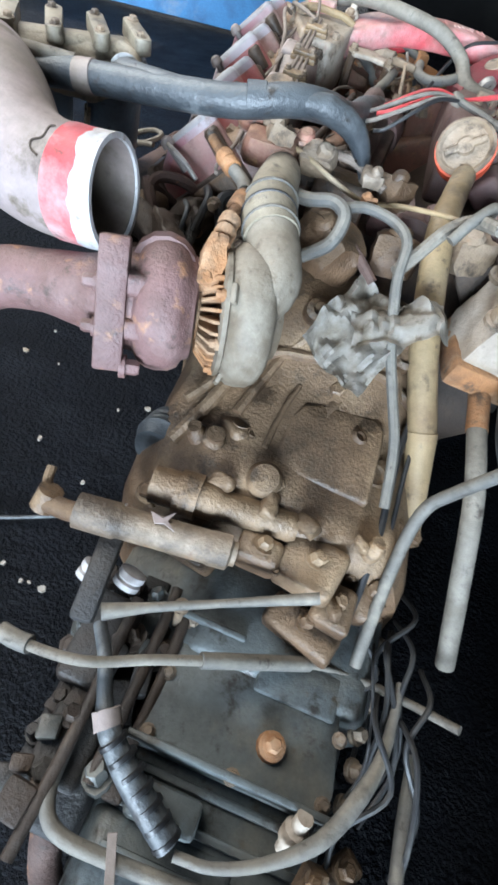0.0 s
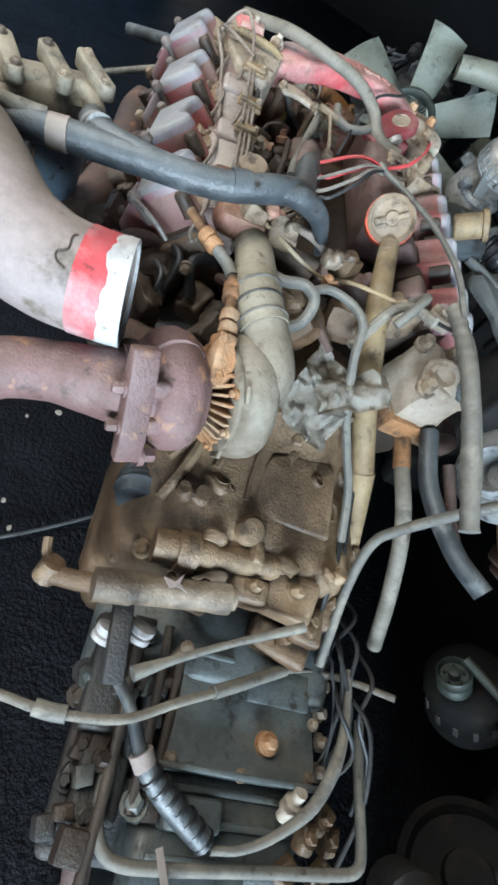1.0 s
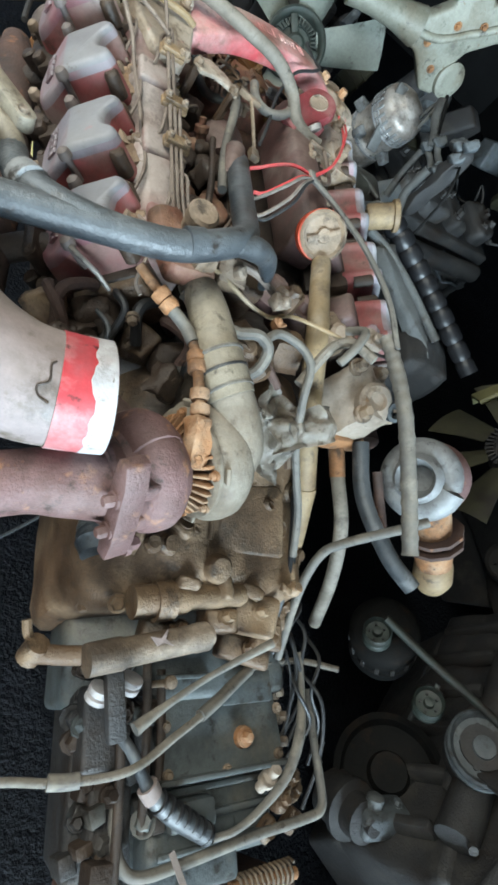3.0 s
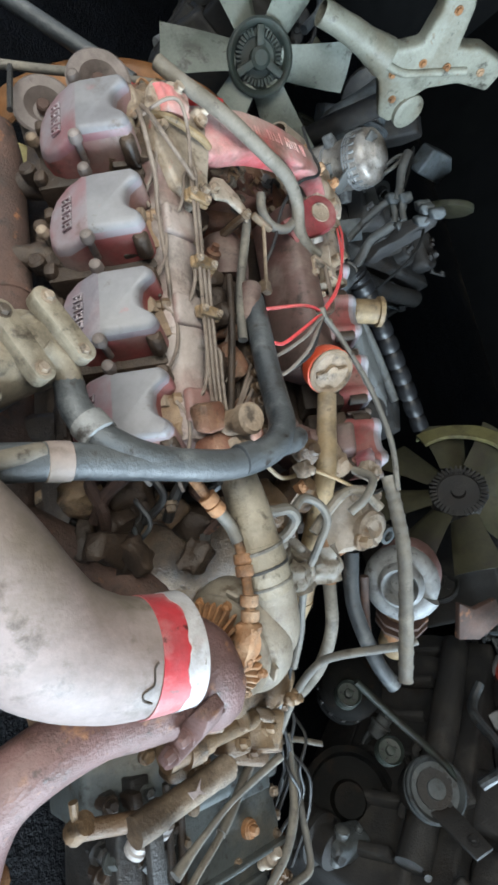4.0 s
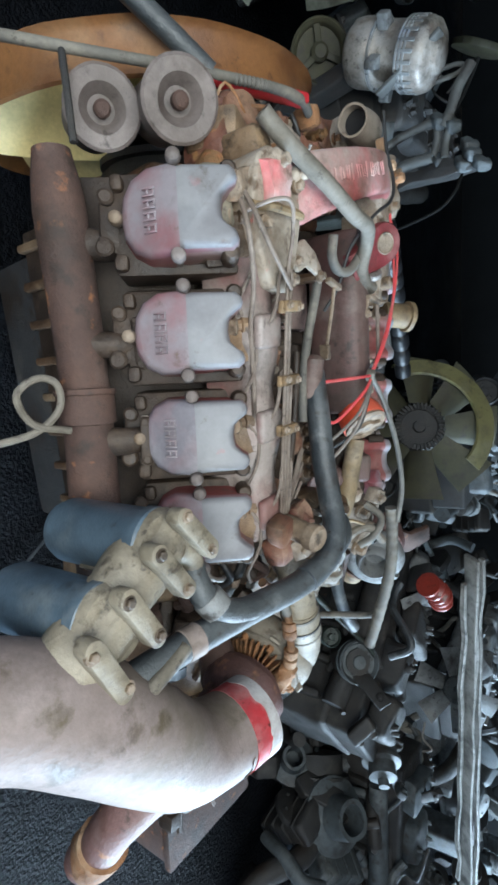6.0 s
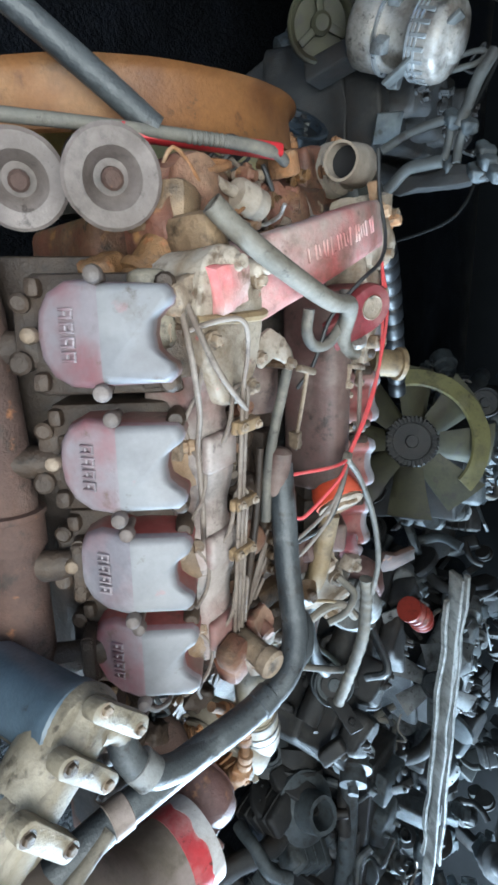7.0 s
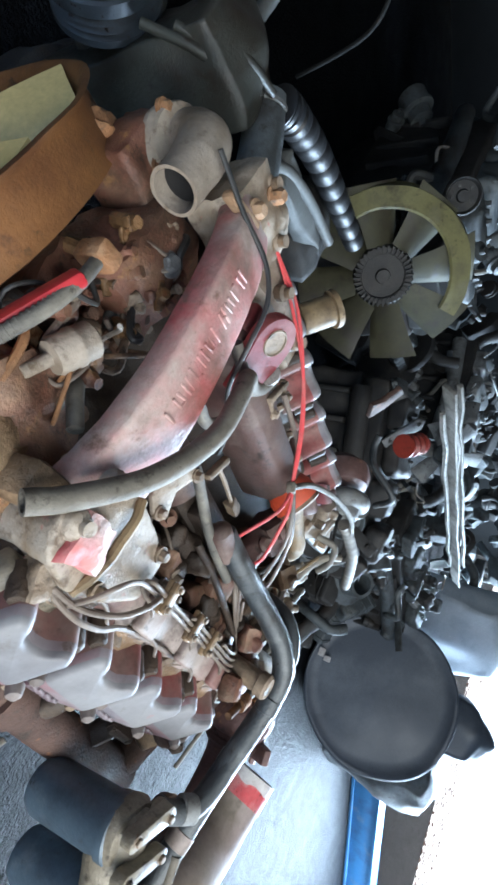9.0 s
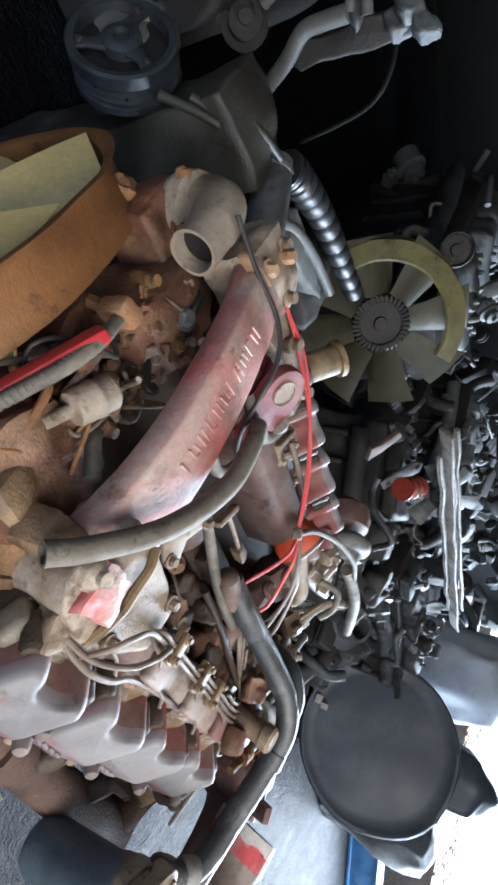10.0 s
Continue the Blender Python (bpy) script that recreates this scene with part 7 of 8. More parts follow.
def pulley(parent, centre, axis, r, material, spokes=0, name="pulley", depth=0.05):
    m = place(centre, axis)
    d = depth
    prof = [(r * 0.30, -d), (r * 0.9, -d), (r, -d * 0.92), (r, -d * 0.62), (r * 0.88, -d * 0.5), (r, -d * 0.38), (r, 0.0), (r * 0.93, 0.006), (r * 0.86, 0.0), (r * 0.80, -0.012)]
    if spokes:
        bm = add_lathe(bmesh.new(), prof + [(r * 0.78, -d * 0.9)], m, 40)
        part(name, bm, material, parent)
        bm = add_lathe(bmesh.new(), [(r * 0.30, -d * 0.8), (r * 0.30, 0.0), (r * 0.2, 0.012), (0, 0.012)], m, 20)
        for k in range(spokes):
            add_box(bm, (r * 0.6, r * 0.22, d * 0.5), m @ pose(0, 0, -d * 0.3, 0, 0, k * 360 / spokes) @ pose(r * 0.5, 0, 0), 0.004)
        return part("spider", bm, material, parent)
    bm = add_lathe(bmesh.new(), prof + [(r * 0.35, -0.014), (r * 0.30, 0.004), (r * 0.12, 0.006), (0, 0.006)], m, 40)
    p = part(name, bm, material, parent)
    bm = bmesh.new()
    # black discs on the face stand in for shaded holes
    for k in range(5):
        a = 2 * math.pi * k / 5
        add_lathe(bm, [(r * 0.09, -0.01), (r * 0.09, 0.002), (0, 0.002)], m @ pose(r * 0.56 * math.cos(a), r * 0.56 * math.sin(a), -0.008), 10)
    part("pulley_hole", bm, M["black"], p)
    return p


def scrap_engine(name, base, rot, size, body, trim, seed, label, lumps=16, pipes=9, cover=None, category="engine"):
    """A bare engine: sump, block, head and rocker cover, with manifold, ancillaries, brackets and pipes hung about it."""
    rnd = random.Random(seed)
    L, W, H = size
    e = thing(name, base, label, category, "scrap engines", rot)
    w = world_of(e)

    def P(x, y, z):
        return w @ V(x, y, z)

    yz = w @ Matrix(((0, 0, 1, 0), (1, 0, 0, 0), (0, 1, 0, 0), (0, 0, 0, 1)))
    hw = W / 2
    part("sump", add_prism(bmesh.new(), [(-hw * 0.6, 0), (hw * 0.6, 0), (hw * 0.85, H * 0.28), (-hw * 0.85, H * 0.28)], -L * 0.46, L * 0.46, yz, 0.02, 3), body, e)
    bm = add_prism(bmesh.new(), [(-hw * 0.9, H * 0.27), (hw * 0.9, H * 0.27), (hw * 0.8, H * 0.68), (-hw * 0.8, H * 0.68)], -L / 2, L / 2, yz, 0.02, 3)
    bmesh.ops.subdivide_edges(bm, edges=[e_ for e_ in bm.edges if e_.calc_length() > 0.15], cuts=7, use_grid_fill=True)
    blk = part("block", roughen(roughen(bm, 0.03, 6, seed), 0.010, 22), body, e)
    for k in range(6):
        for s in (-1, 1):
            rib = add_box(bmesh.new(), (0.03, 0.05, H * 0.32), w @ pose(-L * 0.4 + k * L * 0.16, s * hw * 0.87, H * 0.47), 0.01)
            part("block_rib", roughen(rib, 0.008, 12), body, blk)
    part("cylinder_head", roughen(add_prism(bmesh.new(), [(-hw * 0.7, H * 0.67), (hw * 0.7, H * 0.67), (hw * 0.66, H * 0.84), (-hw * 0.66, H * 0.84)], -L * 0.49, L * 0.49, yz, 0.015, 3), 0.005, 14), body, e)
    n = 4
    for k in range(n):
        m = w @ pose(-L * 0.45 + (k + 0.5) * L * 0.9 / n, rnd.uniform(-0.04, 0.04), H * rnd.uniform(0.86, 0.91), rnd.uniform(-6, 6), rnd.uniform(-6, 6), rnd.uniform(-9, 9))
        bm = add_box(bmesh.new(), (L * 0.9 / n * rnd.uniform(0.6, 0.9), W * rnd.uniform(0.35, 0.55), H * 0.13), m, 0.03, 3)
        for q in range(4):
            add_bolt(bm, m @ V(rnd.uniform(-0.06, 0.06), rnd.uniform(-0.08, 0.08), H * 0.065), m.to_3x3() @ V(0, 0, 1), 0.012, 0.02)
        bmesh.ops.subdivide_edges(bm, edges=[e_ for e_ in bm.edges if e_.calc_length() > 0.05], cuts=3, use_grid_fill=True)
        part("rocker_cover", roughen(roughen(bm, 0.022, 9, k), 0.006, 30), cover or trim, e)
    part("manifold", roughen(add_tube(bmesh.new(), [P(-L * 0.42, hw * 0.9, H * 0.72), P(0, hw * 1.0, H * 0.75), P(L * 0.42, hw * 0.9, H * 0.70)], 0.05, 14), 0.004, 14), trim, e)
    part("manifold", roughen(add_tube(bmesh.new(), [P(-L * 0.42, -hw * 0.9, H * 0.70), P(0, -hw * 1.0, H * 0.74), P(L * 0.42, -hw * 0.85, H * 0.74)], 0.045, 14), 0.004, 14), trim, e)
    for k in range(lumps):
        s = rnd.choice((-1, 1))
        p = P(rnd.uniform(-L * 0.48, L * 0.48), s * hw * rnd.uniform(0.75, 1.15), H * rnd.uniform(0.3, 0.9))
        if rnd.random() < 0.35:
            p = P(rnd.uniform(-L * 0.48, L * 0.48), hw * rnd.uniform(-0.6, 0.6), H * rnd.uniform(0.85, 1.02))
        r = rnd.uniform(0.03, 0.075)
        m = Matrix.Translation(p) @ pose(0, 0, 0, rnd.uniform(-60, 60), rnd.uniform(-60, 60), rnd.uniform(0, 180))
        bm = bmesh.new()
        kind = rnd.random()
        if kind < 0.4:
            add_lathe(bm, [(r * 0.6, -r * 1.4), (r, -r * 1.2), (r, -r * 0.2), (r * 1.15, -r * 0.15), (r * 1.15, r * 0.1), (r * 0.8, r * 0.2), (r * 0.8, r * 0.9), (r * 0.3, r), (r * 0.3, r * 1.4), (0, r * 1.4)], m, 18)
        elif kind < 0.75:
            add_box(bm, (r * 2.2, r * 1.3, r * 1.1), m, r * 0.25, 3)
            add_lathe(bm, [(r * 0.35, 0), (r * 0.35, r * 0.9), (r * 0.2, r), (0, r)], m @ pose(r * 0.5, 0, 0), 12)
            add_bolt(bm, m @ V(-r * 0.6, 0, r * 0.55), m.to_3x3() @ V(0, 0, 1), 0.011, 0.012)
        else:
            add_prism(bm, [(-r * 1.6, -r * 0.4), (r * 1.2, -r * 0.5), (r * 1.7, 0), (r * 1.2, r * 0.5), (-r * 1.6, r * 0.4)], -0.006, 0.006, m, 0.003)
            add_bolt(bm, m @ V(r * 1.2, 0, 0.006), m.to_3x3() @ V(0, 0, 1), 0.012, 0.012)
            add_bolt(bm, m @ V(-r * 1.1, 0, 0.006), m.to_3x3() @ V(0, 0, 1), 0.012, 0.012)
        part(("pump", "housing", "bracket")[0 if kind < 0.4 else 1 if kind < 0.75 else 2], roughen(bm, 0.003, 20), rnd.choice((body, trim, trim, M["alu"], M["bluegrey"], M["darkiron"])), e)
    for k in range(pipes):
        s = rnd.choice((-1, 1))
        x = rnd.uniform(-L * 0.45, L * 0.35)
        z = H * rnd.uniform(0.55, 0.95)
        pts = [P(x, s * hw * 0.9, z)]
        for j in range(4):
            x += rnd.uniform(0.02, 0.13)
            z += rnd.uniform(-0.10, 0.09)
            pts.append(P(min(x, L * 0.55), s * hw * rnd.uniform(0.7, 1.25), max(min(z, H * 1.08), 0.2)))
        r = rnd.choice((0.006, 0.008, 0.011, 0.016, 0.022))
        part("pipe" if r < 0.012 else "hose", add_tube(bmesh.new(), pts, r, 9), rnd.choice((trim if trim is body else M["steel"], M["rubber"], M["rubber"] if trim is body else M["greyhose"], trim)), e)
    return e


def small_pile(name, base, seed, span, count, label, mats, category="scrap"):
    """Loose castings heaped on the floor, each a part of the heap."""
    rnd = random.Random(seed)
    e = thing(name, base, label, category, "scrap heaps")
    for k in range(count):
        f = k / count
        r = rnd.uniform(0.06, 0.15)
        hgt = max(span[2] * rnd.uniform(0.0, 1.0) * (1 - 0.4 * f), r * 0.8)
        m = Matrix.Translation(V(base) + V(rnd.uniform(-1, 1) * span[0], rnd.uniform(-1, 1) * span[1], hgt)) @ pose(0, 0, 0, rnd.uniform(-80, 80), rnd.uniform(-80, 80), rnd.uniform(0, 180))
        bm = bmesh.new()
        kind = k % 5
        if kind == 0:
            add_lathe(bm, [(r * 0.4, -r), (r, -r * 0.9), (r, -r * 0.3), (r * 1.2, -r * 0.25), (r * 1.2, 0), (r * 0.7, r * 0.2), (r * 0.6, r), (r * 0.45, r), (r * 0.4, 0)], m, 22)
        elif kind == 1:
            add_box(bm, (r * 2.6, r * 1.5, r), m, r * 0.2, 3)
            for j in range(4):
                add_box(bm, (r * 0.12, r * 1.6, r * 1.1), m @ pose(-r * 0.9 + j * r * 0.6, 0, 0), 0.005)
        elif kind == 2:
            pts = [m @ V(-r * 2, 0, 0), m @ V(-r, r * 0.5, 0), m @ V(r * 0.2, r * 0.3, r * 0.4), m @ V(r * 1.4, -r * 0.6, r * 0.3)]
            add_tube(bm, pts, r * 0.35, 12)
        elif kind == 3:
            add_prism(bm, [(r * 1.3 * math.cos(a), r * 1.3 * math.sin(a)) for a in (2 * math.pi * j / 18 for j in range(18))], -r * 0.15, r * 0.15, m, 0.006)
            flange_bolts(bm, m @ V(0, 0, r * 0.15), m.to_3x3() @ V(0, 0, 1), r * 0.9, 6)
        else:
            add_prism(bm, [(-r * 1.5, -r * 0.6), (r, -r * 0.9), (r * 1.6, 0), (r * 0.8, r * 0.7), (-r * 1.2, r * 0.8)], -r * 0.5, r * 0.5, m, r * 0.15, 3)
        b = roughen(bm, 0.004, 16)
        for v in b.verts:
            v.co.z = max(v.co.z, 0.0)
        part(("housing", "ribbed_casting", "pipe_elbow", "flange", "casting")[kind], b, rnd.choice(mats), e)
    return e


# engine with the pale green fan, beyond the far bank
eb = scrap_engine("engine", (2.35, 0.86, 0.0), 8, (1.15, 0.62, 1.0), M["darkiron"], M["bluegrey"], 31, "dark oily scrap engine with a pale green plastic fan", 22, 12)
fan_thing(eb, (1.50, 1.03, 0.71), (-0.86, 0.30, 0.42), 0.115, 0.33, 8, M["palegreen"], M["darkiron"], False, 10, (0.12, 0.19))
m = place((1.50, 1.03, 0.71), (-0.86, 0.30, 0.42))
bm = bmesh.new()
arc = [radians(78 - 150 * k / 30) for k in range(31)]
rows = [[bm.verts.new(m @ V(r * math.cos(a), r * math.sin(a), z)) for a in arc] for r, z in ((0.238, 0.052), (0.246, 0.060), (0.315, 0.036), (0.328, -0.03), (0.320, -0.03), (0.308, 0.026), (0.246, 0.047), (0.240, 0.042))]
for p, q in zip(rows, rows[1:] + rows[:1]):
    for k in range(30):
        bm.faces.new((p[k], p[k + 1], q[k + 1], q[k]))
bm.faces.new([r[0] for r in rows])
bm.faces.new([r[-1] for r in rows][::-1])
part("ring_piece", roughen(bm, 0.004, 12), M["ringyellow"], eb, "broken arc of yellowed plastic fan ring")
pulley(eb, (1.82, 1.18, 0.93), (-0.86, 0.30, 0.42), 0.07, M["darkiron"])
pulley(eb, (1.75, 0.70, 0.42), (-0.86, 0.30, 0.42), 0.09, M["darkiron"])

# dark engine behind the gearbox, belt drive towards the room
ec = scrap_engine("engine", (1.32, 0.03, 0.0), 38, (0.95, 0.5, 0.78), M["darkiron"], M["darkiron"], 17, "dark oily scrap engine with belt pulleys at its end", 18, 8)
EX_AXIS = V(-0.62, 0.32, 0.71).normalized()
pulley(ec, (0.925, 0.145, 0.655), EX_AXIS, 0.085, M["bluegrey"], name="grooved_pulley")
pulley(ec, (0.880, 0.247, 0.558), EX_AXIS, 0.040, M["darkgreen"], name="idler_pulley")
pulley(ec, (0.767, 0.424, 0.525), EX_AXIS, 0.038, M["darkgreen"], name="idler_pulley")
am = place(V(0.767, 0.424, 0.525) - EX_AXIS * 0.05 + V(0.045, 0.03, 0.0), EX_AXIS)
bm = add_lathe(bmesh.new(), [(0.03, 0.012), (0.060, 0.010), (0.088, -0.006), (0.098, -0.022), (0.098, -0.062), (0.092, -0.066), (0.092, -0.10), (0.098, -0.104), (0.098, -0.14), (0.085, -0.165), (0, -0.17)], am, 36)
gen = part("generator", roughen(bm, 0.002, 20), M["shadeiron"], ec, "dark oily generator behind the belt")
for k in range(14):
    part("vent_bar", add_box(bmesh.new(), (0.006, 0.012, 0.034), am @ pose(0, 0, 0, 0, 0, 360 / 14 * k) @ pose(0.0965, 0, -0.083), 0.0015, 1), M["darkiron"], gen)
# ribbed crank damper below the belt
dr = place((0.94, 0.07, 0.33), EX_AXIS)
prof = [(0.08, -0.14), (0.14, -0.14)]
for k in range(8):
    prof += [(0.155, -0.135 + 0.016 * k), (0.145, -0.128 + 0.016 * k)]
prof += [(0.155, 0.0), (0.135, 0.006), (0.125, -0.02), (0.06, -0.025), (0.05, 0.005), (0, 0.005)]
part("crank_damper", roughen(add_lathe(bmesh.new(), prof, dr, 44), 0.0015, 20), M["shadeiron"], ec, "large ribbed dark crank damper")
part("drive_belt", add_tube(bmesh.new(), [(0.785, 0.452, 0.545), (0.870, 0.335, 0.600), (0.965, 0.205, 0.670), (0.995, 0.150, 0.690)], 0.011, 10), M["darkgreen"], ec, "slack dark drive belt")
part("pump_body", roughen(add_lathe(bmesh.new(), [(0.06, -0.14), (0.075, -0.12), (0.075, -0.05), (0.05, -0.04), (0.05, 0.0)], place((0.925, 0.145, 0.65), EX_AXIS), 20), 0.003, 16), M["darkiron"], ec)
bb = bmesh.new()
pts = smooth_line([(1.20, 0.41, 0.84), (1.25, 0.37, 0.855), (1.30, 0.33, 0.86), (1.35, 0.28, 0.85)], 6)
add_tube(bb, pts, 0.05, 18, 1, [0.052 if k % 4 < 2 else 0.038 for k in range(len(pts))])
part("bellows_duct", bb, M["bellows"], ec, "dark red rubber bellows duct")
part("rusty_plate", roughen(add_prism(bmesh.new(), [(-0.09, -0.05), (0.0, -0.08), (0.10, -0.03), (0.07, 0.06), (-0.02, 0.05), (-0.08, 0.09)], -0.012, 0.012, pose(1.30, 0.56, 0.74, 25, -35, 10), 0.004), 0.004, 20), M["manifold"], ec)

# dark engine at the front, its belt side towards the room
ed = scrap_engine("engine", (1.52, 2.35, 0.0), 8, (0.85, 0.5, 0.80), M["darkiron"], M["darkiron"], 23, "dark scrap engine with a clutch pulley and bare aluminium brackets", 12, 6)
CX = V(-0.35, 0.75, 0.55).normalized()
cp = place((0.70, 2.095, 0.585), CX)
cl = part("clutch_pulley", add_lathe(bmesh.new(), [(0.05, -0.085), (0.100, -0.085), (0.108, -0.080), (0.108, -0.066), (0.098, -0.060), (0.108, -0.053), (0.098, -0.046), (0.108, -0.039), (0.098, -0.032), (0.110, -0.024), (0.110, 0.0), (0.104, 0.004), (0.092, 0.002), (0.088, -0.022)], cp, 44), M["pulleyblue"], ed, "dull blue-black clutch pulley")
bm = bmesh.new()
add_lathe(bm, [(0.040, -0.022), (0.040, 0.0), (0.030, 0.006), (0.018, 0.006), (0.016, -0.004), (0, -0.004)], cp, 24)
part("clutch_hub", bm, M["pulleyblue"], cl)
# black disc puts the shade behind the clutch arms into colour
part("clutch_well", add_lathe(bmesh.new(), [(0.0875, -0.024), (0.0875, -0.019), (0, -0.019)], cp, 40), M["black"], cl)
for k in range(3):
    mm = cp @ pose(0, 0, 0, 0, 0, 120 * k + 15)
    part("clutch_arm", add_prism(bmesh.new(), [(0.03, -0.022), (0.06, -0.010), (0.090, -0.022), (0.094, 0.014), (0.07, 0.010), (0.03, 0.022)], -0.012, -0.003, mm, 0.003), M["pulleyblue"], cl)
    part("arm_rivet", add_bolt(bmesh.new(), mm @ V(0.08, 0, -0.003), CX, 0.007, 0.006), M["darkiron"], cl)
bm = lumpy(bmesh.new(), (0.17, 0.15, 0.20), place((0.80, 2.04, 0.50), CX), 0.022, 14, 3.0, 10, 0.008, 0.6)
comp_body = part("compressor_body", bm, M["greyplastic"], ed, "dull grey-green compressor body")
for k, q in enumerate(((0.05, 0.05, 0.03), (-0.06, 0.03, 0.05), (0.0, -0.07, 0.02), (0.07, -0.02, -0.05), (-0.05, 0.06, -0.04), (0.02, 0.07, 0.06))):
    part("compressor_lug", lumpy(bmesh.new(), (0.06, 0.05, 0.07), place(V(0.80, 2.04, 0.50) + V(q), CX), 0.012, 25, k, 5, 0.005, 0.55), M["olive" if k % 3 == 0 else "greyplastic"], comp_body)
pulley(ed, (0.955, 2.45, 0.535), (-0.72, -0.30, 0.62), 0.105, M["palegreen"], 3, "spoked_pulley", 0.03)
AX = V(0.0, -0.38, 0.92).normalized()
AM = place((0.985, 2.350, 0.800), AX)
alt = part("alternator", roughen(add_lathe(bmesh.new(), [(0.03, -0.16), (0.085, -0.155), (0.100, -0.14), (0.104, -0.12), (0.104, -0.055), (0.096, -0.05), (0.096, 0.045), (0.104, 0.05), (0.104, 0.115), (0.098, 0.135), (0.080, 0.15), (0.05, 0.152), (0.048, 0.165), (0, 0.166)], AM, 40), 0.0025, 25), M["steel"], ed, "dull aluminium alternator body")
for k in range(22):
    a = radians(360 / 22 * k)
    part("vent_bar", add_box(bmesh.new(), (0.008, 0.012, 0.05), AM @ pose(0, 0, 0, 0, 0, math.degrees(a)) @ pose(0.104, 0, 0.085), 0.002, 1), M["alu"], alt)
for z in (0.055, 0.068, 0.081, -0.05):
    part("bright_band", add_lathe(bmesh.new(), [(0.100, -0.004), (0.108, -0.003), (0.108, 0.003), (0.100, 0.004)], AM @ pose(0, 0, z), 40), M["brightalu"], alt)
for a in (150, 215, 300):
    part("mount_ear", roughen(add_prism(bmesh.new(), [(0.08, -0.025), (0.135, -0.014), (0.14, 0.012), (0.08, 0.025)], -0.02, 0.02, AM @ pose(0, 0, -0.02, 0, 0, a), 0.006), 0.002, 30), M["alu"], alt)
part("alternator_strap", roughen(add_box(bmesh.new(), (0.05, 0.24, 0.014), pose(0.93, 2.27, 0.865, 62, 0, 6), 0.005), 0.003, 20), M["greyplastic"], alt)
part("alternator_foot", roughen(add_box(bmesh.new(), (0.10, 0.06, 0.22), pose(1.02, 2.36, 0.57, -10, 0, 0), 0.012, 3), 0.004, 20), M["darkiron"], alt)
slot = [(0.045 * math.cos(a) + (0.025 if math.cos(a) > 0 else -0.025), 0.018 * math.sin(a)) for a in (2 * math.pi * k / 20 for k in range(21))]
part("slotted_stay", add_tube(bmesh.new(), [V(1.05, 2.266, 0.936) + V(0, y * 0.9, x) for x, y in slot], 0.008, 8, 2), M["greyplastic"], ed)
part("square_flap", add_box(bmesh.new(), (0.10, 0.09, 0.012), pose(1.11, 2.163, 0.70, 25, -35, 12), 0.004), M["bluegrey"], ed)
for pts, r in (([(1.05, 2.079, 0.712), (1.05, 2.109, 0.793), (1.05, 2.123, 0.882), (1.05, 2.124, 0.92)], 0.014), ([(1.05, 2.12, 0.921), (1.06, 2.063, 0.916), (1.05, 2.013, 0.906)], 0.012),
               ([(1.05, 2.103, 0.968), (1.06, 2.058, 0.947), (1.05, 1.999, 0.945)], 0.013), ([(1.05, 1.924, 0.672), (1.05, 1.964, 0.741), (1.05, 2.007, 0.795), (1.05, 2.013, 0.846), (1.05, 2.013, 0.906)], 0.019),
               ([(1.06, 2.274, 1.026), (1.05, 2.209, 0.988), (1.05, 2.144, 0.965), (1.05, 2.10, 0.939)], 0.018), ([(1.07, 2.285, 1.045), (1.06, 2.20, 1.010), (1.05, 2.13, 0.975)], 0.007),
               ([(1.05, 1.794, 0.742), (1.05, 1.815, 0.852), (1.05, 1.841, 0.934), (1.06, 1.891, 0.98), (1.10, 1.98, 1.0)], 0.005)):
    part("pipe", add_tube(bmesh.new(), pts, r, 12), M["greyplastic" if r > 0.01 else "shadeiron"], ed)
part("pipe_arm", lumpy(bmesh.new(), (0.06, 0.05, 0.28), pose(1.08, 1.968, 0.90), 0.012, 16, 5.0, 8, 0.005, 0.6), M["darkiron"], ed)
for q in ((1.06, 1.966, 1.0), (1.05, 1.99, 1.03), (1.07, 2.0, 0.92), (1.05, 2.12, 0.925), (1.06, 2.10, 0.965), (1.05, 1.95, 1.06), (1.06, 2.02, 1.02)):
    part("pipe_union", lumpy(bmesh.new(), (0.05, 0.035, 0.045), pose(*q, 20, 30, 50), 0.010, 30, q[2], 4, 0.004, 0.55), M["bluegrey"], ed)

# dark rumpled housing with a ribbed hose against the far bank
gd = thing("air_housing", (0.72, 1.86, 0.0), "dark dusty air housing with a black ribbed hose", "air housing")
part("housing_body", lumpy(bmesh.new(), (0.22, 0.20, 0.72), pose(0.76, 1.885, 0.435, 0, 8, 10), 0.016, 8, 4.0, 24, 0.004, 0.72), M["housing"], gd)
for k in range(3):
    part("housing_rib", add_tube(bmesh.new(), [(0.665 + 0.03 * k, 1.99 - 0.02 * k, 0.66 + 0.05 * k), (0.70 + 0.03 * k, 1.92 - 0.02 * k, 0.745 + 0.03 * k), (0.76 + 0.03 * k, 1.83 - 0.01 * k, 0.785 + 0.01 * k)], 0.010, 10), M["housing"], gd)
part("housing_stand", lumpy(bmesh.new(), (0.30, 0.30, 0.30), pose(0.78, 1.86, 0.135), 0.02, 9, 1.0, 8, 0.006, 0.75), M["darkiron"], gd)
part("cone_pipe", add_tube(bmesh.new(), [(0.865, 1.795, 0.765), (0.80, 1.745, 0.772), (0.74, 1.70, 0.778), (0.66, 1.648, 0.785)], 0.045, 24, 5, [0.043, 0.046, 0.048, 0.050]), M["bluegrey"], gd, "smooth grey tapered pipe")
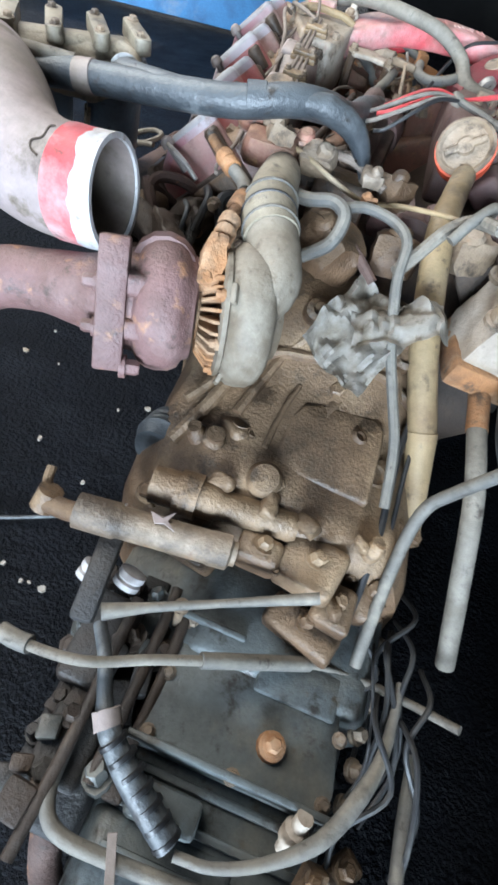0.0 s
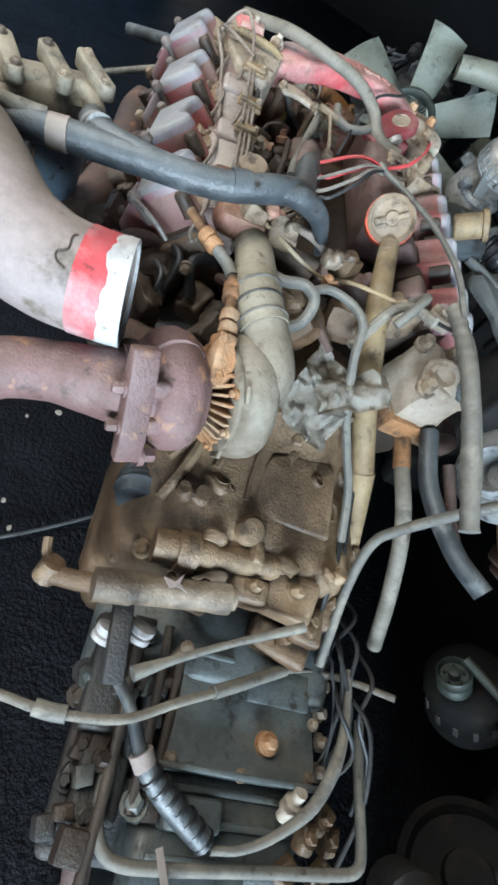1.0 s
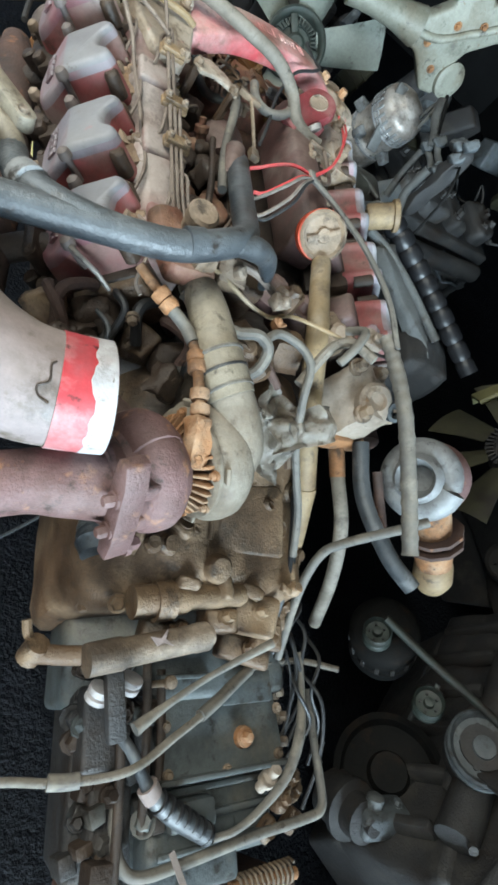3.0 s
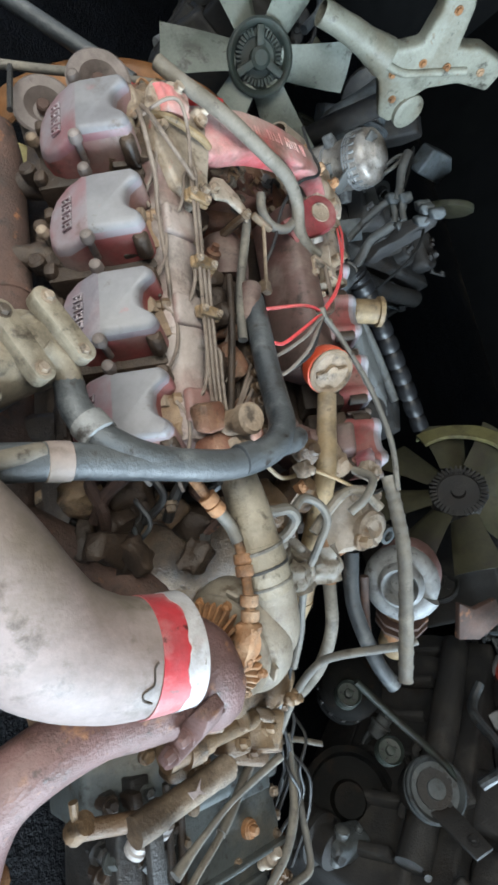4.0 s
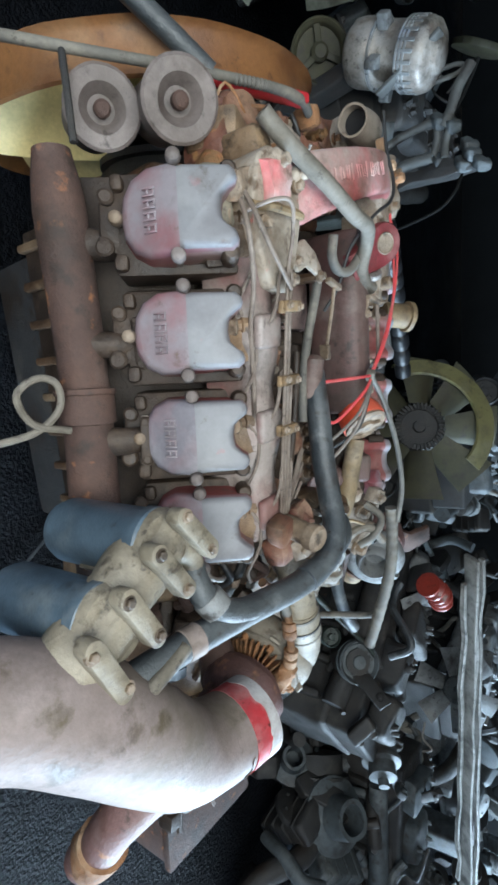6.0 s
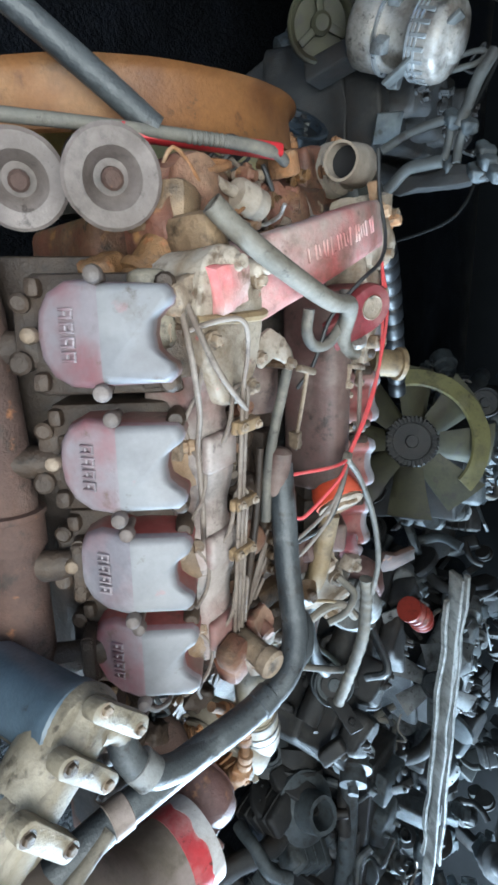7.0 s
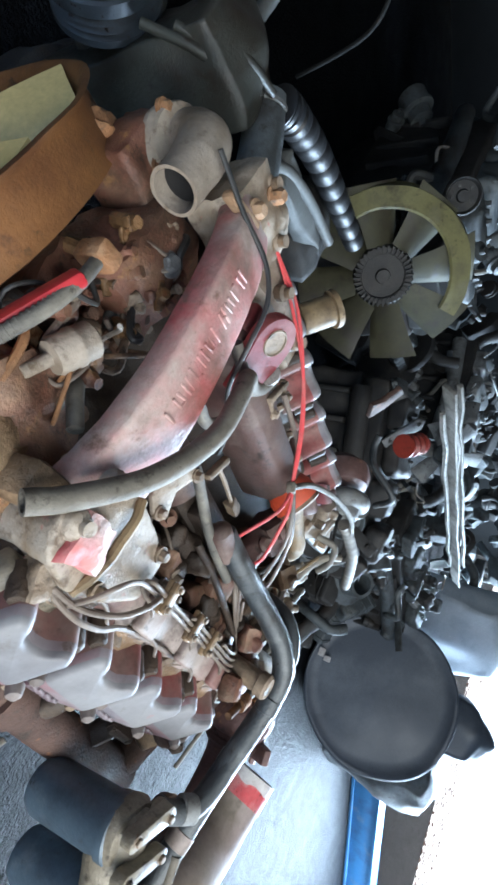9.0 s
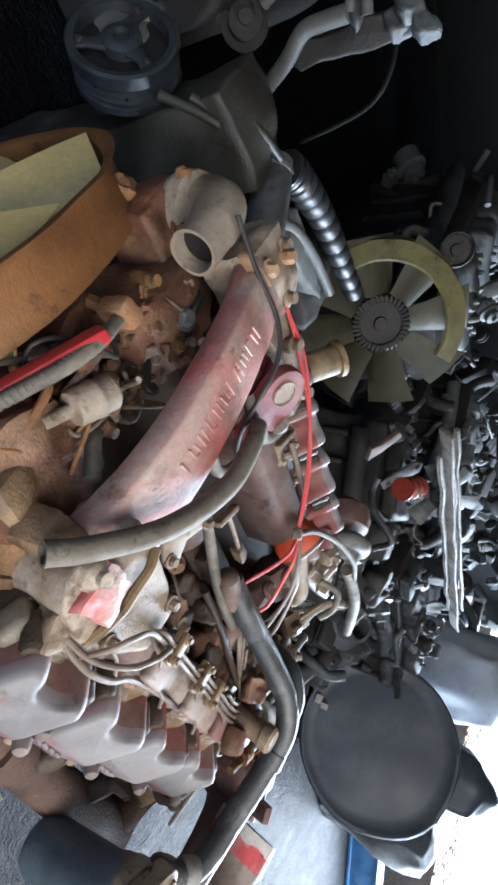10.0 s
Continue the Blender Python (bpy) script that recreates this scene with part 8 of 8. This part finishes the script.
part("cone_ring", add_lathe(bmesh.new(), [(0.045, -0.006), (0.049, -0.004), (0.049, 0.004), (0.045, 0.006)], place((0.845, 1.779, 0.767), (0.75, 0.55, 0)), 24), M["alu"], gd)
RB = [V(0.86, 1.78, 0.790), V(0.90, 1.745, 0.792), V(1.035, 1.625, 0.765), V(1.15, 1.46, 0.745), V(1.265, 1.275, 0.722)]
line = smooth_line(RB, 16)
part("ribbed_hose", add_tube(bmesh.new(), line, 0.045, 22, 1, [0.046 - 0.014 * k / len(line) if k % 5 else 0.038 - 0.012 * k / len(line) for k in range(len(line))]), M["black"], gd, "black ribbed hose")
bm = lumpy(bmesh.new(), (0.44, 0.10, 0.05), pose(1.0, 1.50, 0.70, 0, 12, -48), 0.018, 12, 6.0, 10, 0.006, 0.75)
part("side_shell", bm, M["greyplastic"], gd)
part("side_lip", add_tube(bmesh.new(), [(0.80, 1.69, 0.76), (0.90, 1.63, 0.755), (1.0, 1.52, 0.74), (1.10, 1.36, 0.72)], 0.016, 10), M["greyplastic"], gd)
part("side_stand", lumpy(bmesh.new(), (0.24, 0.24, 0.68), pose(1.13, 1.40, 0.335), 0.02, 9, 2.0, 9, 0.006, 0.8), M["darkiron"], gd)

# cream fan on a dark engine at the front
ef = scrap_engine("engine", (0.85, 3.45, 0.0), 70, (0.9, 0.5, 0.8), M["darkiron"], M["darkiron"], 41, "dark scrap engine with a pale fan standing at the shed's front", 14, 8)
fan_thing(ef, (0.70, 2.85, 0.665), (-0.35, -0.75, 0.52), 0.10, 0.40, 6, M["fanpale"], M["darkgreen"], False, 25, (0.13, 0.19))
pulley(ef, (0.682, 2.804, 0.695), (-0.35, -0.75, 0.52), 0.135, M["darkgreen"], 3, "spoked_pulley", 0.05)
# cream bracket lying over the engines
cb = thing("cream_bracket", (1.15, 2.80, 0.80), "cream painted cast bracket with a pipe end, lying over scrap engines", "bracket")
part("pipe_end", roughen(add_tube(bmesh.new(), [(0.755, 2.83, 0.955), (0.85, 2.82, 0.985), (0.97, 2.81, 1.013), (1.08, 2.80, 1.035)], 0.05, 26, 6, [0.046, 0.048, 0.055, 0.075], 0.006), 0.002, 14), M["creamiron"], cb)
YW = Matrix(((1, 0, 0, 0), (0, 0, 1, 2.80), (0, 1, 0, 0), (0, 0, 0, 1)))
web = part("bracket_web", roughen(add_prism(bmesh.new(), [(1.02, 0.965), (1.12, 0.975), (1.20, 0.93), (1.27, 0.88), (1.34, 0.90), (1.31, 1.00), (1.33, 1.10), (1.42, 1.20), (1.56, 1.27), (1.52, 1.38), (1.36, 1.34), (1.27, 1.27), (1.17, 1.38), (1.04, 1.46), (0.98, 1.38), (1.08, 1.28), (1.13, 1.17), (1.08, 1.10), (1.02, 1.09)], -0.04, 0.04, YW, 0.016, 3), 0.004, 11), M["creamiron"], cb)
part("web_rib", roughen(add_tube(bmesh.new(), [(1.06, 2.755, 1.03), (1.16, 2.752, 1.06), (1.26, 2.755, 1.14), (1.38, 2.755, 1.25)], 0.016, 10), 0.003, 14), M["creamiron"], web)
for x, z in ((1.14, 1.03), (1.24, 0.97), (1.20, 1.14), (1.30, 1.20), (1.44, 1.29), (1.12, 1.33)):
    part("bracket_bolt", add_bolt(bmesh.new(), (x, 2.757, z), (0, -1, 0.1), 0.012, 0.010), M["rust"], web)
part("flange_ring", roughen(add_lathe(bmesh.new(), [(0.045, -0.02), (0.075, -0.018), (0.075, 0.012), (0.06, 0.02), (0.045, 0.02)], place((1.36, 2.77, 0.985), (0.2, -0.95, 0.2)), 26), 0.002, 20), M["creamiron"], cb)
part("bracket_stand", add_tube(bmesh.new(), [(1.28, 2.82, 0.92), (1.27, 2.98, 0.5), (1.22, 3.02, 0.0)], 0.05, 14), M["darkiron"], cb)

# engines and heaps towards the rear opening
ee = scrap_engine("engine", (1.62, -1.35, 0.0), 80, (1.1, 0.55, 0.72), M["darkiron"], M["bluegrey"], 53, "dark scrap engine with light catching its castings", 26, 12)
eg = scrap_engine("engine", (2.75, -0.75, 0.0), 20, (1.0, 0.6, 0.85), M["darkiron"], M["alu"], 59, "dark scrap engine with a broken grey fan", 20, 8)
fan_thing(eg, (2.15, -0.62, 0.72), (-0.8, 0.35, 0.45), 0.08, 0.24, 6, M["alu"], M["bluegrey"], False, 0, (0.09, 0.13))
small_pile("scrap_heap", (1.35, -0.55, 0.0), 61, (0.35, 0.25, 0.45), 14, "heap of dark oily castings beside the scrap engines", [M["darkiron"], M["bluegrey"], M["darkiron"], M["manifold"]])
small_pile("scrap_heap", (2.1, -3.0, 0.0), 67, (0.5, 0.7, 0.75), 26, "heap of grey castings and pipes near the rear opening", [M["darkiron"], M["bluegrey"], M["alu"]])
small_pile("scrap_heap", (2.2, 3.6, 0.0), 73, (0.7, 0.6, 0.8), 22, "heap of dark castings at the front of the shed", [M["darkiron"], M["palegreen"], M["bluegrey"]])
small_pile("scrap_heap", (1.9, -5.6, 0.0), 79, (0.9, 1.0, 0.9), 26, "heap of grey scrap before the rear opening", [M["bluegrey"], M["darkiron"], M["alu"]])

small_pile("scrap_heap", (3.2, -2.2, 0.0), 83, (0.6, 0.8, 0.8), 30, "heap of dark castings and pipes in the shed's depth", [M["darkiron"], M["bluegrey"], M["darkiron"], M["alu"]])
small_pile("scrap_heap", (3.7, 0.0, 0.0), 89, (0.6, 0.9, 0.9), 30, "heap of dark oily castings by the far wall", [M["darkiron"], M["darkiron"], M["bluegrey"]])
small_pile("scrap_heap", (3.4, -4.4, 0.0), 97, (0.8, 0.9, 0.8), 26, "heap of grey castings near the opening", [M["bluegrey"], M["darkiron"], M["alu"]])
small_pile("scrap_heap", (2.35, 0.0, 0.0), 101, (0.35, 0.4, 0.8), 20, "heap of dark castings between the scrap engines", [M["darkiron"], M["bluegrey"], M["darkiron"]])
small_pile("scrap_heap", (1.15, -1.0, 0.0), 103, (0.3, 0.35, 0.5), 18, "heap of oily castings behind the scrap engine", [M["darkiron"], M["bluegrey"], M["darkiron"]])

small_pile("scrap_heap", (2.75, -1.75, 0.0), 107, (0.4, 0.5, 0.65), 26, "heap of dark castings under the trim strips", [M["darkiron"], M["bluegrey"], M["darkiron"], M["alu"]])
for k, yy in enumerate((-4.6, -3.1, -1.6)):
    small_pile("scrap_heap", (4.25, yy, 0.0), 131 + 7 * k, (0.6, 0.85, 1.5), 34, "tall heap of scrap castings against the far wall", [M["darkiron"], M["bluegrey"], M["darkiron"], M["greyplastic"]])
# long strips of pale trim laid over the heaps
for k, (a, b, wd) in enumerate((((1.60, 0.42, 0.925), (2.07, -2.10, 0.80), 0.042), ((1.65, 0.40, 0.955), (2.13, -1.9, 0.84), 0.014), ((1.56, 0.30, 0.90), (2.01, -1.75, 0.775), 0.012), ((1.62, 0.36, 0.93), (2.10, -1.55, 0.83), 0.010))):
    A_, B_ = V(a), V(b)
    d = (B_ - A_)
    st = thing("trim_strip", tuple(A_), "long weathered pale trim strip lying over scrap engines", "trim strip", "trim strips")
    m = Matrix.Translation((A_ + B_) / 2) @ basis(d, (-0.6, 0, 0.8)).to_4x4()
    bm = add_prism(bmesh.new(), [(-wd, -0.012), (wd * 0.2, -0.018), (wd, -0.006), (wd, 0.008), (wd * 0.1, 0.006), (-wd, 0.010)], -d.length / 2, d.length / 2, m, 0.003)
    bmesh.ops.subdivide_edges(bm, edges=[e for e in bm.edges if e.calc_length() > 0.6], cuts=12)
    part("strip", roughen(roughen(bm, 0.022, 2.5 + k), 0.004, 15), M["wood"], st)

# big dark disc of castings leaning by the opening
tw = thing("steel_drum", (0.93, -1.95, 0.0), "large blue-black steel drum end near the opening, lightened for haze", "drum")
dm = place((0.93, -1.95, 0.55), (-0.33, 0.92, 0.2))
bm = add_lathe(bmesh.new(), [(0.0, -0.30), (0.50, -0.30), (0.545, -0.28), (0.55, -0.20), (0.545, -0.06), (0.552, -0.02), (0.55, 0.012), (0.535, 0.026), (0.515, 0.020), (0.50, 0.004), (0.30, 0.012), (0.0, 0.02)], dm, 72)
bmesh.ops.subdivide_edges(bm, edges=[e for e in bm.edges if e.calc_length() > 0.05], cuts=2, use_grid_fill=True)
disc = part("drum_body", roughen(roughen(bm, 0.014, 3), 0.002, 18), M["hazedrum"], tw, "", 60)
# pale chips painted in as the glint of sky on the drum
for p, sx in (((0.985, -1.788, 0.105), 0.06), ((0.955, -1.795, 0.160), 0.04)):
    part("glass_chip", add_box(bmesh.new(), (sx, 0.05, 0.004), pose(*p, -70, 0, 20), 0.001, 1), M["chalk"], disc, "small pale glint chip")
# blue steel beam on the floor
bs = thing("blue_beam", (0.95, -4.68, 0.0), "blue painted steel beam lying on the floor", "beam")
for k, (x0, x1, z0, z1) in enumerate(((-0.13, 0.13, 0.0, 0.03), (-0.10, 0.10, 0.03, 0.30), (-0.13, 0.13, 0.30, 0.33))):
    part("flange" if k != 1 else "web", roughen(add_prism(bmesh.new(), [(x0, 0), (x1, 0), (x1, 3.2), (x0, 3.2)], z0, z1, pose(0.93, -4.55, 0, 0, 0, 149.2), 0.003), 0.004, 6), M["blue"], bs)
# sacks and mounds before the opening
def soft_heap(name, p, size, seed, material, label, category):
    t = thing(name, (p[0], p[1], 0.0), label, category)
    bm = lumpy(bmesh.new(), (size[0], size[1], size[2]), pose(p[0], p[1], size[2] * 0.46, 0, 0, seed * 17), 0.06, 2.6, seed, 12, 0.02, 0.45)
    for v in bm.verts:
        v.co.z = max(v.co.z, 0.0)
    return part(name + "_body", bm, material, t)


sk = soft_heap("sack", (2.25, -3.2), (0.75, 0.65, 1.25), 3.0, M["sack"], "bulging blue-white woven sack standing among scrap", "sack").parent
part("sack_neck", roughen(add_lathe(bmesh.new(), [(0.16, 1.10), (0.07, 1.20), (0.05, 1.24), (0.10, 1.32), (0.13, 1.36), (0.0, 1.33)], pose(2.25, -3.2, 0), 18), 0.02, 9), M["sack"], sk)
part("sack_tie", add_lathe(bmesh.new(), [(0.052, 1.225), (0.062, 1.23), (0.062, 1.25), (0.052, 1.255)], pose(2.25, -3.2, 0), 16), M["blue"], sk, "blue cord")
soft_heap("covered_mound", (0.86, -3.35), (0.55, 0.55, 0.95), 5.0, M["bluegrey"], "blue-grey covered mound of scrap on the floor", "mound")
soft_heap("covered_mound", (1.12, -2.62), (0.55, 0.45, 1.30), 6.0, M["hazedrum"], "tall blue-black covered mound beside the drum", "mound")
soft_heap("covered_mound", (1.35, -4.6), (0.7, 0.7, 0.9), 8.0, M["hazedrum"], "low grey covered mound of scrap on the floor", "mound")
# added blue sheet-steel panel in front, standing in for a blue floor reflection
bp = thing("blue_panel", (-1.75, 4.9, 0.0), "added blue panel standing in for a blue reflection on the wet floor", "panel")
m = Matrix.Translation((-1.75, 4.75, 0.0)) @ pose(0, 0, 0, 0, 0, 22)
part("sheet", roughen(add_box(bmesh.new(), (2.2, 0.03, 1.1), m @ pose(0, 0.1, 0.55, -8, 0, 0), 0.008), 0.004, 3), M["blue"], bp)
for k in range(4):
    part("stiffener", add_box(bmesh.new(), (0.05, 0.05, 1.06), m @ pose(-0.9 + 0.6 * k, 0.14, 0.55, -8, 0, 0), 0.008), M["blue"], bp)

# clutter near the gearbox and on the floor
ct = thing("brown_case", (0.33, -0.14, 0.0), "brown painted steel case standing behind the gearbox", "case")
part("case_body", add_box(bmesh.new(), (0.40, 0.20, 0.34), pose(0.34, -0.155, 0.17), 0.01), M["manifold"], ct)
part("case_lid", add_box(bmesh.new(), (0.42, 0.22, 0.03), pose(0.34, -0.155, 0.345), 0.008), M["manifold"], ct)
cc = thing("white_card", (0.28, -0.075, 0.36), "small white card lying on the brown case", "card")
part("card", add_box(bmesh.new(), (0.05, 0.03, 0.002), pose(0.285, -0.066, 0.362, 0, 0, 20), 0.0005, 1), M["white"], cc)
sp = thing("coil_spring", (0.42, -0.06, 0.36), "small dusty coil spring on a rod", "spring")
part("spring_rod", add_tube(bmesh.new(), [(0.36, -0.045, 0.385), (0.44, -0.05, 0.387), (0.53, -0.055, 0.385)], 0.012, 10), M["rust"], sp)
coil = [V(0.375 + 0.0016 * k, -0.047 + 0.021 * math.cos(k * 0.785), 0.386 + 0.021 * math.sin(k * 0.785)) for k in range(90)]
part("coil", add_tube(bmesh.new(), coil, 0.0035, 6, 1), M["tan"], sp)
fw = thing("floor_wire", (-0.05, 0.75, 0.0), "thin black wire lying on the floor", "wire")
part("wire", add_tube(bmesh.new(), [(-0.75, 0.40, 0.006), (-0.45, 0.52, 0.006), (-0.198, 0.656, 0.006), (0.0, 0.79, 0.006), (0.12, 0.90, 0.006)], 0.005, 6), M["rubber"], fw)
wl = thing("wire_loop", (-0.38, 1.25, 0.70), "loop of pale wire hanging by the exhaust manifold", "wire")
part("loop", add_tube(bmesh.new(), [(-0.62, 1.14, 0.60), (-0.48, 1.19, 0.68), (-0.40, 1.21, 0.72), (-0.36, 1.245, 0.735), (-0.36, 1.285, 0.735), (-0.39, 1.295, 0.73), (-0.42, 1.27, 0.72), (-0.40, 1.225, 0.725), (-0.345, 1.21, 0.74)], 0.006, 8), M["palehose"], wl)
rnd = random.Random(77)
for k in range(16):
    x, y = rnd.uniform(-0.75, -0.12), rnd.uniform(0.0, 1.3)
    r = rnd.uniform(0.004, 0.011)
    c = thing("paint_chip", (x, y, 0.0), "small pale glint chip lying on the oily floor", "chip", "floor chips")
    part("chip", add_prism(bmesh.new(), [(r * rnd.uniform(0.5, 1.2) * math.cos(a), r * rnd.uniform(0.5, 1.2) * math.sin(a)) for a in (0, 1.0, 2.2, 3.1, 4.2, 5.3)], -0.004, 0.003, pose(x, y, 0.002), 0), M["rag"], c)

# small stones and leaves scattered where the yard begins
rnd = random.Random(123)
bm = bmesh.new()
for k in range(900):
    x, y = rnd.uniform(-4, 9), -13.8 - 5.5 * rnd.random() ** 1.7
    r = rnd.uniform(0.02, 0.09)
    m = pose(x, y, 0.0, rnd.uniform(-20, 20), rnd.uniform(-20, 20), rnd.uniform(0, 360))
    pts = [m @ V(r * math.cos(a) * rnd.uniform(0.6, 1.2), r * math.sin(a) * rnd.uniform(0.5, 1), 0) for a in (0, 1.25, 2.5, 3.8, 5.0)]
    top = bm.verts.new(m @ V(0, 0, r * 0.5))
    vs = [bm.verts.new(p) for p in pts]
    for i in range(5):
        bm.faces.new((vs[i], vs[(i + 1) % 5], top))
ob = part("yard_rubble", bm, M["manifold"])
tagged(ob, "brown stones and dead leaves scattered over the pale yard", "rubble", "", "stuff")
